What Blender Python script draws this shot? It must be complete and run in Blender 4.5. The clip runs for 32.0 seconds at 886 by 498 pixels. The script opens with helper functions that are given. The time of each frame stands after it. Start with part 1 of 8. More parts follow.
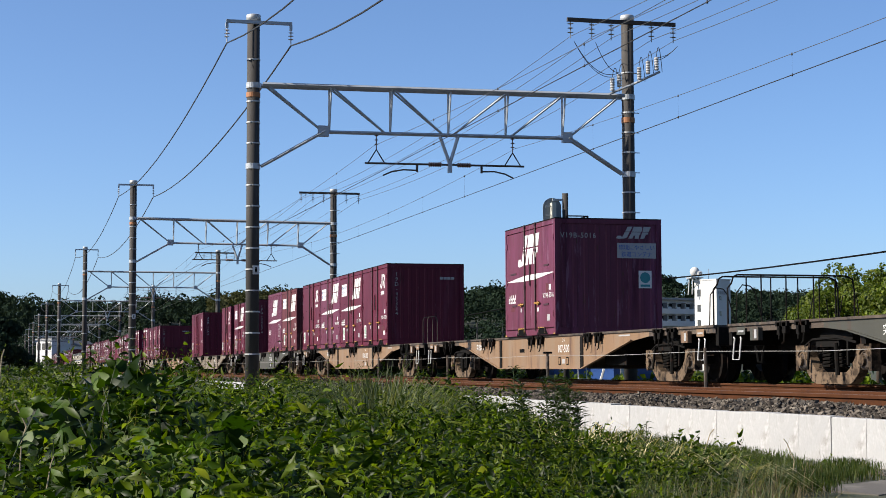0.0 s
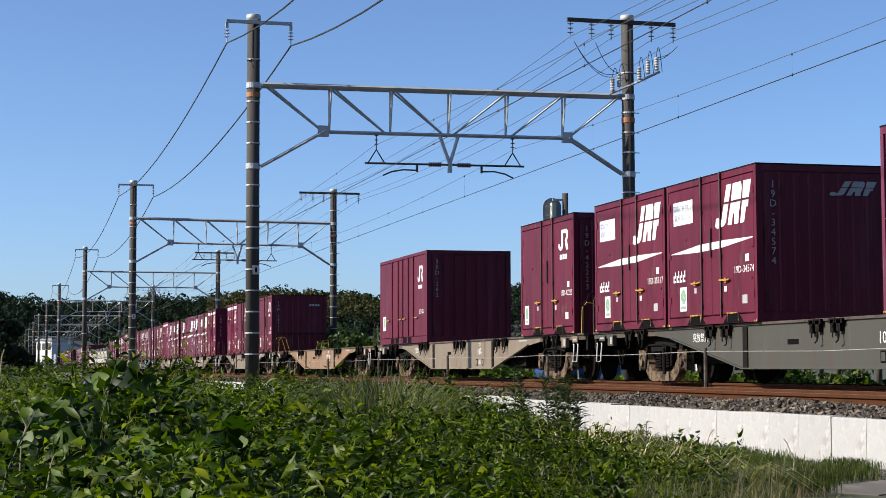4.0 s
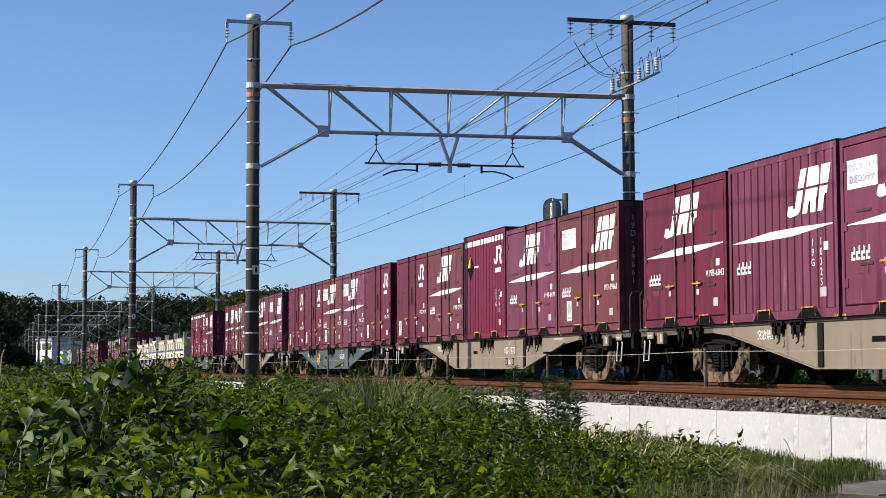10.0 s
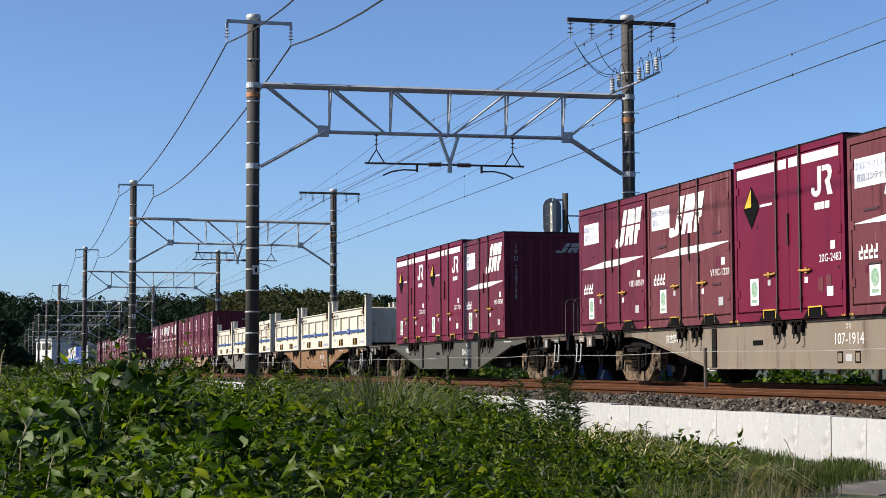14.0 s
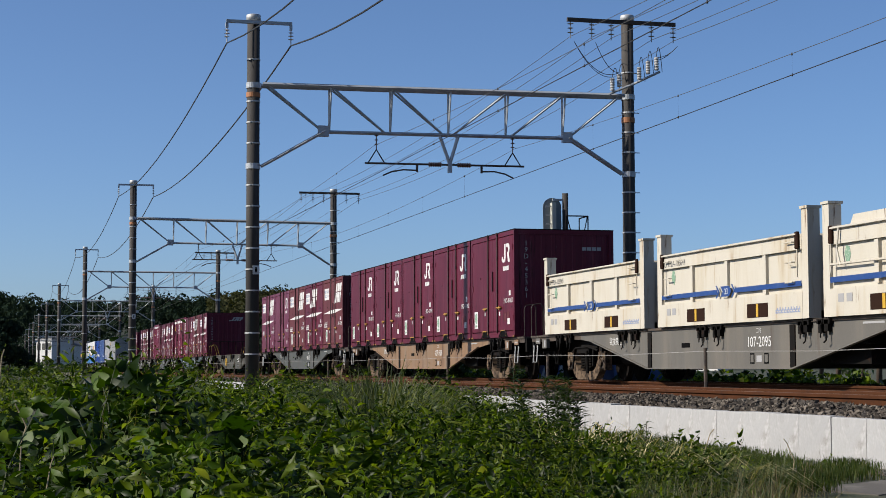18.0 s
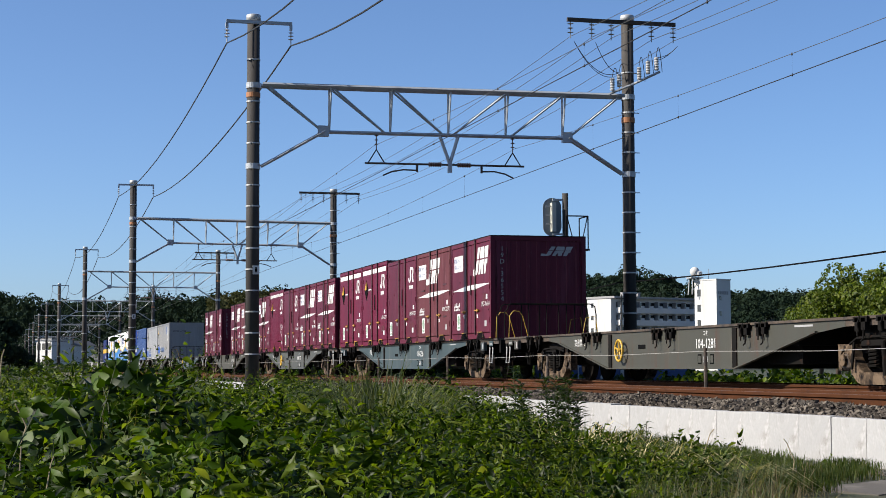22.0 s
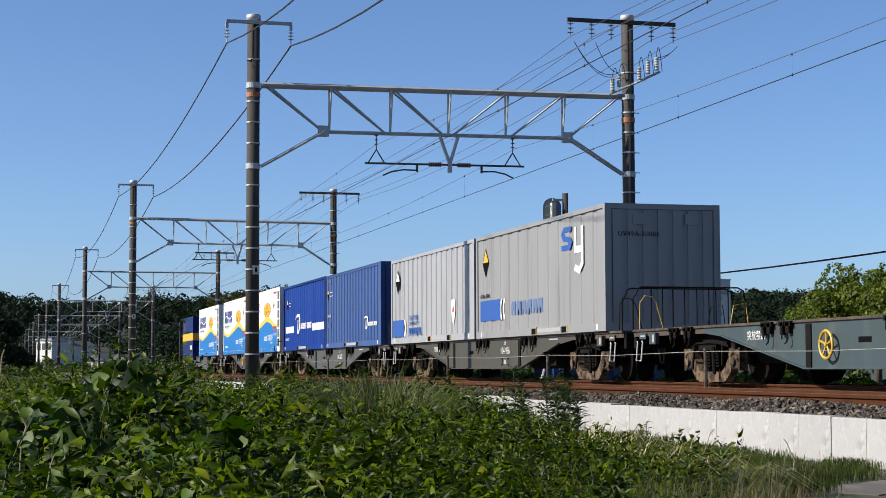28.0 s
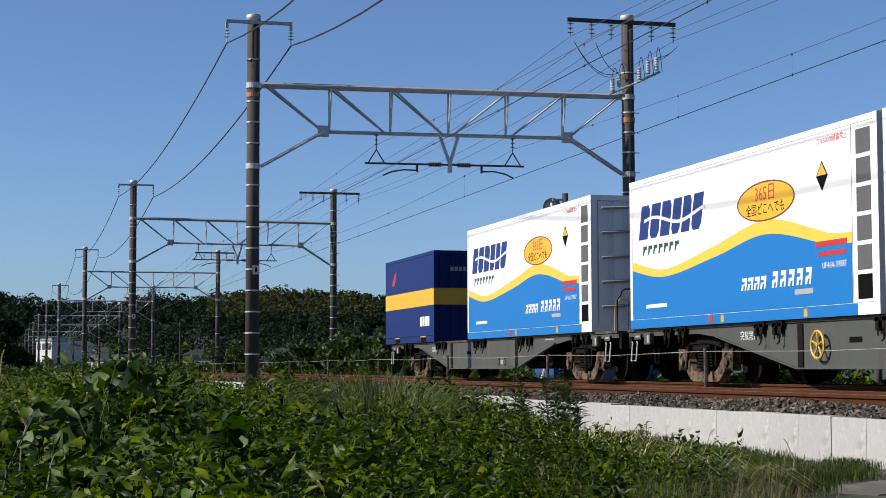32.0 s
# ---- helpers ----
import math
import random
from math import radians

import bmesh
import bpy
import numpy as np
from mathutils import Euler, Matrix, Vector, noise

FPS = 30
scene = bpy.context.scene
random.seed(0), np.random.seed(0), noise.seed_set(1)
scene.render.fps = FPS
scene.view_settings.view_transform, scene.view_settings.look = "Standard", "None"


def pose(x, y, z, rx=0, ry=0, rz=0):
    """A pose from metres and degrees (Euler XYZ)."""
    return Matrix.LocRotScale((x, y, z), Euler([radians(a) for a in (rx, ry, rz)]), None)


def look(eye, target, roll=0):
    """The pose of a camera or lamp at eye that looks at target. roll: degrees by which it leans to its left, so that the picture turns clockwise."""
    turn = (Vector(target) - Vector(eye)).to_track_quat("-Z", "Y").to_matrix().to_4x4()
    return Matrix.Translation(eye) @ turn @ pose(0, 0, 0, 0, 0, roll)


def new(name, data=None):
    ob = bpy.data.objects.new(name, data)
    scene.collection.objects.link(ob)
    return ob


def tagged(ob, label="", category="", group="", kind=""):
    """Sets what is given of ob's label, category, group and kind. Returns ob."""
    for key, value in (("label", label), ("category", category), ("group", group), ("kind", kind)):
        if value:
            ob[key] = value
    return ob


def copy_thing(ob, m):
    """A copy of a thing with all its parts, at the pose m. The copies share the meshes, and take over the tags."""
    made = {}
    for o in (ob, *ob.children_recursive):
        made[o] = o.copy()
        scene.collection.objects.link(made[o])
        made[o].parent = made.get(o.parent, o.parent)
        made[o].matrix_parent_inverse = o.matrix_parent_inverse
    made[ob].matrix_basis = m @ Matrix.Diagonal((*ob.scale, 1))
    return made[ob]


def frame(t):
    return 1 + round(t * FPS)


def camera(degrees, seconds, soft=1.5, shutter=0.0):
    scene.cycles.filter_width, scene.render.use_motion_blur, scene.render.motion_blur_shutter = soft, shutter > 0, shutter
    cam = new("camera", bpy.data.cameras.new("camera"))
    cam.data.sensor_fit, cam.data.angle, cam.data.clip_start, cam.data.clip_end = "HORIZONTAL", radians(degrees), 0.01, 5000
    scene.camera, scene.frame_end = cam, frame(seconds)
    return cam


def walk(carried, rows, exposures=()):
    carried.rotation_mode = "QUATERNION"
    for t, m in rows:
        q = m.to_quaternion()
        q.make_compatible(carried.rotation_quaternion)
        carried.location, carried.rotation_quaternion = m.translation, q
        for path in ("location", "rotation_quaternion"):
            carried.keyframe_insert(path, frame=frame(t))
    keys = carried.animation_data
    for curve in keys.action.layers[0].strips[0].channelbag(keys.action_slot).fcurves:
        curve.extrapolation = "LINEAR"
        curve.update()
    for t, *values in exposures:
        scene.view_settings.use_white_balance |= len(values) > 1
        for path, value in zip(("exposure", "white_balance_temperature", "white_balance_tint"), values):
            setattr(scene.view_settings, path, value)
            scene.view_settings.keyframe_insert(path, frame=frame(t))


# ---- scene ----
CAM = (0.0, 0.0, 0.29)
YAW, PITCH = 0.2541, 0.0696
cam = camera(29.265, 32.0, soft=0.6)
AIM = (math.sin(YAW) * math.cos(PITCH), math.cos(YAW) * math.cos(PITCH), 0.29 + math.sin(PITCH))
VIEW = look(CAM, AIM, -0.183)
walk(cam, [(0.0, VIEW), (32.0, VIEW)], exposures=[(0.0, 1.05, 6500, 10), (12.0, 1.03, 6500, 10), (14.0, 0.99, 6460, 10), (16.5, 0.56, 6380, 10), (18.0, 0.59, 6380, 10), (19.0, 0.85, 6420, 10), (22.0, 0.93, 6420, 10), (29.0, 0.84, 6400, 10), (30.0, 0.78, 6350, 10), (31.0, 0.65, 6350, 10), (32.0, 0.64, 6350, 10)])

# ---------------------------------------------------------------- light
SUN_EL, SUN_AZ = 34.0, 274.0          # degrees; azimuth clockwise from +y
world = bpy.data.worlds.new("sky")
scene.world = world
world.use_nodes = True
wn = world.node_tree.nodes
sky = wn.new("ShaderNodeTexSky")
sky.sky_type = "NISHITA"
sky.sun_disc = False
sky.sun_elevation = radians(SUN_EL)
sky.sun_rotation = radians(SUN_AZ)
sky.altitude = 0.0
sky.air_density = 0.68
sky.dust_density = 0.9
sky.ozone_density = 6.0
wn["Background"].inputs["Strength"].default_value = 0.085
world.node_tree.links.new(sky.outputs[0], wn["Background"].inputs["Color"])
sun = new("sun", bpy.data.lights.new("sun", "SUN"))
sun.data.energy = 5.0
sun.data.angle = radians(0.9)
sun.data.color = (1.0, 0.915, 0.80)
az, el = radians(SUN_AZ), radians(SUN_EL)
to_sun = Vector((math.sin(az) * math.cos(el), math.cos(az) * math.cos(el), math.sin(el)))
sun.matrix_world = look(to_sun * 50, (0, 0, 0))


# ---------------------------------------------------------------- materials
BASECUT = 0.60          # cuts every base colour, so that shade falls deeper beside the sun
LEAFTONE = 0.55      # cuts leaf colours likewise, to deepen the shade among them


def material(name, base, rough=0.6, metal=0.0, tones=(), scale=3.0, fine=40.0, vary=0.12, bump=0.0, bump_scale=60.0,
             streak=False, spread=0.0, island=0.0, spec=0.5):
    """A node material: base colour, patches of other tones, grain, relief; spread and island vary it from piece to piece."""
    base, tones = [q * BASECUT for q in base], [([q * BASECUT for q in t_[0]],) + tuple(t_[1:]) for t_ in tones]
    m = bpy.data.materials.new(name)
    m.use_nodes = True
    n, l = m.node_tree.nodes, m.node_tree.links
    b = n["Principled BSDF"]
    b.inputs["Roughness"].default_value = rough
    b.inputs["Metallic"].default_value = metal
    b.inputs["Specular IOR Level"].default_value = spec
    co = n.new("ShaderNodeTexCoord")
    mp = n.new("ShaderNodeMapping")
    l.new(co.outputs["Object"], mp.inputs[0])
    if streak:
        mp.inputs["Scale"].default_value = (1.0, 1.0, 0.12)
    col = n.new("ShaderNodeRGB")
    col.outputs[0].default_value = (*base, 1)
    out = col.outputs[0]
    for i, (tone, low, high, sc) in enumerate(tones):
        t = n.new("ShaderNodeTexNoise")
        t.inputs["Scale"].default_value = sc
        t.inputs["Detail"].default_value = 5
        t.inputs["Roughness"].default_value = 0.65
        l.new(mp.outputs[0], t.inputs["Vector"])
        r = n.new("ShaderNodeMapRange")
        r.inputs["From Min"].default_value, r.inputs["From Max"].default_value = low, high
        l.new(t.outputs["Fac"], r.inputs["Value"])
        mx = n.new("ShaderNodeMix")
        mx.data_type = "RGBA"
        l.new(r.outputs[0], mx.inputs["Factor"])
        l.new(out, mx.inputs["A"])
        mx.inputs["B"].default_value = (*tone, 1)
        out = mx.outputs["Result"]
    g = n.new("ShaderNodeTexNoise")
    g.inputs["Scale"].default_value = fine
    g.inputs["Detail"].default_value = 4
    l.new(co.outputs["Object"], g.inputs["Vector"])
    k = n.new("ShaderNodeTexNoise")
    k.inputs["Scale"].default_value = scale
    k.inputs["Detail"].default_value = 3
    l.new(mp.outputs[0], k.inputs["Vector"])
    ad = n.new("ShaderNodeMath")
    l.new(g.outputs["Fac"], ad.inputs[0])
    l.new(k.outputs["Fac"], ad.inputs[1])
    rng = n.new("ShaderNodeMapRange")
    rng.inputs["From Min"].default_value, rng.inputs["From Max"].default_value = 0.6, 1.4
    rng.inputs["To Min"].default_value, rng.inputs["To Max"].default_value = 1 - vary, 1 + vary
    l.new(ad.outputs[0], rng.inputs["Value"])
    value = rng.outputs[0]
    for amount, kind in ((spread, "obj"), (island, "isl")):
        if not amount:
            continue
        src = n.new("ShaderNodeObjectInfo" if kind == "obj" else "ShaderNodeNewGeometry")
        r2 = n.new("ShaderNodeMapRange")
        r2.inputs["To Min"].default_value, r2.inputs["To Max"].default_value = 1 - amount, 1 + amount
        l.new(src.outputs["Random" if kind == "obj" else "Random Per Island"], r2.inputs["Value"])
        mu = n.new("ShaderNodeMath")
        mu.operation = "MULTIPLY"
        l.new(value, mu.inputs[0])
        l.new(r2.outputs[0], mu.inputs[1])
        value = mu.outputs[0]
    sc_ = n.new("ShaderNodeVectorMath")
    sc_.operation = "SCALE"
    l.new(out, sc_.inputs[0])
    l.new(value, sc_.inputs["Scale"])
    l.new(sc_.outputs[0], b.inputs["Base Color"])
    if bump:
        h = n.new("ShaderNodeTexNoise")
        h.inputs["Scale"].default_value = bump_scale
        h.inputs["Detail"].default_value = 5
        l.new(co.outputs["Object"], h.inputs["Vector"])
        bp = n.new("ShaderNodeBump")
        bp.inputs["Strength"].default_value = 0.6
        bp.inputs["Distance"].default_value = bump
        l.new(h.outputs["Fac"], bp.inputs["Height"])
        l.new(bp.outputs[0], b.inputs["Normal"])
    return m


def foliage(name, a, b_, c, rough=0.5, through_=0.35, gloss=0.18, pale=None):
    """Leaf material: three greens picked leaf by leaf, with light passing through the leaf."""
    a, b_, c, pale = [tuple(q * LEAFTONE for q in v) if v else None for v in (a, b_, c, pale)]
    m = bpy.data.materials.new(name)
    m.use_nodes = True
    n, l = m.node_tree.nodes, m.node_tree.links
    p = n["Principled BSDF"]
    p.inputs["Roughness"].default_value = rough
    p.inputs["Specular IOR Level"].default_value = gloss
    geo = n.new("ShaderNodeNewGeometry")
    ramp = n.new("ShaderNodeValToRGB")
    ramp.color_ramp.elements[0].color = (*a, 1)
    ramp.color_ramp.elements[1].color = (*c, 1)
    e = ramp.color_ramp.elements.new(0.5)
    e.color = (*b_, 1)
    e = ramp.color_ramp.elements.new(0.9)
    e.color = (*c, 1)
    if pale:
        ramp.color_ramp.elements[-1].color = (*pale, 1)
    l.new(geo.outputs["Random Per Island"], ramp.inputs[0])
    co = n.new("ShaderNodeTexCoord")
    tx = n.new("ShaderNodeTexNoise")
    tx.inputs["Scale"].default_value = 1.7
    tx.inputs["Detail"].default_value = 4
    l.new(co.outputs["Object"], tx.inputs["Vector"])
    mr = n.new("ShaderNodeMapRange")
    mr.inputs["From Min"].default_value, mr.inputs["From Max"].default_value = 0.3, 0.7
    mr.inputs["To Min"].default_value, mr.inputs["To Max"].default_value = 0.6, 1.4
    l.new(tx.outputs["Fac"], mr.inputs["Value"])
    sc_ = n.new("ShaderNodeVectorMath")
    sc_.operation = "SCALE"
    l.new(ramp.outputs[0], sc_.inputs[0])
    l.new(mr.outputs[0], sc_.inputs["Scale"])
    l.new(sc_.outputs[0], p.inputs["Base Color"])
    tr = n.new("ShaderNodeBsdfTranslucent")
    warm = n.new("ShaderNodeMix")
    warm.data_type = "RGBA"
    warm.blend_type = "MULTIPLY"
    warm.inputs["Factor"].default_value = 1.0
    l.new(sc_.outputs[0], warm.inputs["A"])
    warm.inputs["B"].default_value = (1.5, 1.5, 0.5, 1)
    l.new(warm.outputs["Result"], tr.inputs["Color"])
    mix = n.new("ShaderNodeMixShader")
    mix.inputs[0].default_value = through_
    l.new(p.outputs[0], mix.inputs[1])
    l.new(tr.outputs[0], mix.inputs[2])
    l.new(mix.outputs[0], n["Material Output"].inputs["Surface"])
    return m


RUST = (0.10, 0.035, 0.015)
DUST = (0.22, 0.17, 0.12)
PAINT = {
    "maroon": material("maroon_paint", (0.132, 0.017, 0.036), 0.42, tones=(((0.092, 0.012, 0.028), 0.50, 0.66, 1.2), ((0.165, 0.038, 0.062), 0.56, 0.72, 2.6), ((0.065, 0.012, 0.020), 0.60, 0.68, 7.0), ((0.20, 0.085, 0.10), 0.66, 0.70, 15.0)), vary=0.12, streak=True, bump=0.003, bump_scale=6, spec=0.12),
    "faded": material("faded_maroon_paint", (0.140, 0.040, 0.050), 0.58, tones=(((0.155, 0.05, 0.055), 0.46, 0.64, 1.6), ((0.06, 0.012, 0.02), 0.54, 0.70, 3.1), ((0.20, 0.09, 0.10), 0.60, 0.66, 8.0), ((0.09, 0.04, 0.025), 0.62, 0.68, 13.0)), vary=0.13, streak=True, bump=0.003, bump_scale=6, spec=0.12),
    "purple": material("purple_maroon_paint", (0.145, 0.036, 0.064), 0.46, tones=(((0.18, 0.05, 0.10), 0.48, 0.66, 1.5), ((0.075, 0.011, 0.03), 0.54, 0.70, 2.7), ((0.22, 0.10, 0.15), 0.60, 0.66, 8.0), ((0.10, 0.045, 0.03), 0.63, 0.69, 14.0)), vary=0.12, streak=True, bump=0.003, bump_scale=6, spec=0.12),
    "red": material("bright_maroon_paint", (0.150, 0.009, 0.034), 0.40, tones=(((0.10, 0.008, 0.026), 0.55, 0.75, 1.3),), vary=0.08, streak=True, bump=0.003, bump_scale=6, spec=0.12),
    "silver": material("silver_grey_paint", (0.335, 0.335, 0.335), 0.45, 0.1, tones=(((0.222, 0.2146, 0.1924), 0.55, 0.75, 1.2),), vary=0.06, streak=True),
    "pale": material("pale_grey_paint", (0.43, 0.44, 0.46), 0.45, 0.1, tones=(((0.296, 0.296, 0.2812), 0.55, 0.75, 1.2),), vary=0.06, streak=True),
    "slate": material("slate_blue_paint", (0.048, 0.104, 0.300), 0.5, tones=(((0.074, 0.128, 0.29), 0.45, 0.75, 1.4), ((0.014, 0.032, 0.13), 0.62, 0.76, 2.2)), vary=0.10, streak=True, spec=0.22),
    "royal": material("royal_blue_paint", (0.002, 0.040, 0.28), 0.45, tones=(((0.0040, 0.0222, 0.19), 0.5, 0.75, 1.4),), vary=0.07, streak=True, spec=0.16),
    "navy": material("navy_paint", (0.010, 0.026, 0.15), 0.4, vary=0.08, spec=0.12),
    "white": material("white_container_paint", (0.92, 0.93, 0.94), 0.4, tones=(((0.80, 0.80, 0.79), 0.6, 0.8, 1.5),), vary=0.04, streak=True),
    "cream": material("cream_paint", (0.68, 0.635, 0.53), 0.55, tones=(((0.56, 0.46, 0.30), 0.50, 0.70, 1.6), ((0.40, 0.29, 0.17), 0.58, 0.70, 3.2), ((0.16, 0.075, 0.03), 0.635, 0.70, 6.5)), vary=0.07, streak=True),
}
WAGON = {
    "tan": material("tan_wagon_paint", (0.26, 0.155, 0.080), 0.65, tones=((DUST, 0.5, 0.75, 1.5), ((0.0888, 0.037, 0.0185), 0.53, 0.70, 3.5)), vary=0.14, streak=True, bump=0.002, bump_scale=20),
    "beige": material("beige_wagon_paint", (0.205, 0.165, 0.118), 0.65, tones=((DUST, 0.5, 0.72, 1.3), ((0.1036, 0.0518, 0.0296), 0.55, 0.70, 3.5)), vary=0.12, streak=True, bump=0.002, bump_scale=20),
    "olive": material("olive_grey_wagon_paint", (0.052, 0.052, 0.038), 0.65, tones=((DUST, 0.64, 0.84, 1.5), ((0.0666, 0.0333, 0.0185), 0.53, 0.70, 3.5)), vary=0.12, streak=True),
    "grey": material("grey_wagon_paint", (0.066, 0.072, 0.066), 0.65, tones=((DUST, 0.62, 0.82, 1.5), ((0.0592, 0.037, 0.0222), 0.55, 0.72, 3.5)), vary=0.12, streak=True),
    "blue": material("blue_grey_wagon_paint", (0.040, 0.068, 0.076), 0.6, tones=(((0.0962, 0.111, 0.1036), 0.55, 0.75, 1.5), ((0.0666, 0.037, 0.0222), 0.56, 0.72, 3.5)), vary=0.1, streak=True),
    "drab": material("drab_grey_wagon_paint", (0.135, 0.126, 0.108), 0.65, tones=(((0.175, 0.155, 0.125), 0.5, 0.72, 1.5), ((0.075, 0.050, 0.032), 0.58, 0.74, 3.5)), vary=0.12, streak=True, bump=0.002, bump_scale=20),
    "brown": material("orange_brown_wagon_paint", (0.195, 0.095, 0.026), 0.7, tones=(((0.26, 0.150, 0.062), 0.55, 0.84, 1.5), ((0.0666, 0.0259, 0.0110), 0.58, 0.75, 3.0)), vary=0.15, streak=True),
}
MARK = material("white_marking", (0.78, 0.78, 0.76), 0.55, tones=(((0.6, 0.57, 0.55), 0.56, 0.75, 5.0),), vary=0.05)
GREYMARK = material("grey_marking", (0.42, 0.42, 0.42), 0.6, vary=0.06)
YELLOW = material("yellow_paint", (0.66, 0.40, 0.03), 0.5, tones=(((0.4, 0.2, 0.03), 0.58, 0.75, 12.0),), vary=0.1)
WAVE = material("yellow_wave_marking", (0.86, 0.60, 0.06), 0.5, vary=0.04)
ORANGE = material("orange_yellow_marking", (0.80, 0.47, 0.02), 0.5, vary=0.05)
WORNYEL = material("flaked_yellow_paint", (0.60, 0.36, 0.03), 0.6, tones=(((0.06, 0.02, 0.018), 0.47, 0.56, 7.0),), vary=0.15)
LEVER = material("worn_yellow_paint", (0.50, 0.27, 0.04), 0.6, tones=(((0.25, 0.11, 0.03), 0.5, 0.66, 14.0),), vary=0.15)
FADEDGREEN = material("faded_green_marking", (0.20, 0.36, 0.24), 0.6, tones=(((0.45, 0.52, 0.42), 0.5, 0.6, 22.0),), vary=0.15)
# black print, and the painted shade inside pockets and slots
BLACK = material("black_marking_and_hole_shade", (0.006, 0.006, 0.006), 0.8, vary=0.1, spec=0.04)
# sooty gear, and the shade under the decks put into a near-black colour
DARK = material("soot_and_shade_steel", (0.009, 0.008, 0.007), 0.85, spec=0.1, tones=(((0.05, 0.022, 0.012), 0.58, 0.78, 6.0),), vary=0.2)
UNDER = material("dusty_brown_steel", (0.070, 0.048, 0.032), 0.75, tones=(((0.17, 0.125, 0.085), 0.5, 0.68, 3.0), ((0.018, 0.012, 0.010), 0.5, 0.62, 6.0)), vary=0.18, bump=0.003, bump_scale=40)
FRAME = material("tan_dusty_bogie_steel", (0.185, 0.130, 0.085), 0.8, tones=(((0.06, 0.042, 0.028), 0.46, 0.58, 4.0), ((0.012, 0.009, 0.008), 0.52, 0.62, 7.0)), vary=0.18, bump=0.003, bump_scale=30, spec=0.12)
SILVERFRAME = material("silver_grey_bogie_steel", (0.24, 0.24, 0.245), 0.7, tones=(((0.09, 0.085, 0.08), 0.44, 0.56, 4.0), ((0.015, 0.014, 0.013), 0.48, 0.58, 7.0)), vary=0.18, bump=0.003, bump_scale=30, spec=0.2)
GREYUNDER = material("grey_dusty_steel", (0.16, 0.16, 0.16), 0.75, tones=(((0.40, 0.40, 0.40), 0.55, 0.7, 3.0), ((0.018, 0.016, 0.015), 0.5, 0.62, 6.0)), vary=0.18, bump=0.003, bump_scale=40)
SKYBLUE = material("bright_blue_marking", (0.004, 0.185, 0.56), 0.45, vary=0.04)
BLUEMARK = material("blue_marking", (0.022, 0.10, 0.40), 0.5, vary=0.06)
NAVYMARK = material("navy_marking", (0.008, 0.03, 0.19), 0.45, vary=0.05)
TEAL = material("teal_marking", (0.02, 0.25, 0.28), 0.5, vary=0.1)
REDMARK = material("red_marking", (0.55, 0.03, 0.03), 0.5, vary=0.08)
RAIL = material("rusty_rail_steel", (0.085, 0.032, 0.013), 0.85, spec=0.08, tones=(((0.05, 0.021, 0.012), 0.5, 0.7, 4.0), ((0.12, 0.052, 0.024), 0.6, 0.8, 9.0)), vary=0.15, bump=0.002)
# near-black for grime and for the shade behind the bogie frames
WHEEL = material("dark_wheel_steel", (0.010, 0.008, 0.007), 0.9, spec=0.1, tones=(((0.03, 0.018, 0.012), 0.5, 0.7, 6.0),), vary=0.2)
RAILTOP = material("worn_rail_head", (0.22, 0.13, 0.085), 0.5, 0.4, vary=0.15)
STONE = material("grey_ballast_stone", (0.140, 0.121, 0.100), 0.9, tones=(((0.062, 0.050, 0.042), 0.48, 0.6, 9.0),), vary=0.2, island=0.75, spec=0.12)
BED = material("gravel_bed", (0.13, 0.105, 0.085), 0.9, tones=(((0.20, 0.17, 0.14), 0.5, 0.62, 14.0), ((0.06, 0.045, 0.035), 0.52, 0.62, 22.0)), fine=60, vary=0.3, bump=0.03, bump_scale=18)
SLEEPER = material("sleeper_concrete", (0.27, 0.25, 0.22), 0.85, tones=((RUST, 0.55, 0.75, 3.0),), vary=0.15)
WALL = material("pale_concrete", (0.462, 0.464, 0.460), 0.9, tones=(((0.40, 0.395, 0.385), 0.44, 0.62, 2.6), ((0.28, 0.265, 0.245), 0.60, 0.76, 6.0), ((0.53, 0.525, 0.52), 0.52, 0.66, 9.0)), vary=0.09, spread=0.05, bump=0.004, bump_scale=30)
SLAB = material("grey_concrete", (0.115, 0.105, 0.092), 0.9, tones=(((0.2, 0.19, 0.17), 0.5, 0.7, 3.0),), vary=0.12, bump=0.004)
POLE = material("dark_pole_concrete", (0.045, 0.041, 0.038), 0.85, tones=(((0.095, 0.085, 0.075), 0.52, 0.72, 2.2), ((0.026, 0.022, 0.02), 0.55, 0.72, 3.5)), vary=0.18, streak=True, bump=0.003, bump_scale=25)
BAND = material("galvanised_band", (0.56, 0.57, 0.57), 0.55, 0.3, vary=0.12)
GALV = material("galvanised_steel", (0.50, 0.54, 0.58), 0.5, 0.1, tones=(((0.38, 0.41, 0.44), 0.5, 0.7, 4.0),), vary=0.1)
PORCELAIN = material("grey_porcelain", (0.55, 0.55, 0.54), 0.3, vary=0.08)
GREYPORC = material("dark_grey_porcelain", (0.30, 0.30, 0.31), 0.35, vary=0.1)
BANDPAINT = material("faded_orange_band", (0.42, 0.17, 0.06), 0.7, vary=0.2)
BROWNPORC = material("brown_porcelain", (0.16, 0.07, 0.045), 0.3, vary=0.1)
WIRE = material("dark_wire", (0.035, 0.033, 0.032), 0.6, 0.3, vary=0.1)
COPPER = material("grey_copper_wire", (0.16, 0.16, 0.16), 0.5, 0.5, vary=0.1)
SOIL = material("weedy_soil", (0.050, 0.050, 0.024), 0.95, tones=(((0.035, 0.055, 0.015), 0.42, 0.6, 0.7), ((0.10, 0.08, 0.05), 0.58, 0.72, 2.4)), fine=30, vary=0.3, bump=0.03, bump_scale=12)
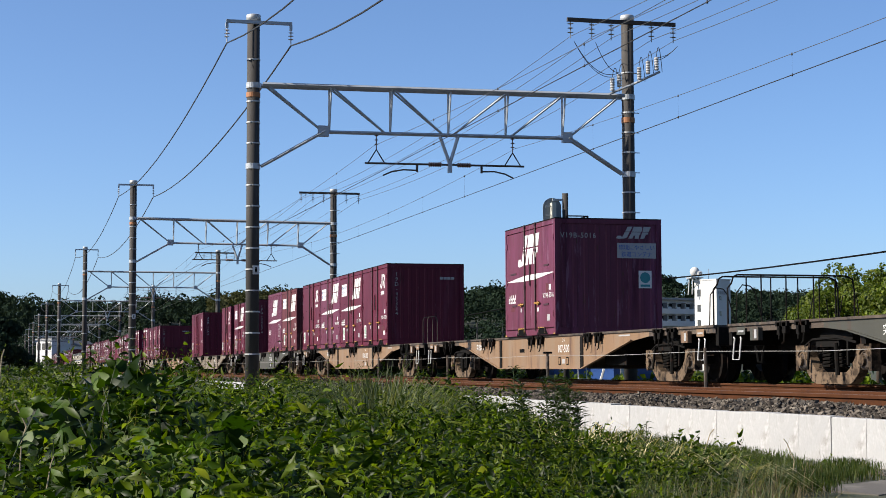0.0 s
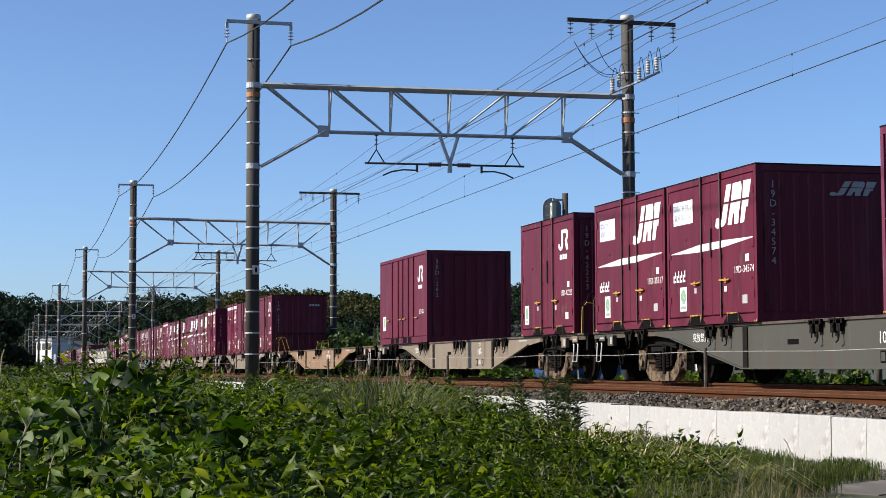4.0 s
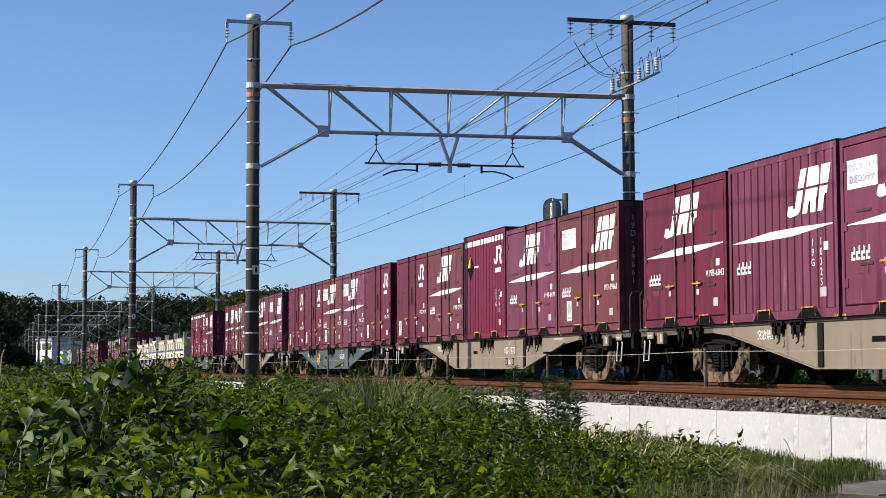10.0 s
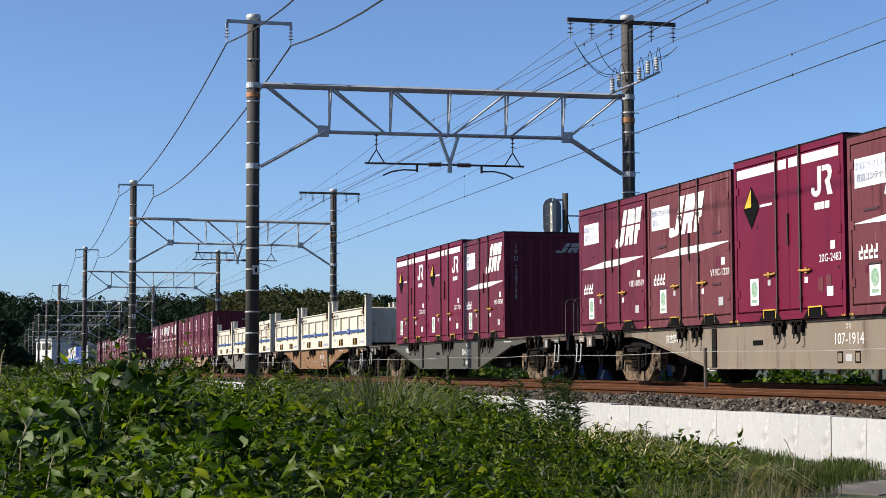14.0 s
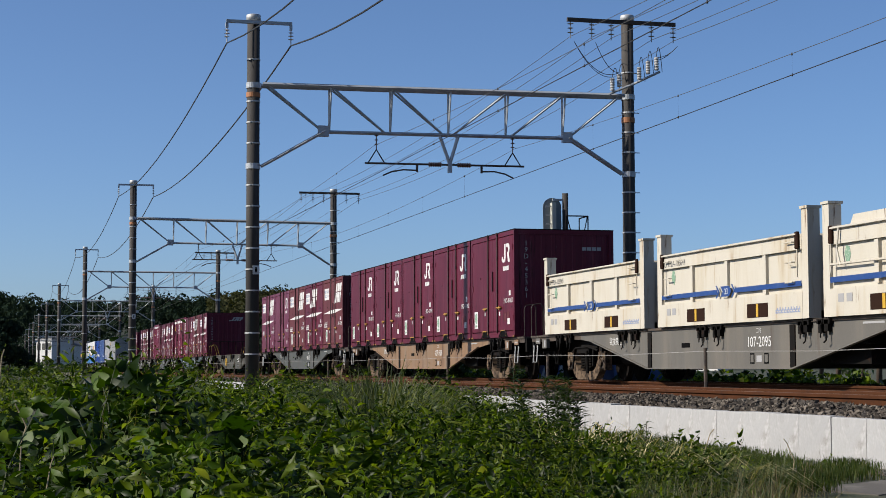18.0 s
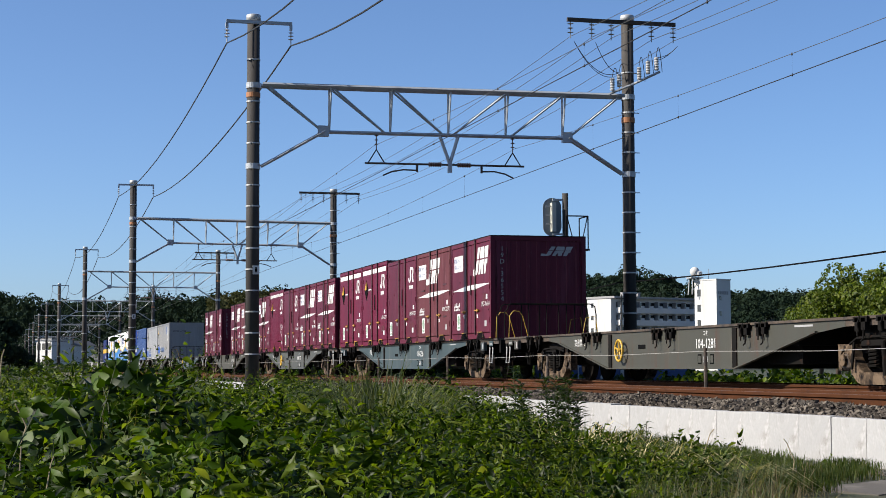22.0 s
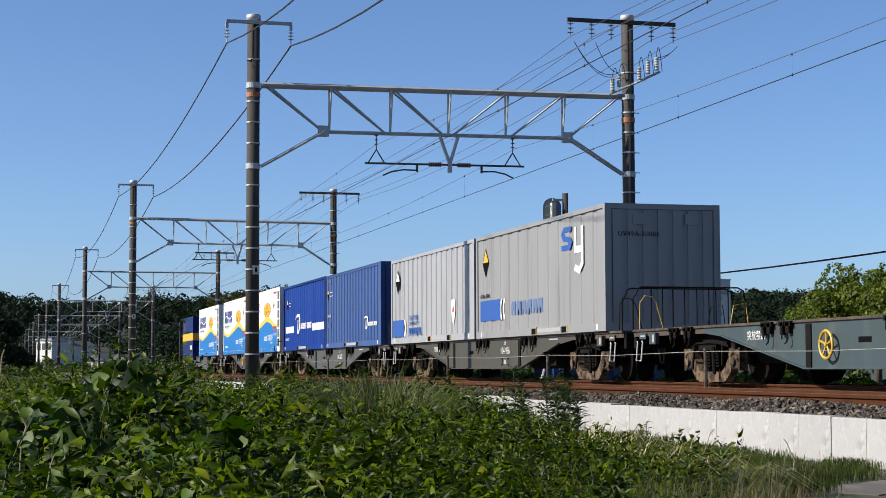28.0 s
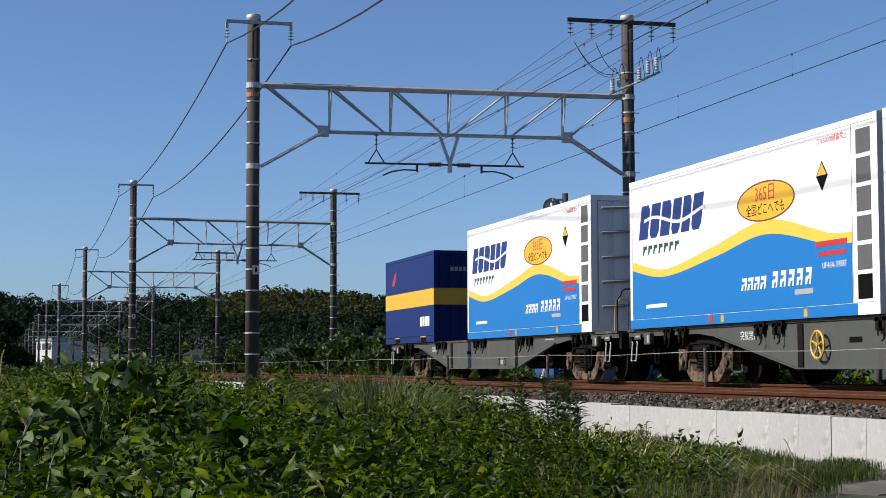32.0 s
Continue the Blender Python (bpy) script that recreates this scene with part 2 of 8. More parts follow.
BARK = material("bark", (0.085, 0.06, 0.042), 0.9, vary=0.25, bump=0.01)
STALK = material("pale_dry_stalk", (0.42, 0.34, 0.20), 0.8, vary=0.15)
HOUSEWALL = material("white_render", (0.72, 0.72, 0.70), 0.8, tones=(((0.6, 0.59, 0.56), 0.55, 0.75, 0.4),), vary=0.05, scale=0.6, streak=True)
GREYWALL = material("grey_render", (0.36, 0.36, 0.36), 0.8, vary=0.08, scale=0.6)
ROOFTILE = material("dark_grey_roof", (0.075, 0.08, 0.09), 0.6, vary=0.15)
REDROOF = material("red_roof", (0.30, 0.06, 0.035), 0.7, vary=0.1)
GLASS = material("dark_window_glass", (0.02, 0.025, 0.03), 0.08, spec=0.8, vary=0.05)
BLUESHED = material("blue_sheet_steel", (0.02, 0.07, 0.25), 0.5, vary=0.1)
KUDZU = foliage("broad_vine_leaf", (0.006, 0.019, 0.001), (0.022, 0.058, 0.002), (0.085, 0.160, 0.006), 0.5, 0.40, 0.16, (0.24, 0.30, 0.14))
WEED = foliage("weed_leaf", (0.006, 0.016, 0.001), (0.034, 0.074, 0.002), (0.160, 0.230, 0.006), 0.45, 0.45, 0.15, (0.20, 0.23, 0.05))
GRASS = foliage("grass_blade", (0.045, 0.085, 0.012), (0.085, 0.135, 0.026), (0.26, 0.24, 0.10), 0.6, 0.3)
LAWN = foliage("short_grass_blade", (0.030, 0.062, 0.008), (0.048, 0.092, 0.012), (0.12, 0.135, 0.030), 0.6, 0.35)
LIMEGRASS = foliage("lime_grass_blade", (0.09, 0.15, 0.02), (0.16, 0.24, 0.035), (0.30, 0.34, 0.10), 0.6, 0.35)
PLUME = foliage("grey_green_grass_blade", (0.055, 0.090, 0.040), (0.11, 0.15, 0.072), (0.25, 0.27, 0.15), 0.6, 0.4)
PALESTRAW = foliage("pale_straw_stem", (0.40, 0.36, 0.17), (0.62, 0.55, 0.30), (0.85, 0.76, 0.46), 0.7, 0.2)
STRAW = foliage("straw_blade", (0.16, 0.13, 0.06), (0.24, 0.19, 0.10), (0.34, 0.28, 0.16), 0.7, 0.2)
ROD = foliage("dark_narrow_leaf", (0.016, 0.038, 0.007), (0.030, 0.062, 0.009), (0.06, 0.10, 0.014), 0.45, 0.3)
# close greens with blue mixed in: distance haze painted into the leaves
WOODS = foliage("hazed_wood_leaf", (0.020, 0.034, 0.024), (0.026, 0.043, 0.029), (0.036, 0.055, 0.034), 0.9, 0.1, 0.0)
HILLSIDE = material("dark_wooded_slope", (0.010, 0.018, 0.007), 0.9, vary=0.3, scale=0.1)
BAMBOO = foliage("bamboo_leaf", (0.040, 0.048, 0.024), (0.062, 0.068, 0.032), (0.095, 0.095, 0.046), 0.9, 0.15, 0.0)
TREELEAF = foliage("bright_tree_leaf", (0.050, 0.085, 0.008), (0.100, 0.150, 0.014), (0.20, 0.24, 0.035), 0.5, 0.38)


# ---------------------------------------------------------------- mesh helpers
def box(bm, x0, x1, y0, y1, z0, z1):
    v = [bm.verts.new(c) for c in ((x0, y0, z0), (x1, y0, z0), (x1, y1, z0), (x0, y1, z0), (x0, y0, z1), (x1, y0, z1), (x1, y1, z1), (x0, y1, z1))]
    for f in ((0, 3, 2, 1), (4, 5, 6, 7), (0, 1, 5, 4), (1, 2, 6, 5), (2, 3, 7, 6), (3, 0, 4, 7)):
        bm.faces.new([v[i] for i in f])
    return bm


def tube(bm, pts, r, seg=8, r1=None, cap=True):
    """A round bar through the points; r1: the radius at its far end."""
    pts = [Vector(p) for p in pts]
    rings = []
    ref = None
    for i, p in enumerate(pts):
        d = (pts[min(i + 1, len(pts) - 1)] - pts[max(i - 1, 0)]).normalized()
        if ref is None:
            ref = Vector((0, 0, 1)) if abs(d.z) < 0.9 else Vector((1, 0, 0))
        a = (ref - d * ref.dot(d)).normalized()
        ref = a
        b = d.cross(a)
        rr = r if r1 is None else r + (r1 - r) * i / (len(pts) - 1)
        rings.append([bm.verts.new(p + rr * (math.cos(w) * a + math.sin(w) * b)) for w in [2 * math.pi * k / seg for k in range(seg)]])
    for u, v in zip(rings, rings[1:]):
        for k in range(seg):
            bm.faces.new((u[k], u[(k + 1) % seg], v[(k + 1) % seg], v[k]))
    if cap:
        bm.faces.new(rings[0][::-1])
        bm.faces.new(rings[-1])
    return bm


def lathe(bm, axis_pts, radii, seg=14):
    """Rings of the given radii at the given points of one axis."""
    p0, p1 = Vector(axis_pts[0]), Vector(axis_pts[-1])
    d = (p1 - p0).normalized()
    a = d.orthogonal().normalized()
    b = d.cross(a)
    rings = [[bm.verts.new(Vector(p) + rr * (math.cos(w) * a + math.sin(w) * b)) for w in [2 * math.pi * k / seg for k in range(seg)]] for p, rr in zip(axis_pts, radii)]
    for u, v in zip(rings, rings[1:]):
        for k in range(seg):
            bm.faces.new((u[k], u[(k + 1) % seg], v[(k + 1) % seg], v[k]))
    bm.faces.new(rings[0][::-1])
    bm.faces.new(rings[-1])
    return bm


def slab_x(bm, pts, x0, x1):
    """A plate of outline pts (y, z) between two x."""
    a = [bm.verts.new((x0, y, z)) for y, z in pts]
    b = [bm.verts.new((x1, y, z)) for y, z in pts]
    n = len(pts)
    bm.faces.new(a)
    bm.faces.new(b[::-1])
    for i in range(n):
        bm.faces.new((a[i], b[i], b[(i + 1) % n], a[(i + 1) % n]))
    return bm


def slab_y(bm, pts, y0, y1):
    a = [bm.verts.new((x, y0, z)) for x, z in pts]
    b = [bm.verts.new((x, y1, z)) for x, z in pts]
    n = len(pts)
    bm.faces.new(a)
    bm.faces.new(b[::-1])
    for i in range(n):
        bm.faces.new((a[i], b[i], b[(i + 1) % n], a[(i + 1) % n]))
    return bm


def to_mesh(name, bm, mat, smooth=False):
    bmesh.ops.recalc_face_normals(bm, faces=bm.faces)
    me = bpy.data.meshes.new(name)
    bm.to_mesh(me)
    bm.free()
    me.materials.append(mat)
    if smooth:
        me.polygons.foreach_set("use_smooth", [True] * len(me.polygons))
    return me


def part(name, bm, mat, parent, label="", at=None, smooth=False):
    me = bm if isinstance(bm, bpy.types.Mesh) else to_mesh(name, bm, mat, smooth)
    ob = new(name, me)
    ob.parent = parent
    if at is not None:
        ob.matrix_basis = at
    return tagged(ob, label)


def thing(name, label, category, group="", kind="", at=None):
    ob = new(name)
    ob.empty_display_size = 0.2
    if at is not None:
        ob.matrix_basis = at
    return tagged(ob, label, category, group, kind)


def solid(name, bm, mat, label, category, group="", kind="", at=None, smooth=False):
    """A thing that is one mesh."""
    ob = new(name, to_mesh(name, bm, mat, smooth))
    if at is not None:
        ob.matrix_basis = at
    return tagged(ob, label, category, group, kind)


def quick_mesh(name, verts, faces, mat):
    """A mesh from arrays: verts (n, 3), faces (m, k)."""
    verts, faces = np.asarray(verts, dtype=np.float32), np.asarray(faces, dtype=np.int32)
    me = bpy.data.meshes.new(name)
    me.vertices.add(len(verts))
    me.vertices.foreach_set("co", verts.ravel())
    k = faces.shape[1]
    me.loops.add(faces.size)
    me.loops.foreach_set("vertex_index", faces.ravel())
    me.polygons.add(len(faces))
    me.polygons.foreach_set("loop_start", np.arange(0, faces.size, k, dtype=np.int32))
    me.polygons.foreach_set("use_smooth", np.zeros(len(faces), dtype=bool))
    me.update(calc_edges=True)
    me.materials.append(mat)
    return me


def text_mesh(words, size, mat, align="LEFT", gap=1.0, line=1.0):
    cu = bpy.data.curves.new("words", "FONT")
    cu.body, cu.size, cu.align_x, cu.resolution_u = words, size, align, 2
    cu.space_character, cu.space_line, cu.extrude = gap, line, 0.0015
    ob = bpy.data.objects.new("words", cu)
    me = bpy.data.meshes.new_from_object(ob)
    bpy.data.objects.remove(ob)
    me.materials.clear()
    me.materials.append(mat)
    return me


SIDE = Matrix(((0, 0, -1, 0), (-1, 0, 0, 0), (0, 1, 0, 0), (0, 0, 0, 1)))   # reading face towards -x
FRONT = Matrix(((1, 0, 0, 0), (0, 0, -1, 0), (0, 1, 0, 0), (0, 0, 0, 1)))    # reading face towards -y


def on_side(y, z, x):
    return Matrix.Translation((x, y, z)) @ SIDE


def on_front(x, z, y):
    return Matrix.Translation((x, y, z)) @ FRONT


# ---------------------------------------------------------------- ground, wall, track
NEAR, FAR = 8.95, 12.71                # centres of the two tracks
bm = bmesh.new()
gx = [-900, -200, -60, -25, -12, -6, -3, 0, 2, 3.5, 5, 6, 6.9, 9, 11, 13, 15, 17, 20, 26, 40, 80, 200, 900]
gy = [-300, -60, -10, 0, 3, 5, 7, 9, 11, 13, 16, 20, 26, 34, 45, 60, 90, 140, 220, 400, 900, 2500]
grid = [[bm.verts.new((x, y, -0.60 + (0.05 if 4.5 < x < 6.95 else 0) + (0.05 * noise.noise(Vector((x * 0.35, y * 0.35, 3))) if -12 < x < 4.5 else 0))) for y in gy] for x in gx]
for i in range(len(gx) - 1):
    for j in range(len(gy) - 1):
        bm.faces.new((grid[i][j], grid[i + 1][j], grid[i + 1][j + 1], grid[i][j + 1]))
solid("ground", bm, SOIL, "flat weedy field soil beside the railway", "ground", kind="structure", smooth=True)

bm = bmesh.new()
slab_y(bm, ((6.97, -0.58), (6.97, -0.19), (7.7, -0.17), (14.4, -0.17), (15.6, -0.58)), -60, 700)
solid("trackbed", bm, BED, "brown-grey gravel bed under the two tracks", "track bed", kind="structure")

# ballast stones: loose along the near shoulder, coarser further off
rng = np.random.default_rng(5)
IV = np.array([(x, y, z) for x in (-1, 1) for y in (-1, 1) for z in (-1, 1)]) * 0.75
IF = np.array([(0, 1, 3), (0, 3, 2), (4, 6, 7), (4, 7, 5), (0, 4, 5), (0, 5, 1), (2, 3, 7), (2, 7, 6), (0, 2, 6), (0, 6, 4), (1, 5, 7), (1, 7, 3)])


def stones(name, x0, x1, y0, y1, count, low, high, zfun, label):
    n = count
    size = rng.uniform(low, high, (n, 1)) * rng.uniform(0.5, 1.3, (n, 3))
    jag = rng.uniform(0.35, 1.4, (n, len(IV), 3))
    ang = rng.uniform(0, math.pi, n)
    v = IV[None] * jag * size[:, None, :]
    c, s = np.cos(ang)[:, None], np.sin(ang)[:, None]
    tilt = rng.uniform(-0.9, 0.9, n)[:, None]
    x, y, z = v[..., 0], v[..., 1], v[..., 2]
    y, z = y * np.cos(tilt) - z * np.sin(tilt), y * np.sin(tilt) + z * np.cos(tilt)
    x, y = x * c - y * s, x * s + y * c
    px_, py_ = rng.uniform(x0, x1, n), rng.uniform(y0, y1, n)
    pz = zfun(px_, py_) + rng.uniform(-0.01, 0.035, n)
    v = np.stack([x + px_[:, None], y + py_[:, None], z + pz[:, None]], -1).reshape(-1, 3)
    f = (IF[None] + (np.arange(n) * len(IV))[:, None, None]).reshape(-1, 3)
    ob = new(name, quick_mesh(name, v, f, STONE))
    return tagged(ob, label, "ballast", kind="stuff")


def shoulder(x, y):
    return np.where(x < 7.25, -0.19 + 0.04 * (x - 6.97) / 0.28, -0.15 + 0.05 * np.exp(-((x - 7.55) / 0.25) ** 2)) + 0.02 * np.sin(y * 1.7)


stones("ballast", 6.99, 8.28, 11.0, 27.0, 23000, 0.014, 0.034, shoulder, "crushed grey-brown ballast stones along the track shoulder")
stones("ballast", 6.99, 8.28, 27.0, 60.0, 9000, 0.025, 0.05, shoulder, "crushed grey-brown ballast stones along the track shoulder")
stones("ballast", 8.4, 14.6, 10.0, 50.0, 9000, 0.03, 0.055, lambda x, y: -0.16 + 0 * x, "crushed grey-brown ballast stones between the rails")


def rail_profile():
    w = [(0.065, 0), (0.065, 0.012), (0.009, 0.03), (0.009, 0.105), (0.032, 0.118), (0.032, 0.146), (0.026, 0.153)]
    return [(x, z - 0.153) for x, z in w] + [(-x, z - 0.153) for x, z in reversed(w)]


def rail(x):
    t = thing("rail", "rust-brown steel rail with worn head", "rail", "running rails", at=pose(x, 0, 0))
    part("rail_body", slab_y(bmesh.new(), rail_profile(), -60, 700), RAIL, t)
    part("rail_head", box(bmesh.new(), -0.022, 0.022, -60, 700, -0.002, 0.0015), RAILTOP, t, "worn shiny running surface")


for centre in (NEAR, FAR):
    for side in (-0.565, 0.565):
        rail(centre + side)
sl = to_mesh("sleeper", slab_y(bmesh.new(), ((-1.0, -0.32), (1.0, -0.32), (1.0, -0.165), (0.3, -0.185), (-0.3, -0.185), (-1.0, -0.165)), -0.12, 0.12), SLEEPER)
for centre in (NEAR, FAR):
    row = thing("sleepers", "weathered concrete sleepers sunk in the ballast", "sleepers", kind="structure")
    for i in range(90 if centre == NEAR else 60):
        part("sleeper", sl, None, row, at=pose(centre, 8 + i * 0.62, 0.03))
clip = bmesh.new()
box(clip, -0.11, 0.11, -0.06, 0.06, -0.15, -0.115)
clip = to_mesh("rail_clip", clip, UNDER)
fast = thing("rail_fastenings", "rusty rail clips on the near rail", "rail clips")
for i in range(70):
    part("rail_clip", clip, None, fast, at=pose(NEAR - 0.565, 8 + i * 0.62, 0.0))

# low retaining wall of upright concrete panels
wall = thing("wall_low", "low whitish retaining wall of concrete panels under the ballast", "wall", kind="structure")
wr = random.Random(4)
panels = []
for k in range(4):
    b = bmesh.new()
    box(b, 0.0, 0.13, 0.0008, 0.5992, -0.62, 0.0)
    bmesh.ops.bevel(b, geom=[e for e in b.edges if abs(e.verts[0].co.z - e.verts[1].co.z) < 0.01 and e.verts[0].co.z > -0.1], offset=0.005, segments=1, affect="EDGES")
    panels.append(to_mesh("panel", b, WALL))
y = 6.0
for i in range(260):
    if i % 3 == 0:
        bow = wr.uniform(-0.006, 0.006)
        lift = wr.uniform(-0.014, 0.014)
        dip = wr.uniform(-0.5, 0.5)
    part("panel", panels[i % 4], None, wall, at=pose(6.83 + bow + wr.uniform(-0.0015, 0.0015), y, -0.135 + lift + wr.uniform(-0.002, 0.002), dip + wr.uniform(-0.12, 0.12), bow * 60 + wr.uniform(-0.3, 0.3), wr.uniform(-0.2, 0.2)))
    y += 0.6
part("footing", box(bmesh.new(), 6.55, 6.80, 6, 60, -0.70, -0.530), SLAB, wall, "grey footing strip along the wall foot")

# cover slabs half sunk in the grass at the path's edge
for i, (x, y, a) in enumerate(((5.92, 10.52, 25),)):
    b = bmesh.new()
    box(b, -0.60, 0.60, -0.3, 0.3, -0.06, 0.06)
    bmesh.ops.bevel(b, geom=b.edges[:], offset=0.015, segments=2, affect="EDGES")
    solid("concrete_slab", b, SLAB, "worn grey concrete cover slab lying in the grass", "slab", "slabs in the grass", at=pose(x, y, -0.585, 1.5, -1, a))


# ---------------------------------------------------------------- catenary portals
def insulator_string(parent, top, n=4, step=0.075, r=0.055, mat=PORCELAIN, name="insulator"):
    b = bmesh.new()
    x, y, z = top
    tube(b, [(x, y, z), (x, y, z - n * step - 0.10)], 0.014, 6)
    for i in range(n):
        zz = z - 0.06 - i * step
        lathe(b, [(x, y, zz + 0.018), (x, y, zz), (x, y, zz - 0.012)], [0.02, r, 0.035], 10)
    return part(name, b, mat, parent)


LINES = (-1.66, -1.07, -0.53, 0.60, 1.22)        # the line wires, from the far-side pole


def portal(ly, ry, lx, rx, near, tall):
    """One portal: two round poles, trussed beam, knees, crossarms and the hangers of both wires."""
    seg = 20 if near else 10
    g = thing("catenary_portal", "steel truss portal on two dark concrete poles over the double track", "portal", "catenary portals")
    for (x, y, arm) in ((lx, ly, 0), (rx, ry, 1)):
        H = tall if arm else 9.21
        pole = part("pole", tube(bmesh.new(), [(x, y, -0.7), (x, y, H - 0.16)], 0.175, seg, 0.158), POLE, g, "dark weathered round concrete pole", smooth=True)
        part("pole_cap", lathe(bmesh.new(), [(x, y, H - 0.17), (x, y, H - 0.015), (x, y, H)], [0.182, 0.182, 0.165], seg), BAND, pole, "pale metal pole cap", smooth=True)
        nb = 15 if near else 6
        for i in range(nb):
            z = 8.05 - i * (0.53 if near else 1.3)
            if abs(z - 7.4) < 0.2 or z < 0.2:
                continue
            b = bmesh.new()
            lathe(b, [(x, y, z - 0.018), (x, y, z + 0.018)], [0.174 + (8.05 - z) * 0.0018] * 2, seg)
            if near:
                s = -1 if i % 2 else 1
                tube(b, [(x + 0.17, y - 0.03, z), (x + 0.30, y - 0.03, z)] if arm else [(x - 0.1, y - 0.16, z), (x + 0.12, y - 0.16, z)], 0.012, 6)
            part("step_band", b, BAND, pole, smooth=False)
        for z, hgt in ((7.40, 0.07), (5.35, 0.07)):
            part("clamp_band", lathe(bmesh.new(), [(x, y, z - hgt), (x, y, z + hgt)], [0.185, 0.185], seg), GALV, pole, "galvanised clamp band")
        part("orange_band", lathe(bmesh.new(), [(x, y, 7.10 if not arm else 6.72), (x, y, 7.22 if not arm else 6.86)], [0.178, 0.178], seg), BANDPAINT, pole, "faded orange marker band")
        if near and not arm:
            part("number_plate_bar", box(bmesh.new(), x - 0.02, x + 0.14, y - 0.185, y - 0.172, 2.62, 2.84), MARK, pole, "small white plate")
            part("plate_bar", box(bmesh.new(), x + 0.04, x + 0.085, y - 0.19, y - 0.186, 2.67, 2.80), BLACK, pole)
        # crossarm
        z = H - 0.23
        if not arm:
            part("crossarm", box(bmesh.new(), x - 0.72, x + 0.95, y - 0.24, y - 0.17, z - 0.04, z + 0.04), GALV, g, "galvanised crossarm")
            arms = (x - 0.70, x + 0.92)
            for a in arms:
                part("arm_drop", box(bmesh.new(), a - 0.035, a + 0.035, y - 0.235, y - 0.175, z - 0.17, z - 0.041), GALV, g)
                insulator_string(g, (a, y - 0.205, z - 0.17), 3, 0.085, 0.07)
        else:
            wide = 1.0
            part("crossarm", box(bmesh.new(), x - 1.75 * wide, x + 1.28 * wide, y - 0.25, y - 0.17, z - 0.05, z + 0.05), UNDER, g, "brown steel crossarm")
            for a in LINES:
                insulator_string(g, (x + a, y - 0.21, z - 0.05), 3, 0.115, 0.085, GREYPORC)

    def at(s, z):
        return Vector((lx + (rx - lx) * s, ly + (ry - ly) * s, z))

    def bar(name, p, q, w=0.045, mat=GALV, parent=g, lab=""):
        b = bmesh.new()
        tube(b, [p, q], w, 4)
        return part(name, b, mat, parent, lab)

    zt, zb = 7.40, 6.27
    b = bmesh.new()
    tube(b, [at(0.02, zt), at(0.98, zt)], 0.062, 4)
    tube(b, [at(0.02, zt) + Vector((0, -0.3, 0)), at(0.98, zt) + Vector((0, -0.3, 0))], 0.050, 4)
    part("top_chord", b, GALV, g)
    part("bottom_chord", tube(bmesh.new(), [at(0.18, zb), at(0.83, zb)], 0.048, 4), GALV, g)
    nodes = (0.195, 0.354, 0.508, 0.662, 0.817)
    for s in nodes:
        for dy in (0, -0.28):
            bar("vertical", at(s, zt) + Vector((0, dy, 0)), at(s, zb), 0.028)
    for a, c in ((0.03, 0.18), (0.195, 0.342), (0.354, 0.495), (0.662, 0.520), (0.817, 0.676), (0.97, 0.832)):
        for dy in (0, -0.28):
            bar("diagonal", at(a, zt) + Vector((0, dy, 0)), at(c, zb), 0.028)
    for s, e in ((0.18, 0.02), (0.83, 0.98)):
        bar("knee", at(s, zb), at(e, 5.35), 0.042)
        bar("knee", at(s, zb) + Vector((0, -0.2, 0)), at(e, 5.35) + Vector((0, -0.14, 0)), 0.034)
        part("gusset", box(bmesh.new(), *(lambda p: (p.x - 0.14, p.x + 0.14, p.y - 0.05, p.y + 0.05, p.z - 0.12, p.z + 0.16))(at(s, zb))), GALV, g)
    for s in (0.485, 0.535):
        bar("bracket_strut", at(s, zb), at(0.512, 5.52), 0.045)
    part("bracket_block", box(bmesh.new(), *(lambda p: (p.x - 0.05, p.x + 0.05, p.y - 0.05, p.y + 0.05, p.z - 0.16, p.z + 0.12))(at(0.512, 5.46))), GALV, g)
    zr = 5.50
    bar("registration_tube", at(0.288, zr), at(0.712, zr), 0.026, UNDER)
    for s0, s1 in ((0.455, 0.49), (0.532, 0.568)):
        b = bmesh.new()
        p, q = at(s0, zr), at(s1, zr)
        ds, rs = [], []
        for i in range(13):
            ds.append(p.lerp(q, i / 12))
            rs.append(0.07 if i % 2 else 0.04)
        lathe(b, ds, rs, 10)
        part("rod_insulator", b, BROWNPORC, g)
    for s, side in ((0.318, 1), (0.681, -1)):
        top = at(s, zb)
        insulator_string(g, top, 3, 0.11, 0.06, BROWNPORC)
        b = bmesh.new()
        mid = at(s, zb - 0.42)
        for d in (-0.022, 0.022):
            tube(b, [mid, at(s + d, zr)], 0.016, 5)
        part("hanger", b, DARK, g)
    # steady arms that hold the contact wires
    for s0, s1 in ((0.425, 0.335), (0.597, 0.682)):
        b = bmesh.new()
        box(b, *(lambda p: (p.x - 0.025, p.x + 0.025, p.y - 0.025, p.y + 0.025, p.z - 0.20, p.z))(at(s0, zr)))
        tube(b, [at(s0, zr - 0.16), at(s0 + (s1 - s0) * 0.4, zr - 0.15), at(s0 + (s1 - s0) * 0.75, zr - 0.21), at(s1, zr - 0.31)], 0.02, 6)
        part("steady_arm", b, UNDER, g)
    return g


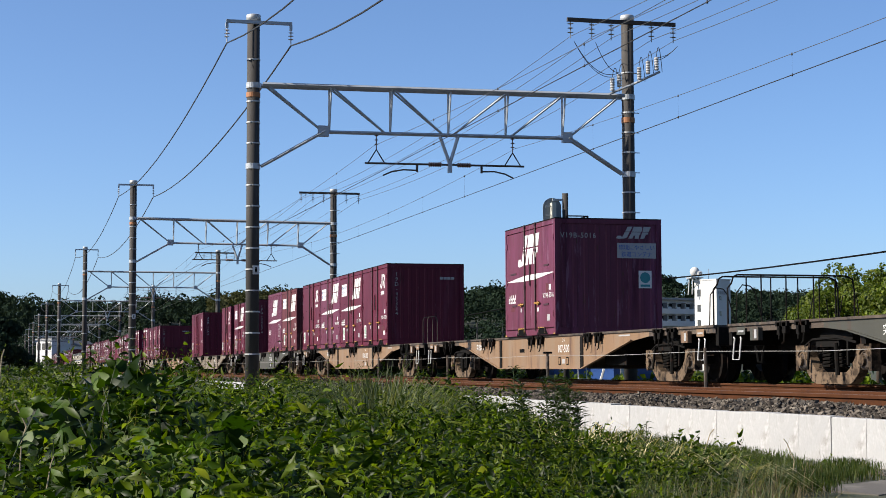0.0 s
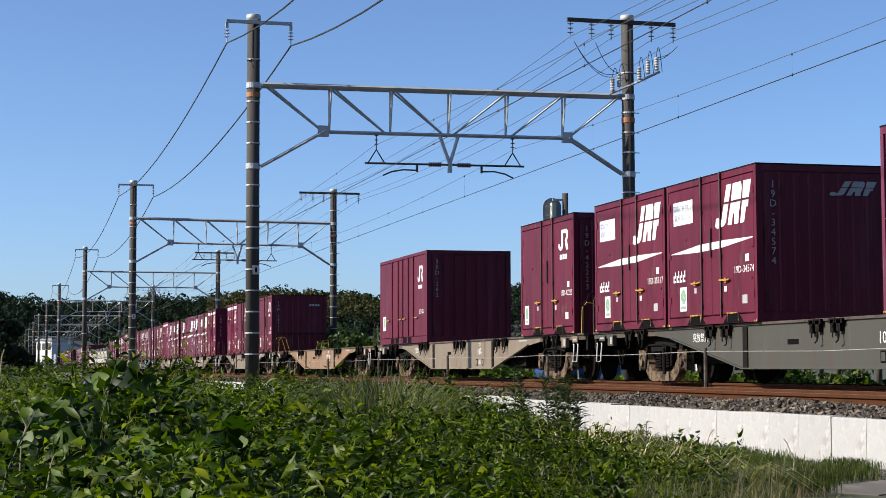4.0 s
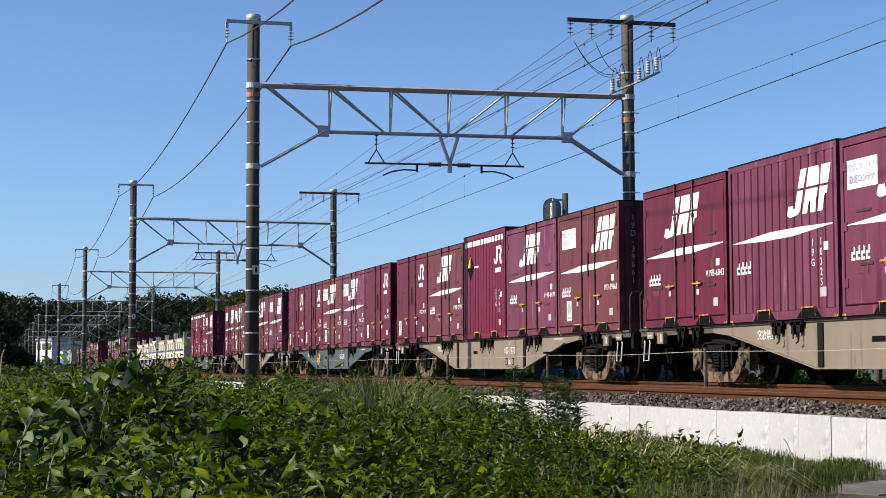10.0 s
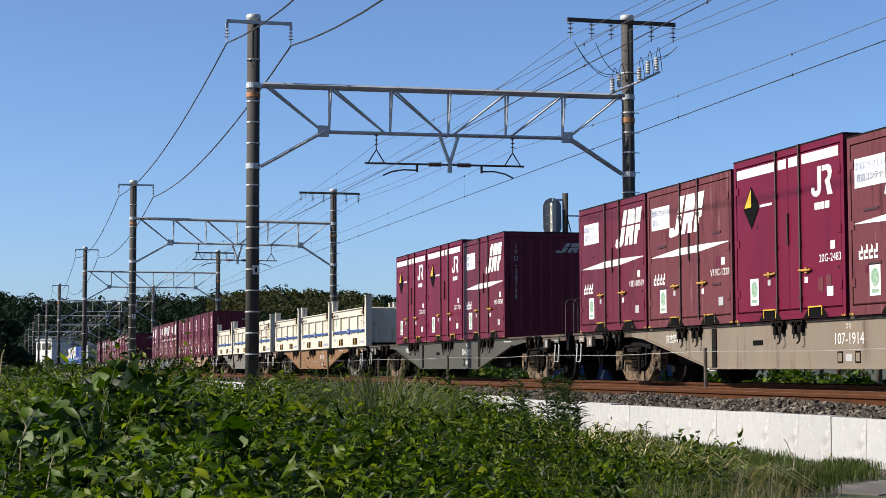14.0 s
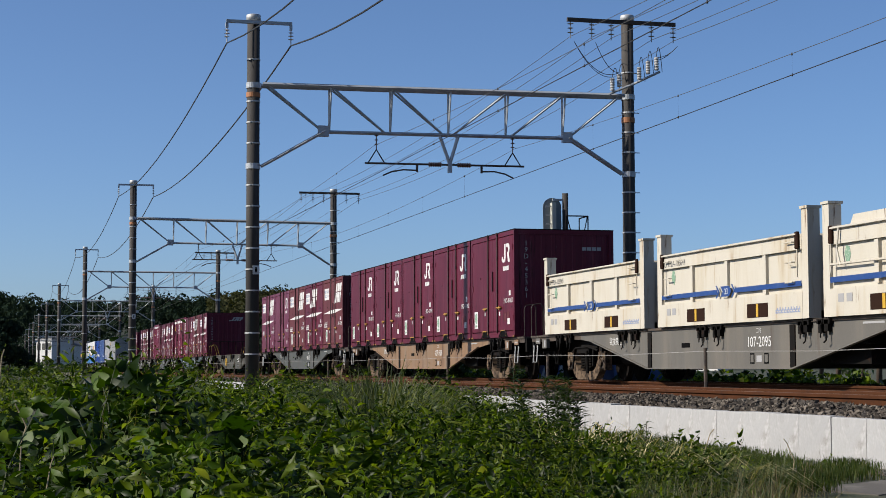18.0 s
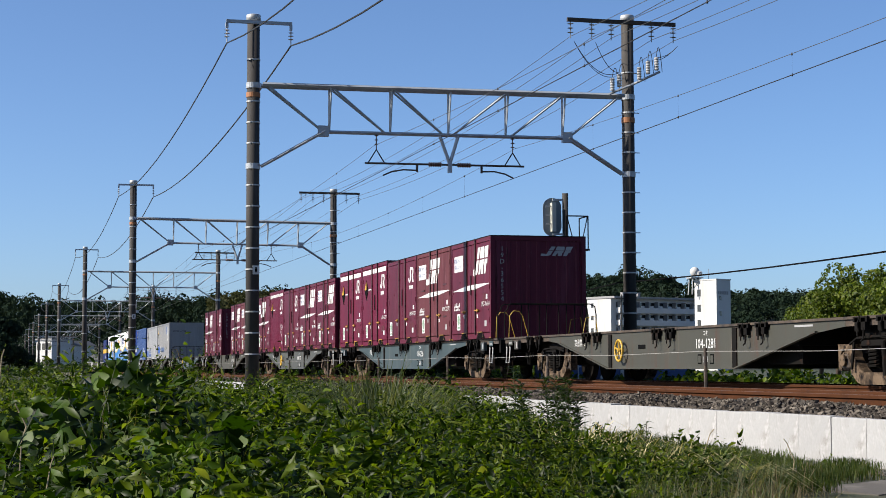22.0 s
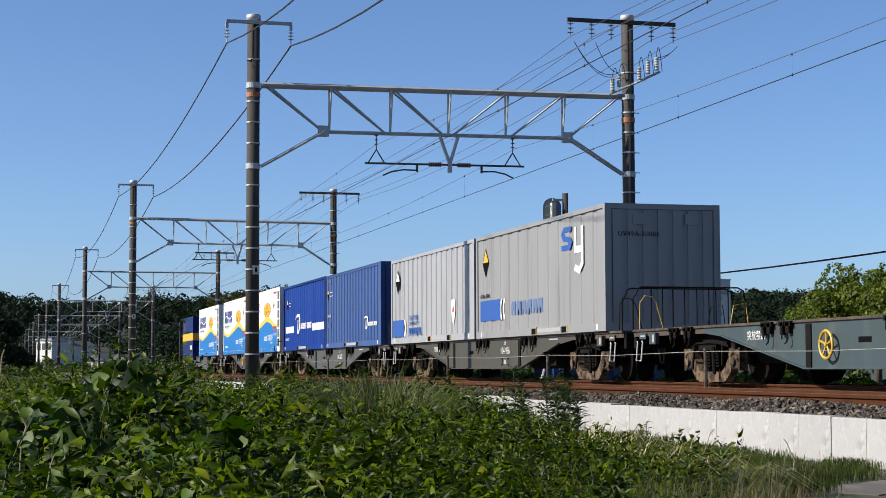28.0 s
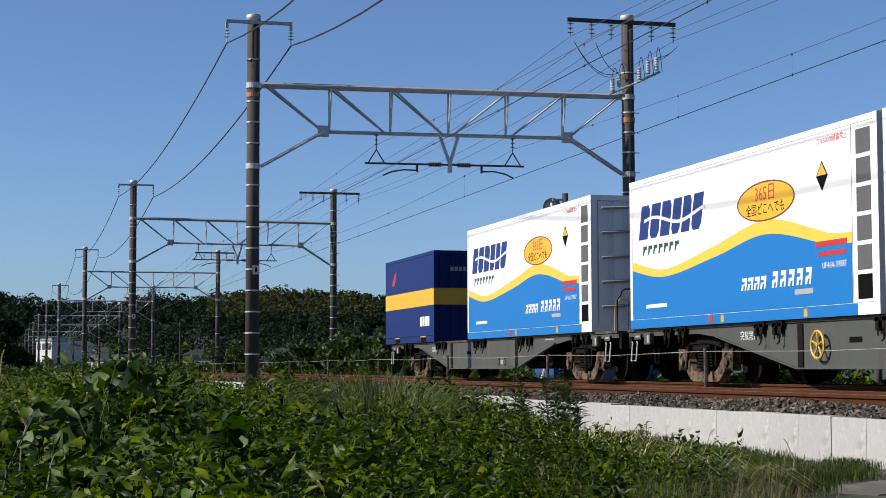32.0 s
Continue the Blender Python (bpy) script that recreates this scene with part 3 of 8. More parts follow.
PORTALS = [(42.3, 41.9, 6.05, 15.955), (81.5, 82.4, 5.95, 15.80), (127.0, 127.2, 5.82, 15.60), (182.5, 183, 5.75, 15.55), (235, 235, 5.8, 15.5), (285, 285, 5.8, 15.5), (335, 335, 5.8, 15.5), (390, 390, 5.8, 15.5), (450, 450, 5.8, 15.5)]
for i, (a, b_, c, d) in enumerate(PORTALS):
    portal(a, b_, c, d, i < 2, 9.60 if i == 0 else 9.12)

def lead_to(parent, p, q, rise):
    """A thin springy lead from p to q, bowed up or down."""
    p, q = Vector(p), Vector(q)
    pts = [p.lerp(q, i / 12) + Vector((0, 0, 4 * rise * (i / 12) * (1 - i / 12))) for i in range(13)]
    part("loop_lead", tube(bmesh.new(), pts, 0.009, 5), WIRE, parent)


# switch insulators on the near far-side pole
sw = thing("pole_cutouts", "white porcelain cut-out insulators on a pole bracket", "insulators", at=pose(15.955, 41.9, 0))
for dx, z, dy in ((-0.58, 7.66, -0.4), (-0.39, 7.78, -0.4), (0.17, 7.98, -0.4), (0.40, 8.14, -0.45), (0.62, 8.24, -0.5)):
    b = bmesh.new()
    pts, rs = [], []
    for i in range(11):
        pts.append((dx, dy, z - 0.17 + i * 0.034))
        rs.append(0.066 if i % 2 else 0.048)
    lathe(b, pts, rs, 12)
    part("cutout", b, PORCELAIN, sw)
    lead_to(sw, (dx, dy, z + 0.2), (dx + 0.28 if dx > 0 else dx + 0.32, dy + 0.3, z - 0.15), 0.42)
part("bracket", tube(bmesh.new(), [(-0.68, -0.4, 7.40), (-0.1, -0.2, 7.66), (0.1, -0.2, 7.74), (0.72, -0.5, 8.04)], 0.032, 4), GALV, sw)
for a, dx, z, sag in ((-1.66, -0.58, 7.86, -0.26), (-1.07, -0.39, 7.98, -0.20), (-1.66, -0.39, 7.98, -0.34), (1.22, 0.40, 8.34, -0.14), (1.22, 0.62, 8.44, -0.10)):
    lead_to(sw, (a, -0.5, 8.74), (dx, -0.4, z), sag)


# ---------------------------------------------------------------- wires
def wire_run(name, pts, sags, r, mat, label, group):
    """One wire over its supports; sags: how far it hangs in its first span and in the others."""
    b = bmesh.new()
    line = []
    for k, (p, q) in enumerate(zip(pts, pts[1:])):
        p, q = Vector(p), Vector(q)
        n = 14
        sag = sags[0] if k == 0 else sags[1] * (q - p).length ** 2 / 1800
        for i in range(n):
            t = i / n
            v = p.lerp(q, t)
            v.z -= 4 * sag * t * (1 - t)
            line.append(v)
    line.append(Vector(pts[-1]))
    tube(b, line, r, 5)
    return solid(name, b, mat, label, "wire", group)


def run(dx, side):
    return [((p[2] if side == "L" else p[3]) + dx, (p[0] if side == "L" else p[1]) - 0.205, 8.42 if side == "L" else (8.93 if i == 0 else 8.58)) for i, p in enumerate(PORTALS)]


for dx in (-0.70, 0.92):
    wire_run("feeder_wire", [(6.1 + dx, 1.0, 8.4)] + run(dx, "L"), (1.4, 0.75), 0.018 if dx < 0 else 0.021, WIRE, "thick dark feeder wire sagging between the poles", "feeder wires")
for dx in LINES:
    wire_run("line_wire", [(15.9 + dx, 0.0, 8.93)] + run(dx, "R"), (0.45, 0.5), 0.008, COPPER, "thin grey line wire on pole insulators", "line wires")
for xw, s in ((9.15, 0.315), (12.86, 0.70)):
    sup = [(xw if i == 0 else p[2] + (p[3] - p[2]) * s, p[0] + (p[1] - p[0]) * s, 5.96) for i, p in enumerate(PORTALS)]
    first = (xw, 1.0, 5.96)
    wire_run("messenger_wire", [first] + sup, (0.42, 0.42), 0.0055, COPPER, "grey messenger wire of the overhead line", "overhead line")
    con = [(xw, 1.0, 5.2)] + [(x, y, 5.2) for x, y, z in sup]
    b = bmesh.new()
    tube(b, con, 0.0085, 5)
    solid("contact_wire", b, WIRE, "dark contact wire of the overhead line", "wire", "overhead line")
    allsup = [first] + sup
    dr = thing("droppers", "thin dropper wires hanging between the overhead wires", "wire")
    for i, (p, q) in enumerate(list(zip(allsup, allsup[1:]))[:3]):
        L = q[1] - p[1]
        sag = 0.42 if i == 0 else 0.42 * L * L / 1800
        for k in range(1, int(L / 5)):
            t = k * 5 / L
            x, yy = p[0] + (q[0] - p[0]) * t, p[1] + L * t
            part("dropper", tube(bmesh.new(), [(x, yy, 5.96 - 4 * sag * t * (1 - t)), (x, yy, 5.2)], 0.0012, 4), WIRE, dr)
            for zz in (5.96 - 4 * sag * t * (1 - t), 5.205):
                part("wire_clamp", lathe(bmesh.new(), [(x, yy, zz - 0.03), (x, yy, zz - 0.015), (x, yy, zz + 0.02)], [0.006, 0.017, 0.008], 6), WIRE, dr)
# a low cable that crosses behind the tracks
wire_run("service_cable", [(17.0, 12.0, 3.0), (17.0, 45.5, 2.68), (17.2, 95.0, 2.3)], (0.27, 0.25), 0.02, BLACK, "dark service cable sagging behind the railway", "service cable")


# ---------------------------------------------------------------- signal, rope fence
def signal_mast(x, y):
    g = thing("signal_mast", "railway signal seen from behind with ladder and platform", "signal", at=pose(x, y, 0))
    part("mast", tube(bmesh.new(), [(0, 0, -0.6), (0, 0, 5.2)], 0.085, 14), POLE, g, "grey round mast", smooth=True)
    b = bmesh.new()
    pts = []
    for i in range(24):
        a = 2 * math.pi * i / 24
        pts.append((0.275 * math.cos(a), 4.52 + 0.275 * math.sin(a) + (0.27 if math.sin(a) > 0 else -0.27)))
    slab_y(b, pts, 0.02, 0.05)
    plate = part("background_plate", b, material("grey_signal_plate", (0.24, 0.28, 0.31), 0.5, vary=0.1), g, "dark oval signal plate", at=pose(-0.38, 0, 0))
    part("signal_case", box(bmesh.new(), -0.06, 0.06, -0.16, 0.015, 4.10, 4.92), material("pale_signal_case", (0.60, 0.61, 0.54), 0.6, vary=0.1), plate, "grey signal housing")
    for z in (4.3, 4.55, 4.8):
        part("hood", box(bmesh.new(), -0.22, -0.061, -0.1, -0.06, z, z + 0.03), BAND, plate)
    part("bracket", box(bmesh.new(), -0.38, 0.0, -0.04, 0.0, 4.98, 5.04), GALV, g)
    part("bracket", box(bmesh.new(), -0.38, 0.0, -0.04, 0.0, 4.0, 4.06), GALV, g)
    part("platform", box(bmesh.new(), -0.35, 0.55, -0.5, 0.35, 3.55, 3.60), UNDER, g)
    b = bmesh.new()
    for xx, yy in ((-0.12, -0.45), (0.52, -0.45), (0.52, 0.3)):
        tube(b, [(xx, yy, 3.6), (xx, yy, 4.52)], 0.018, 6)
    for z in (4.52,):
        tube(b, [(-0.12, -0.45, z), (0.52, -0.45, z), (0.52, 0.3, z)], 0.018, 6)
    tube(b, [(-0.1, -0.45, 4.5), (0.14, -0.45, 3.6)], 0.015, 5)
    tube(b, [(0.5, -0.45, 4.5), (0.3, -0.45, 3.6)], 0.015, 5)
    part("guard_rail", b, DARK, g, "dark guard rail")
    b = bmesh.new()
    for xx in (0.14, 0.38):
        tube(b, [(xx - 0.02, -0.3, 3.6), (xx + 0.06, -0.5, -0.5)], 0.018, 6)
    ladder = part("ladder", b, GALV, g, "narrow ladder")
    for i in range(11):
        part("rung", tube(bmesh.new(), [(0.145, -0.31 - i * 0.018, 3.35 - i * 0.34), (0.4, -0.31 - i * 0.018, 3.35 - i * 0.34)], 0.012, 5), GALV, ladder)
    part("stay", box(bmesh.new(), -0.06, 0.42, -0.45, -0.38, 1.78, 1.83), GALV, g)
    return g


signal_mast(15.4, 45.5)

rope = thing("rope_fence", "low rope fence of rusty posts between the two tracks", "fence")
for i in range(14):
    y = 17.0 + 8.05 * i
    post = part("post", tube(bmesh.new(), [(10.8, y, -0.35), (10.8, y, 0.585)], 0.032, 8), UNDER, rope)
    if i == 2:
        part("cross_head", box(bmesh.new(), 10.71, 10.89, y - 0.03, y + 0.03, 0.56, 0.60), DARK, post)
b = bmesh.new()
tube(b, [(10.8, 1.0 + 4.025 * i, 0.53 - (0.035 if i % 2 else 0)) for i in range(30)], 0.0045, 5)
part("rope", b, material("weathered_grey_rope", (0.36, 0.35, 0.33), 0.9, vary=0.2), rope, "thin grey rope")


# ---------------------------------------------------------------- train
PITCH_W, SLOT, FLOOR = 20.4, 3.826, 0.995


def travelled(t):
    q = (t - 16) / 16
    return 14.5654 * t + 0.026639 * (t - 16) ** 2 - 0.5373 * q ** 3 + 0.2434 * q ** 4 - 0.2133 * q ** 5


def head_of(k, t):
    return 157.056 + PITCH_W * k - travelled(t)


LAG = {-6: 0.15, -4: 0.08, -1: 0.05, 1: -0.08, 2: -0.56, 3: -0.21, 7: 0.08, 8: 0.19, 10: -0.07, 11: -0.54, 12: 0.04, 14: 0.17, 15: 0.27, 17: 0.28}   # how far a wagon's load sits off its usual place
MOVING = []            # (thing, wagon index, offset along, height)


BOGIES = (1.82, 16.02)


def bogie(parent, y, frame_mat, box_mat, label):
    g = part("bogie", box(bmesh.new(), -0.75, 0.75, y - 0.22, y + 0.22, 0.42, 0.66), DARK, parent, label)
    for s in (-1, 1):
        x = s * 0.98
        arms = [(-1.16, 0.60), (-0.74, 0.60), (-0.70, 0.42), (-0.54, 0.26), (-0.42, 0.20), (0.42, 0.20), (0.54, 0.26), (0.70, 0.42), (0.74, 0.60), (1.16, 0.60), (1.16, 0.22), (1.08, 0.22), (1.06, 0.40), (0.98, 0.48), (0.92, 0.48), (0.84, 0.40), (0.80, 0.20), (0.62, 0.06), (0.5, 0.03), (-0.5, 0.03), (-0.62, 0.06), (-0.80, 0.20), (-0.84, 0.40), (-0.92, 0.48), (-0.98, 0.48), (-1.06, 0.40), (-1.08, 0.22), (-1.16, 0.22)]
        b = bmesh.new()
        slab_x(b, [(y + a, z) for a, z in arms], x - 0.07, x + 0.07)
        part("side_frame", b, frame_mat, g)
        for a in (-0.95, 0.95):
            b = bmesh.new()
            box(b, x - 0.085, x + 0.085, y + a - 0.105, y + a + 0.105, 0.24, 0.47)
            bmesh.ops.bevel(b, geom=b.edges[:], offset=0.03, segments=1, affect="EDGES")
            ab = part("axle_box", b, box_mat, g)
            b = bmesh.new()
            lathe(b, [(x + s * 0.085, y + a, 0.37), (x + s * 0.125, y + a, 0.37), (x + s * 0.13, y + a, 0.37)], [0.085, 0.085, 0.04], 12)
            part("axle_cap", b, frame_mat, ab, "round dusty axle cap")
            if s > 0:
                continue
            b = bmesh.new()
            ring = [(x + s * 0.078, y + a + 0.135 * math.cos(q * 0.314), 0.39 + 0.135 * math.sin(q * 0.314)) for q in range(11)]
            tube(b, ring, 0.017, 5)
            part("horn_rim", b, frame_mat, ab)
        if s > 0:
            continue
        for a in (-0.2, 0.2):
            b = bmesh.new()
            n = 34
            tube(b, [(x + 0.10 * math.cos(i * 1.05), y + a + 0.10 * math.sin(i * 1.05), 0.26 + 0.30 * i / n) for i in range(n + 1)], 0.021, 5)
            part("coil_spring", b, DARK, g)
        part("spring_cap", box(bmesh.new(), x - 0.14, x + 0.14, y - 0.36, y + 0.36, 0.57, 0.65), DARK, g)
        dm = bmesh.new()
        tube(dm, [(x + s * 0.16, y - 0.34, 0.16), (x + s * 0.16, y - 0.30, 0.62)], 0.035, 8)
        part("damper", dm, DARK, g)
        rod = bmesh.new()
        tube(rod, [(x + s * 0.1, y - 0.8, 0.62), (x + s * 0.12, y - 0.3, 0.70), (x + s * 0.12, y + 0.5, 0.68), (x + s * 0.1, y + 0.75, 0.60)], 0.02, 6)
        tube(rod, [(x + s * 0.1, y + 0.62, 0.66), (x + s * 0.13, y + 0.66, 0.24)], 0.024, 6)
        tube(rod, [(x + s * 0.1, y - 0.55, 0.66), (x + s * 0.13, y - 0.6, 0.3)], 0.024, 6)
        part("brake_rod", rod, DARK, g)
    return g


def wheelset(parent, y):
    b = bmesh.new()
    tube(b, [(-0.75, 0, 0), (0.75, 0, 0)], 0.075, 10)
    ws = part("wheelset", b, DARK, parent, "rust-brown wheelset", at=pose(0, y, 0.405))
    for s in (-1, 1):
        b = bmesh.new()
        lathe(b, [(s * 0.50, 0, 0), (s * 0.53, 0, 0), (s * 0.535, 0, 0), (s * 0.61, 0, 0), (s * 0.625, 0, 0), (s * 0.60, 0, 0), (s * 0.585, 0, 0), (s * 0.61, 0, 0)],
              [0.43, 0.43, 0.408, 0.403, 0.36, 0.345, 0.16, 0.12], 28)
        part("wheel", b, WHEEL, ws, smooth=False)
    return ws


def railing(parent, yend, direction, hold):
    """The guard rail across a wagon's end platform."""
    y = yend
    b = bmesh.new()
    pts = [(-1.15, y, 0.93), (-1.15, y, 1.58), (-1.08, y, 1.66), (-1.05, y, 1.76), (-0.98, y, 1.80), (1.0, y, 1.80), (1.12, y, 1.74), (1.15, y, 1.55), (1.15, y, 0.93)]
    tube(b, pts, 0.015, 7)
    for x in (-0.55, -0.1, 0.4, 0.8):
        tube(b, [(x, y, 0.93), (x, y, 1.79)], 0.013, 6)
    r = part("end_railing", b, DARK, parent, "dark tubular end railing")
    b = bmesh.new()
    yy = y + direction * 0.25
    tube(b, [(-1.12, yy, 0.93), (-1.10, yy, 1.50), (-1.0, yy, 1.62), (-0.86, yy, 1.60), (-0.78, yy, 1.5), (-0.62, yy, 0.93)], 0.010, 6)
    part("hand_hold", b, hold, r, "yellow hand hold" if hold is YELLOW else "dark hand hold")
    b = bmesh.new()
    tube(b, [(1.12, yy, 0.93), (1.05, yy, 1.50), (0.8, yy, 1.45), (0.7, yy, 0.93)], 0.010, 6)
    part("hand_hold", b, hold, r, "yellow hand hold" if hold is YELLOW else "dark hand hold")


def end_steps(parent, y):
    for s in (-1, 1):
        b = bmesh.new()
        x = s * 1.20
        tube(b, [(x, y - 0.03, 0.76), (x, y - 0.06, 0.74), (x, y + 0.02, 0.40), (x, y + 0.27, 0.40), (x, y + 0.19, 0.74), (x, y + 0.22, 0.76)], 0.013, 6)
        part("step_stirrup", b, MARK, parent, "thin white step stirrup")


def build_wagon(paint, wheel, rails_):
    """A low container wagon, its fish-bellied side sills in the given paint. rails_: which ends carry a railing."""
    m = WAGON[paint]
    g = thing("container_wagon", "", "freight wagon", "wagons of the train")
    y0, y1 = -0.42, 19.44
    deck = bmesh.new()
    box(deck, -1.16, 1.16, y0, y1, 0.945, 0.985)
    part("deck", deck, UNDER, g, "rusty brown deck edge")
    for s in (-1, 1):
        xo, xi = s * 1.13, s * 1.115
        pl = [(y0, 0.945), (y0, 0.78), (3.45, 0.78), (6.33, 0.245), (12.32, 0.245), (15.3, 0.78), (y1, 0.78), (y1, 0.945)]
        sill = part("side_sill", slab_x(bmesh.new(), [(2.6, 0.945), (2.6, 0.85)] + pl[2:6] + [(16.1, 0.85), (16.1, 0.945)], min(xo, xi), max(xo, xi)), m, g, "fish-bellied side sill")
        for ya, yb in ((y0, 2.598), (16.102, y1)):
            part("end_sill", box(bmesh.new(), min(xo, xi), max(xo, xi), ya, yb, 0.85, 0.945), UNDER, g, "grimy end sill")
        b = bmesh.new()
        lip = 0.05
        for (a, c), (d, e) in zip(pl[2:5], pl[3:6]):
            v = Vector((0, d - a, e - c)).normalized()
            nrm = Vector((0, -v.z, v.y)) * 0.022
            q = [(a, c), (d, e), (d + nrm.y, e + nrm.z), (a + nrm.y, c + nrm.z)]
            slab_x(b, q, s * 1.131, s * (1.131 + lip))
        part("sill_flange", b, m, sill)
        for yy in (6.36, 12.22):
            b = bmesh.new()
            box(b, min(s * 1.131, s * 1.15), max(s * 1.131, s * 1.15), yy - 0.085, yy + 0.085, 0.27, 0.92)
            part("sill_stiffener", b, DARK, sill, "sooty upright stiffener")
        if s < 0:
            # thin plate on the sill; its black paints the shade inside the slot
            part("sill_hole", box(bmesh.new(), -1.134, -1.131, 10.35, 10.72, 0.62, 0.70), BLACK, sill, "slot in the sill, its inner shade painted black")
        # twist lock gear under the deck edge
        for yy in (1.40, 2.05, 5.25, 5.9, 9.05, 9.7, 12.9, 13.55, 16.7, 17.35) if s < 0 else (1.7, 9.4, 17.0):
            b = bmesh.new()
            xa, xb = sorted((s * 1.135, s * 1.205))
            box(b, xa, xb, yy - 0.15, yy - 0.03, 0.79, 0.955)
            box(b, xa, xb, yy + 0.05, yy + 0.15, 0.77, 0.955)
            box(b, xa, min(xb, xa + 0.06) if s > 0 else xb, yy - 0.20, yy + 0.20, 0.90, 0.975)
            tube(b, [(s * 1.19, yy - 0.09, 0.86), (s * 1.22, yy - 0.12, 0.66), (s * 1.22, yy - 0.05, 0.63)], 0.013, 5)
            tube(b, [(s * 1.19, yy + 0.10, 0.86), (s * 1.21, yy + 0.07, 0.70)], 0.012, 5)
            tube(b, [(s * 1.20, yy, 0.98), (s * 1.23, yy + 0.03, 0.86), (s * 1.22, yy + 0.01, 0.76)], 0.012, 5)
            part("lock_gear", b, DARK, g, "sooty container lock gear")
        for yy in (0.75, 18.3):
            b = bmesh.new()
            xa, xb = sorted((s * 1.135, s * 1.21))
            box(b, xa, xb, yy - 0.15, yy + 0.15, 0.70, 0.90)
            bx = part("equipment_box", b, m if s < 0 else UNDER, g, "equipment box")
            b = bmesh.new()
            xa, xb = sorted((s * 1.211, s * 1.217))
            box(b, xa, xb, yy - 0.10, yy - 0.01, 0.73, 0.87)
            part("label_plate", b, GREYMARK, bx)
    # boxes over the bogies are added to fill the underside with painted shade
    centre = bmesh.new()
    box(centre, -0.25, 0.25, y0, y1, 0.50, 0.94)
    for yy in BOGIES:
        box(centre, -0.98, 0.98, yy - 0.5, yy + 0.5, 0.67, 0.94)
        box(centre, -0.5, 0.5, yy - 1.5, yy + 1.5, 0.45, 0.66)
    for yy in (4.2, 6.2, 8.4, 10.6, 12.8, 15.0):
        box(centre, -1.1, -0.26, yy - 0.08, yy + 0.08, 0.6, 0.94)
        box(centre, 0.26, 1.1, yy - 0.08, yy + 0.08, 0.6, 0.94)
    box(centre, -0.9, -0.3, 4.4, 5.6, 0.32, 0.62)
    part("centre_sill", centre, DARK, g, "centre sill with near-black boxes added for the shade under the deck")
    tank = bmesh.new()
    lathe(tank, [(-0.6, 13.6, 0.5), (-0.6, 13.7, 0.5), (-0.6, 14.8, 0.5), (-0.6, 14.9, 0.5)], [0.1, 0.17, 0.17, 0.1], 12)
    part("air_tank", tank, DARK, g)
    for yy, d in ((y0, -1), (y1, 1)):
        e = bmesh.new()
        box(e, -1.10, 1.10, yy - 0.06, yy + 0.06, 0.64, 0.944)
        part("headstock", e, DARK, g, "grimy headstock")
        c = bmesh.new()
        box(c, -0.09, 0.09, min(yy, yy + d * 0.30), max(yy, yy + d * 0.30), 0.76, 0.94)
        box(c, -0.14, 0.14, min(yy + d * 0.18, yy + d * 0.30), max(yy + d * 0.18, yy + d * 0.30), 0.70, 1.02)
        part("coupler", c, UNDER, g, "rusty knuckle coupler")
        for x in (-0.45, 0.42):
            part("air_hose", tube(bmesh.new(), [(x, yy, 0.72), (x, yy + d * 0.14, 0.55), (x, yy + d * 0.2, 0.36), (x * 0.8, yy + d * 0.27, 0.34)], 0.024, 6), BLACK, g)
        end_steps(g, yy + (-d) * 0.45 - 0.12)
        if ("f" if d < 0 else "r") in rails_:
            railing(g, yy - d * 0.02, -d, DARK if (paint == "olive" and not wheel) or (paint == "tan" and rails_ == "f") else YELLOW)
        else:
            b = bmesh.new()
            tube(b, [(-1.14, yy, 0.93), (-1.14, yy, 1.62), (-1.10, yy, 1.70), (-0.92, yy, 1.72), (-0.86, yy, 1.64), (-0.86, yy, 0.93)], 0.010, 6)
            part("grab_rail", b, UNDER, g, "thin brown grab rail")
    for yy in BOGIES:
        if paint == "brown":
            bogie(g, yy, SILVERFRAME, GREYUNDER, "worn silver-grey two-axle bogie")
        else:
            bogie(g, yy, FRAME, UNDER, "dusty brown two-axle bogie")
        for a in (-0.95, 0.95):
            wheelset(g, yy + a)
    if wheel:
        hw = bmesh.new()
        cy, cz, r = 11.50, 0.60, 0.20
        ring = [(-1.23, cy + r * math.cos(a), cz + r * math.sin(a)) for a in [2 * math.pi * i / 20 for i in range(21)]]
        tube(hw, ring, 0.022, 6, cap=False)
        for i in range(5):
            a = 2 * math.pi * i / 5 + 0.3
            tube(hw, [(-1.22, cy, cz), (-1.23, cy + r * math.cos(a), cz + r * math.sin(a))], 0.016, 5)
        tube(hw, [(-1.13, cy, cz), (-1.25, cy, cz)], 0.03, 8)
        part("brake_wheel", hw, YELLOW, g, "yellow brake handwheel")
    # unreadable small stencils as bars
    for yy in (7.30, 7.82):
        o = part("panel_outline", box(bmesh.new(), -1.1335, -1.1305, yy - 0.08, yy + 0.08, 0.33, 0.50), BLACK, g)
        part("panel_fill", box(bmesh.new(), -1.1365, -1.1338, yy - 0.055, yy + 0.055, 0.355, 0.475), m, o)
    part("stencil_bar", box(bmesh.new(), -1.133, -1.1305, 7.47, 7.66, 0.36, 0.46), GREYMARK, g)
    part("stencil_bar", box(bmesh.new(), -1.133, -1.1305, 3.6, 4.2, 0.875, 0.905), GREYMARK, g)
    for yy in (0.15, 18.9):
        pt = part("stencil_patch", box(bmesh.new(), -1.168, -1.162, yy - 0.17, yy + 0.15, 0.80, 0.925), m, g, "data patch")
        part("stencil_bar", box(bmesh.new(), -1.1715, -1.1685, yy - 0.12, yy + 0.10, 0.84, 0.87), GREYMARK, pt)
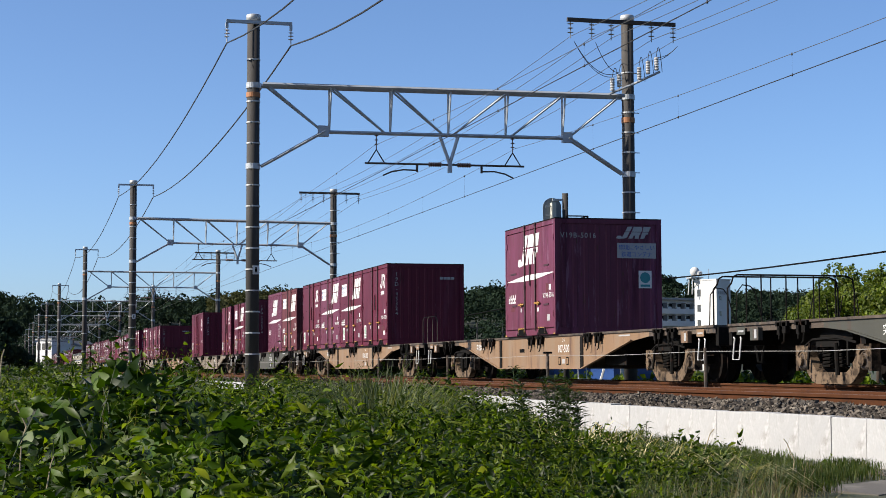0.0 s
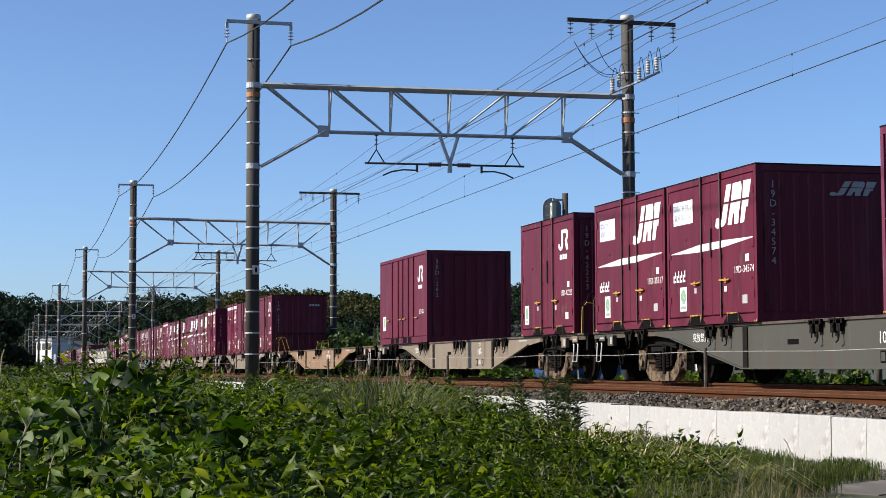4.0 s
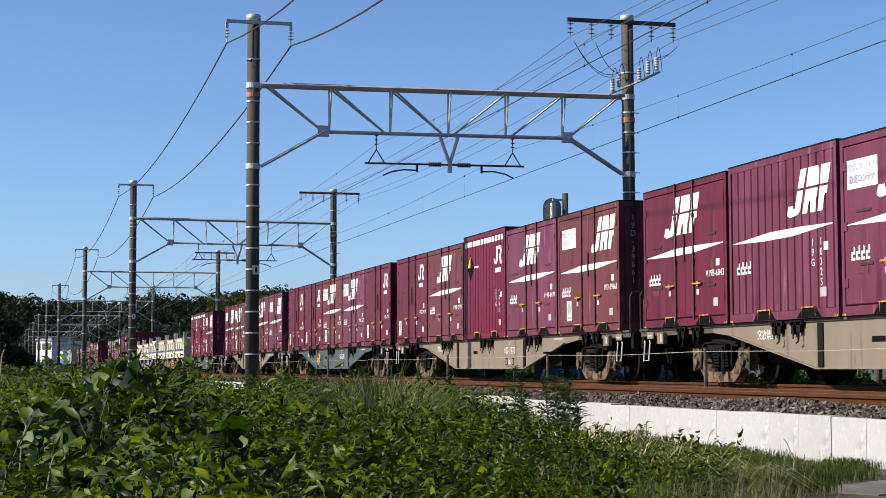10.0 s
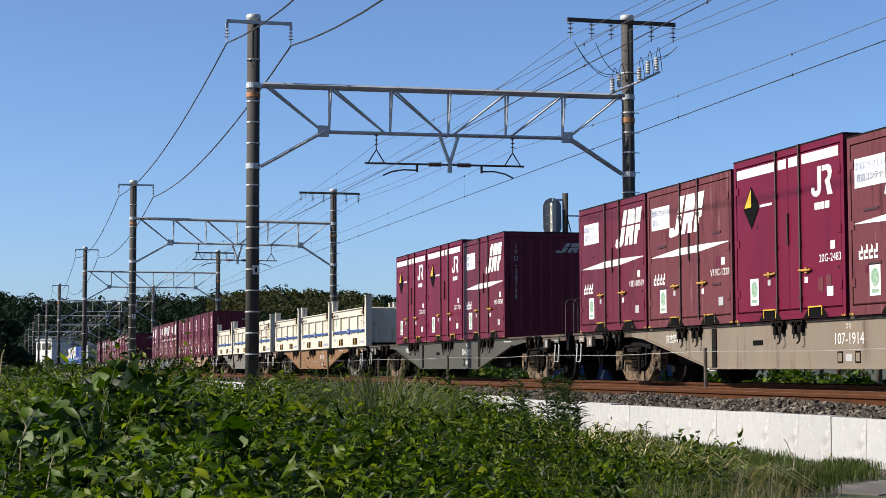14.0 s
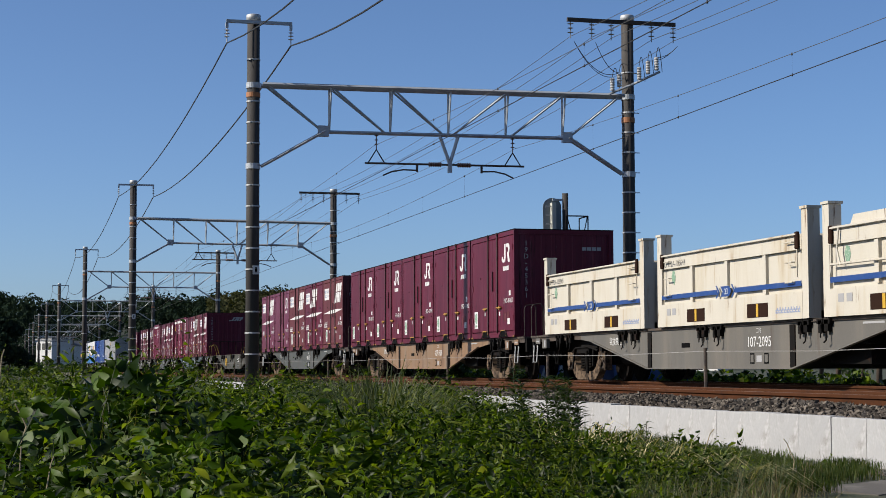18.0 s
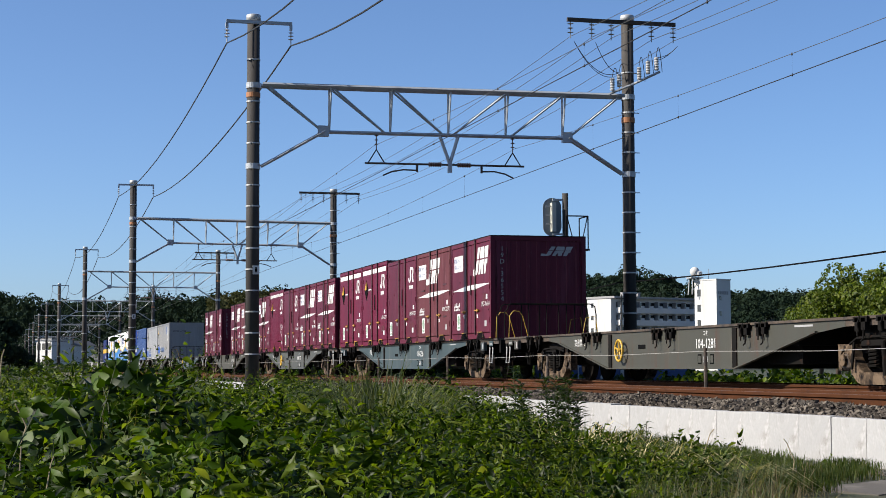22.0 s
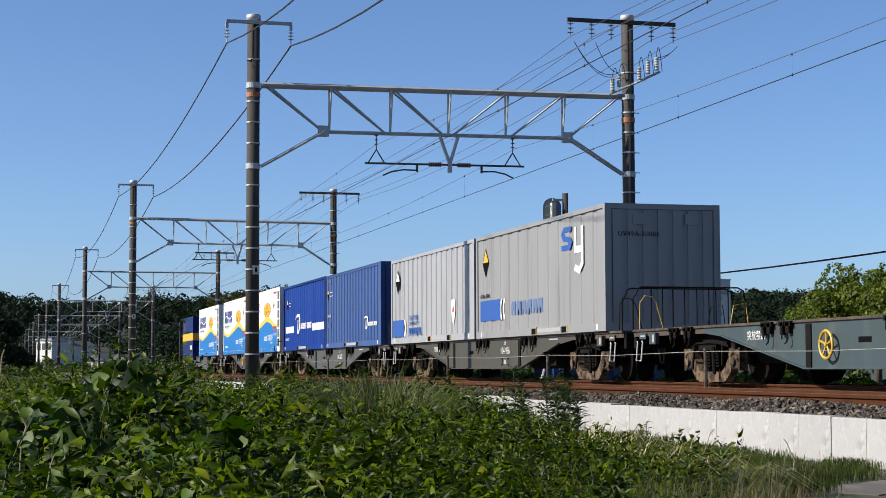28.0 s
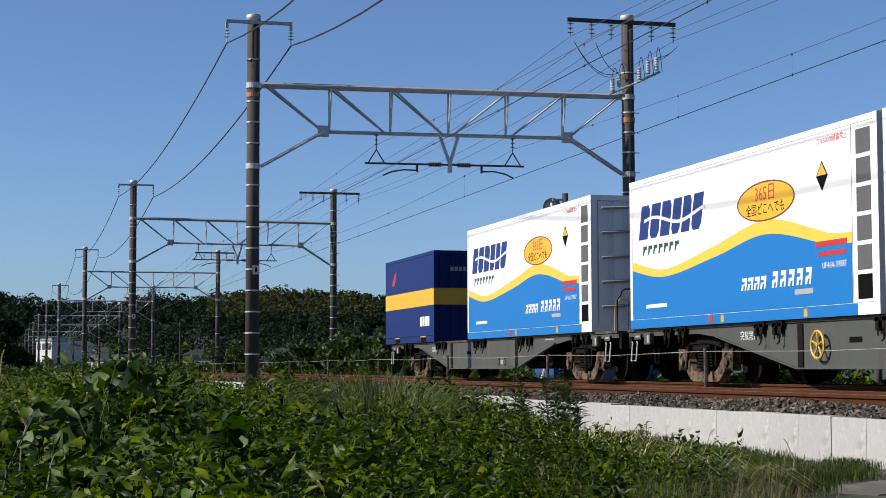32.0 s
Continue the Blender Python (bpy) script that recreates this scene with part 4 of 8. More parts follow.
    return g


WAGON_LABEL = {"tan": "tan container wagon with rust streaks and fish-bellied sills", "beige": "dusty beige container wagon with fish-bellied sills",
               "olive": "dirty olive-grey container wagon with fish-bellied sills", "grey": "dark grey container wagon with fish-bellied sills",
               "blue": "blue-grey container wagon with fish-bellied sills", "drab": "drab warm-grey container wagon with fish-bellied sills", "brown": "rusty orange-brown container wagon with fish-bellied sills"}
MADE = {}
# index: paint, number, handwheel, railings
FLEET = {-7: ("olive", "", 0, "r"), -6: ("tan", "107-500", 0, "f"), -5: ("tan", "104-1207", 0, ""), -4: ("olive", "104-586", 0, ""), -3: ("beige", "107-", 0, "f"),
         -2: ("tan", "107-1942", 0, "r"), -1: ("beige", "107-573", 0, "f"), 0: ("beige", "107-124", 0, ""), 1: ("beige", "107-1770", 0, ""), 2: ("blue", "104-2504", 1, "r"),
         3: ("beige", "107-1914", 0, ""), 4: ("olive", "104-1285", 0, ""), 5: ("brown", "107-1123", 0, ""), 6: ("drab", "107-2095", 0, ""), 7: ("tan", "107-933", 0, ""),
         8: ("grey", "104-831", 0, ""), 9: ("olive", "104-1281", 1, "r"), 10: ("blue", "104-256", 0, "f"), 11: ("grey", "104-1372", 1, ""), 12: ("olive", "104-1324", 0, ""),
         13: ("blue", "104-5025", 1, "r"), 14: ("olive", "104-956", 0, "f"), 15: ("grey", "104-2623", 0, ""), 16: ("grey", "106-977", 1, ""), 17: ("grey", "", 0, "f")}
for k, (paint, number, wheel, rails_) in FLEET.items():
    key = (paint, wheel, rails_)
    if key in MADE:
        w = copy_thing(MADE[key], pose(FAR, head_of(k, 0), 0))
    else:
        w = build_wagon(*key)
        w.matrix_basis = pose(FAR, head_of(k, 0), 0)
        MADE[key] = w
    tagged(w, WAGON_LABEL[paint] + (", running empty" if k in (-7, -2, 9, 13) else ", loaded with containers"))
    MOVING.append((w, k, 0.0, 0.0))
for (w, k, _, _) in list(MOVING):
    paint, number, wheel, rails_ = FLEET[k]
    if number:
        part("number", text_mesh(number, 0.235, MARK, "CENTER"), None, w, "white stencilled number", at=on_side(7.56, 0.60, -1.132))
        part("class_letters", text_mesh("コキ", 0.10, MARK, "CENTER"), None, w, "small white class letters", at=on_side(7.56, 0.82, -1.132))
    if paint != "brown":
        part("warning_words", text_mesh("突放禁止", 0.165, MARK, "CENTER"), None, w, "white stencilled warning", at=on_side(14.05, 0.72, -1.132))


# ---- containers
L12, HW = 3.715, 1.225
SKIN = -1.2285             # just proud of the door panels


def decal(parent, name, pts, mat, x=SKIN, label="", th=0.003):
    return part(name, slab_x(bmesh.new(), pts, x - th, x), mat, parent, label)


def rect(y1, y0, z0, z1):
    return [(y0, z0), (y1, z0), (y1, z1), (y0, z1)]


def logo_big(parent, y, z, w, h, x=SKIN, mat=MARK, front=False):
    """The freight line's slanted mark as plain white blocks: a hook and two notched slabs, cut by a thin level line. y: its right end."""
    shapes = [
        [(0.00, 0.02), (0.03, 0.22), (0.145, 0.22), (0.15, 0.15), (0.185, 0.15), (0.255, 0.53), (0.395, 0.53), (0.315, 0.08), (0.25, 0.0), (0.06, -0.04)],
        [(0.265, 0.58), (0.405, 0.58), (0.485, 1.0), (0.345, 1.0)],
        [(0.36, 0.0), (0.475, 0.0), (0.52, 0.26), (0.56, 0.26), (0.545, 0.0), (0.665, 0.0), (0.685, 0.28), (0.71, 0.36), (0.735, 0.53), (0.455, 0.53)],
        [(0.465, 0.58), (0.75, 0.58), (0.775, 0.88), (0.75, 1.0), (0.525, 1.0)],
        [(0.715, 0.0), (0.825, 0.0), (0.885, 0.36), (0.94, 0.36), (0.955, 0.53), (0.775, 0.53)],
        [(0.785, 0.58), (0.965, 0.58), (1.03, 1.0), (0.815, 1.0)],
    ]
    b = bmesh.new()
    for s in shapes:
        if front:
            slab_y(b, [(y + u * w, z + v * h) for u, v in s], x - 0.003, x)
        else:
            slab_x(b, [(y + w - u * w, z + v * h) for u, v in s], x - 0.003, x)
    return part("line_mark", b, mat, parent, "white slanted block mark")


def logo_small(parent, y, z, w, h, x=SKIN):
    """The rail group's mark as two plain bent bars. y: its right end."""
    a = [(0.0, 0.16), (0.0, 0.33), (0.14, 0.33), (0.16, 0.20), (0.23, 0.18), (0.30, 0.24), (0.31, 1.0), (0.485, 1.0), (0.485, 0.24), (0.41, 0.07), (0.26, 0.0), (0.09, 0.04)]
    r = [(0.53, 1.0), (0.84, 1.0), (0.97, 0.9), (1.0, 0.72), (0.96, 0.55), (0.89, 0.46), (1.02, 0.0), (0.79, 0.0), (0.66, 0.48), (0.80, 0.60), (0.82, 0.72), (0.75, 0.82), (0.53, 0.82)]
    b = bmesh.new()
    for s in (a, r):
        slab_x(b, [(y + w - u * w, z + v * h) for u, v in s], x - 0.003, x)
    lg = part("group_mark", b, MARK, parent, "white bent-bar mark")
    b = bmesh.new()
    for i, (u, ww) in enumerate(((0.1, 0.13), (0.26, 0.12), (0.42, 0.22), (0.68, 0.22))):
        slab_x(b, rect(y + w * 0.95 - u * w * 0.9, y + w * 0.95 - (u + ww) * w * 0.9, z - 0.19, z - 0.085), x - 0.003, x)
    part("owner_bar", b, MARK, parent, "small white lettering bars")
    return lg


def words_bar(parent, y, z, w, h, x=SKIN, mat=MARK, n=4):
    """Lettering as bent bars, one to a sign."""
    b = bmesh.new()
    for i in range(n):
        a, c = y + w - i * w / n, w / n * 0.80
        t = h * 0.20
        slab_x(b, [(a, z), (a - c, z), (a - c, z + t), (a - c * 0.36, z + t), (a - c * 0.36, z + h * 0.42), (a - c, z + h * 0.42), (a - c, z + h * (1.0 if i % 2 else 0.85)), (a - c * 0.62, z + h), (a - c * 0.62, z + h * 0.62), (a, z + h * 0.62)], x - 0.003, x)
    return part("owner_bar", b, mat, parent, "small white lettering bars")


# darker than the doors: the shadow along each locking rod is in this colour
SHADEMAROON = material("shade_dark_maroon", (0.050, 0.008, 0.014), 0.6, tones=(((0.022, 0.010, 0.009), 0.48, 0.64, 5.0),), vary=0.15)
WORDBLUE = material("pale_blue_words", (0.30, 0.37, 0.55), 0.6, vary=0.1)


def build_box12(kind, paint, mid=False):
    """A twelve-foot container: N plain, F with slanted mark, B with slanted mark but no panel, T taller with top bars, C ribbed with slanted mark, R ribbed with top bars; mid: the slanted mark sits over the doors."""
    m = PAINT[paint]
    H = {"T": 2.58, "R": 2.60, "C": 2.52}.get(kind, 2.49)
    ribbed = kind in "CR"
    g = thing("freight_container", "", "container", "twelve-foot containers")
    body = bmesh.new()
    box(body, -HW + 0.045, HW - 0.045, 0.03, L12 - 0.03, 0.12, H - 0.05)
    if not ribbed:
        box(body, HW - 0.044, HW - 0.005, 0.10, L12 - 0.10, 0.145, H - 0.115)
    part("body", body, m, g)
    fr = bmesh.new()
    for y0, y1 in ((0.0, 0.085), (L12 - 0.085, L12)):
        for s in (-1, 1):
            xa, xb = sorted((s * HW, s * (HW - 0.11)))
            box(fr, xa, xb, y0, y1, 0.0, H)
    for s in (-1, 1):
        xa, xb = sorted((s * HW, s * (HW - 0.08)))
        box(fr, xa, xb, 0.086, L12 - 0.086, H - 0.10, H - 0.002)
        box(fr, xa, xb, 0.086, L12 - 0.086, 0.0, 0.13)
    for y0, y1 in ((0.0, 0.07), (L12 - 0.07, L12)):
        box(fr, -HW + 0.111, HW - 0.111, y0, y1, H - 0.10, H - 0.002)
        box(fr, -HW + 0.111, HW - 0.111, y0, y1, 0.0, 0.14)
    part("frame", fr, m, g)
    rim = bmesh.new()
    for s in (-1, 1):
        xa, xb = sorted((s * (HW + 0.004), s * (HW - 0.09)))
        box(rim, xa, xb, -0.004, L12 + 0.004, H - 0.001, H + 0.022)
    for yy in (-0.004, L12 - 0.08):
        box(rim, -HW + 0.091, HW - 0.091, yy, yy + 0.084, H - 0.001, H + 0.022)
    part("top_rim", rim, DARK, g, "dark grimy top rim")
    roof = bmesh.new()
    box(roof, -HW + 0.09, HW - 0.09, 0.08, L12 - 0.08, H - 0.04, H + 0.004)
    part("roof_panel", roof, m, g)
    end = bmesh.new()
    n = 9
    for i in range(n):
        x = -1.02 + i * 2.04 / (n - 1)
        slab = [(x - 0.06, 0.0), (x - 0.035, -0.02), (x + 0.035, -0.02), (x + 0.06, 0.0)]
        a = [end.verts.new((px_, 0.031 + py_, 0.16)) for px_, py_ in slab]
        c = [end.verts.new((px_, 0.031 + py_, H - 0.12)) for px_, py_ in slab]
        for j in range(3):
            end.faces.new((a[j], a[j + 1], c[j + 1], c[j]))
        end.faces.new(a[::-1])
        end.faces.new(c)
        end.faces.new((a[0], c[0], c[3], a[3]))
    part("end_rib", end, m, g)
    if not ribbed:
        for s in (-1,):
            for y0, y1 in ((0.10, 1.345), (1.375, 1.755), (1.765, 2.14), (2.17, L12 - 0.10)):
                d = bmesh.new()
                xa, xb = sorted((s * (HW - 0.04), s * HW))
                box(d, xa, xb, y0, y1, 0.145, H - 0.115)
                bmesh.ops.bevel(d, geom=[e for e in d.edges if abs(e.verts[0].co.x) > HW - 0.001 and abs(e.verts[1].co.x) > HW - 0.001], offset=0.014, segments=1, affect="EDGES")
                part("door_panel", d, m, g)
            for y in (1.36, 2.155):
                r = bmesh.new()
                tube(r, [(s * (HW + 0.018), y, 0.10), (s * (HW + 0.018), y, H + 0.025)], 0.017, 6)
                # flat strip behind the rod paints its shadow line
                box(r, *sorted((s * (HW + 0.001), s * (HW - 0.02))), y - 0.022, y + 0.022, 0.147, H - 0.117)
                for z in (0.3, 1.1, 1.9, H - 0.03):
                    box(r, *sorted((s * (HW + 0.036), s * (HW - 0.001))), y - 0.04, y + 0.04, z - 0.03, z + 0.03)
                part("lock_rod", r, SHADEMAROON, g, "vertical locking rod, darkened for the shadow along it")
            hb = bmesh.new()
            for y in (1.76,):
                box(hb, *sorted((s * (HW + 0.03), s * (HW - 0.002))), y - 0.02, y + 0.02, 1.12, 1.60)
            part("rod_guide", hb, SHADEMAROON, g, "dark maroon door bar")
            for y in (0.14, L12 - 0.14):
                for z in (0.45, 1.25, 2.1):
                    part("hinge", box(bmesh.new(), *sorted((s * (HW + 0.012), s * (HW - 0.002))), y - 0.05, y + 0.05, z - 0.06, z + 0.06), m, g)
        for y in (1.15, 2.42):
            h = bmesh.new()
            d = -1 if y < 1.76 else 1
            tube(h, [(-HW - 0.03, y - d * 0.24, 0.715), (-HW - 0.045, y, 0.70), (-HW - 0.03, y + d * 0.15, 0.71)], 0.018, 6)
            box(h, -HW - 0.04, -HW + 0.001, y - 0.035, y + 0.035, 0.665, 0.745)
            part("lever", h, LEVER, g, "yellow door lever")
        for y, z in ((1.2, 0.52), (2.45, 0.54)):
            decal(g, "note_plate", rect(y + 0.05, y - 0.05, z, z + 0.09), GREYMARK if y > 2 else MARK, SKIN, "small pale notice")
        for k_, (yy, zz, w_, h_) in enumerate(((0.50, 0.50, 0.17, 0.22), (0.74, 0.48, 0.15, 0.20), (3.10, 0.62, 0.30, 0.10), (0.56, 1.02, 0.15, 0.20))):
            if (k_ in (2, 3)) == (kind in "NT"):
                continue
            b = bmesh.new()
            box(b, SKIN - 0.001, SKIN, yy - w_ / 2, yy + w_ / 2, zz - h_ / 2, zz + h_ / 2)
            part("worn_patch", b, PAINT["faded"] if paint != "faded" else PAINT["maroon"], g, "worn patch where cards were pasted")
        for yy, zz, w_ in ((3.05, 1.44, 0.42), (0.60, 1.52, 0.34), (0.62, 0.66, 0.34), (2.98, 0.70, 0.36)) if mid else ((2.86, 1.48, 0.05), (0.20, 0.70, 0.05)):
            part("card_slot", box(bmesh.new(), -HW - 0.012, -HW + 0.001, yy - w_ / 2, yy + w_ / 2, zz - 0.018, zz + 0.018), SHADEMAROON, g, "dark card slot")
    else:
        n = 14
        for i in range(n):
            y = 0.24 + i * (L12 - 0.48) / (n - 1)
            sh = [(0.0, y - 0.117), (0.042, y - 0.098), (0.042, y + 0.098), (0.0, y + 0.117)]
            for s in (-1,):
                rb = bmesh.new()
                a = [rb.verts.new((s * (HW - 0.044 + q), yy, 0.135)) for q, yy in sh]
                c = [rb.verts.new((s * (HW - 0.044 + q), yy, H - 0.105)) for q, yy in sh]
                for j in range(3):
                    rb.faces.new((a[j], a[j + 1], c[j + 1], c[j]))
                rb.faces.new(a[::-1])
                rb.faces.new(c)
                rb.faces.new((a[0], c[0], c[3], a[3]))
                part("side_rib", rb, m, g)
    # pockets are flat plates, the shade of the hole put into their black
    for y in (0.92, 2.44):
        b = bmesh.new()
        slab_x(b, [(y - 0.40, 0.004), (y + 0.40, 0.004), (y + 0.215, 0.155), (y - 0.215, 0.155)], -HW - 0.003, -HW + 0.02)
        pk = part("fork_pocket", b, BLACK, g, "fork pocket, its inner shade painted black")
        b = bmesh.new()
        box(b, -HW - 0.02, -HW - 0.0035, y - 0.22, y + 0.22, 0.152, 0.172)
        for s in (-1, 1):
            box(b, -HW - 0.014, -HW - 0.0035, y + s * 0.21 - 0.009, y + s * 0.21 + 0.009, 0.03, 0.151)
        part("pocket_frame", b, WORNYEL if kind not in "TR" else YELLOW, pk, "worn yellow pocket frame")
    for y in (0.06, L12 - 0.06):
        part("corner_mark", box(bmesh.new(), -HW - 0.012, -HW - 0.001, y - 0.055, y + 0.055, 0.0, 0.03), WORNYEL, g)
    sx = SKIN if not ribbed else -HW - 0.001
    if kind in "FBC":
        logo_big(g, 1.12 if mid else 0.20, 1.60 if kind != "C" else 1.55, 1.56 if mid else 1.38, 0.67, sx)
        pts = [(3.62, 1.265), (2.4, 1.235), (1.4, 1.245), (0.12, 1.335), (0.12, 1.35), (1.2, 1.368), (2.2, 1.362)]
        decal(g, "stripe", pts, MARK, sx, "tapering white stripe")
        words_bar(g, 2.86, 0.76, 0.56, 0.20, sx)
    if kind == "F":
        pc = 3.07 if mid else 2.96
        decal(g, "word_panel", rect(pc + 0.43, pc - 0.43, 1.76, 2.17), MARK, SKIN, "white panel with two rows of words")
        part("words", text_mesh("環境にやさしい\n鉄道コンテナ", 0.128, WORDBLUE, "CENTER", 0.92, 1.28), None, g, "pale blue words on the white panel", at=on_side(pc, 2.01, SKIN - 0.0045))
    if kind in "NT":
        logo_small(g, 0.34, 1.76, 0.64, 0.44)
    if kind == "R":
        logo_small(g, 0.28, 1.76, 0.64, 0.44, sx)
    if kind in "TR":
        if kind == "T":
            for a, c in ((3.58, 2.22), (2.08, 1.80), (1.72, 1.43), (1.28, 0.14)):
                decal(g, "top_bar", rect(a, c, H - 0.29, H - 0.145), MARK, SKIN, "white bar along the top edge")
        else:
            for i in range(14):
                yy = 0.24 + i * (L12 - 0.48) / 13
                decal(g, "top_bar", rect(yy + 0.096, yy - 0.096, H - 0.27, H - 0.14), MARK, sx)
        cy, cz = 3.05, 1.80
        decal(g, "warning_diamond", [(cy, cz - 0.34), (cy + 0.30, cz), (cy, cz + 0.34), (cy - 0.30, cz)], BLACK, sx, "black and yellow warning diamond")
        decal(g, "diamond_half", [(cy + 0.255, cz + 0.01), (cy + 0.005, cz + 0.01), (cy + 0.005, cz + 0.295)], ORANGE, sx - 0.0035)
        decal(g, "diamond_half", [(cy - 0.005, cz - 0.295), (cy - 0.005, cz - 0.01), (cy - 0.255, cz - 0.01)][::-1], BLACK, sx - 0.0035)
        decal(g, "warning_bar", rect(2.74, 2.30, 1.78, 1.82), MARK, sx)
    if kind in "NFT" and not (paint == "purple"):
        yy = 2.98 if kind != "N" else 3.25
        st = decal(g, "sticker", rect(yy + 0.15, yy - 0.15, 0.25, 0.67), MARK, SKIN, "white sticker with a green emblem")
        b = bmesh.new()
        slab_x(b, [(yy + 0.11 * math.cos(a), 0.50 + 0.13 * math.sin(a)) for a in [2 * math.pi * i / 12 for i in range(12)]], SKIN - 0.006, SKIN - 0.0035)
        part("emblem", b, FADEDGREEN, st)
        b = bmesh.new()
        slab_x(b, rect(yy + 0.1, yy - 0.1, 0.29, 0.34), SKIN - 0.006, SKIN - 0.0035)
        part("sticker_bar", b, FADEDGREEN, st)
    decal(g, "weight_plate", rect(0.42, 0.28, 0.97, 1.09), MARK, sx, "small white square")
    decal(g, "data_bar", rect(0.55, 0.36, 0.30, 0.44), MARK if kind in "NT" else GREYMARK, sx)
    return g


BOX_LABEL = {"N": "maroon freight container with white bent-bar mark and two locking rods", "F": "maroon freight container with white slanted mark and word panel",
             "B": "maroon freight container with white slanted mark and stripe", "T": "tall maroon container with white top bars and warning diamond",
             "C": "ribbed maroon container with white slanted mark", "R": "ribbed maroon container with dotted white top bar"}
PAINT_WORD = {"maroon": "", "faded": "faded ", "purple": "purplish ", "red": "bright "}
# wagon, slot, kind, paint, number, mark on its end
LOAD = [
    (-6, 2, "B", "purple", "V19B-5016", 2), (-5, 1, "N", "maroon", "19D-45324", 1), (-5, 2, "F", "maroon", "19D-19742", 0), (-5, 3, "F", "purple", "19D-23485", 0), (-5, 4, "N", "maroon", "19D-45286", 0),
    (-4, 0, "F", "faded", "19D-35507", 0), (-4, 1, "C", "purple", "V19B-10967", 0), (-4, 3, "F", "maroon", "19D-34574", 3), (-4, 4, "F", "maroon", "19D-35517", 0), (-3, 0, "N", "maroon", "19D-42223", 0),
    (-1, 0, "N", "maroon", "19D-48841", 1), (-1, 1, "N", "maroon", "19D-50689", 0), (-1, 2, "N", "maroon", "19D-50500", 0), (-1, 3, "T", "red", "20D-5942", 0),
    (0, 0, "T", "red", "20D-5224", 1), (0, 1, "F", "faded", "19D-39553", 0), (0, 2, "F", "purple", "V19C-2865", 0), (0, 3, "C", "purple", "19G-10325", 0), (0, 4, "B", "maroon", "V19B-6043", 0),
    (1, 0, "F", "faded", "19D-39661", 0), (1, 1, "B", "purple", "V19B-6699", 0), (1, 2, "R", "red", "20G-1806", 0), (1, 3, "B", "faded", "V19B-10770", 0), (1, 4, "N", "maroon", "19G-19249", 0),
    (2, 0, "N", "maroon", "19D-42241", 0), (2, 1, "F", "purple", "V19C-2679", 0), (2, 2, "F", "faded", "V19C-357", 0), (2, 3, "N", "maroon", "19D-45941", 0), (2, 4, "N", "maroon", "19D-49357", 0),
    (3, 0, "F", "purple", "19D-40401", 0), (3, 1, "F", "faded", "V19C-5047", 0), (3, 2, "T", "red", "20G-2483", 0), (3, 3, "F", "faded", "V19C-1228", 0), (3, 4, "F", "maroon", "19D-80569", 0),
    (4, 1, "F", "maroon", "19D-38765", 3), (4, 2, "T", "red", "20D-7561", 0), (4, 3, "T", "red", "20D-1770", 0),
    (7, 0, "N", "maroon", "19D-45361", 1), (7, 1, "N", "maroon", "19D-47892", 0), (7, 2, "N", "maroon", "19D-43790", 0), (7, 3, "N", "maroon", "19D-47118", 0), (7, 4, "N", "maroon", "19D-43073", 0),
    (8, 0, "F", "faded", "19D-25185", 0), (8, 1, "F", "maroon", "V19C-2294", 0), (8, 2, "F", "faded", "19D-40167", 0), (8, 3, "N", "purple", "19D-42251", 0), (8, 4, "F", "purple", "19D-41098", 0),
    (10, 0, "F", "maroon", "19D-36554", 3), (10, 1, "F", "faded", "V19C-2373", 0), (10, 2, "N", "maroon", "19D-47153", 0), (10, 3, "T", "red", "20D-5737", 0), (10, 4, "T", "red", "20D-2501", 0),
    (11, 0, "F", "maroon", "19D-34464", 0), (11, 1, "F", "maroon", "19D-39969", 0), (11, 2, "N", "maroon", "19D-43423", 0), (11, 3, "R", "red", "20G-1868", 0), (11, 4, "F", "maroon", "V19C-346", 0),
    (12, 0, "F", "faded", "19D-39586", 0), (12, 1, "F", "maroon", "19D-53338", 0), (12, 3, "N", "maroon", "19D-51394", 0), (12, 4, "F", "maroon", "19D-40778", 0),
]
boxes = []
for k, slot, kind, paint, number, mark in LOAD:
    mid = number[0] == "V"
    key = (kind, paint, mid)
    off = slot * SLOT + LAG.get(k, 0)
    m0 = pose(FAR, head_of(k, 0) + off, FLOOR)
    if key in MADE:
        g = copy_thing(MADE[key], m0)
    else:
        g = build_box12(kind, paint, mid)
        g.matrix_basis = m0
        MADE[key] = g
    tagged(g, PAINT_WORD[paint] + BOX_LABEL[kind])
    boxes.append((g, k, slot, kind, number, mark))
    MOVING.append((g, k, off, FLOOR))
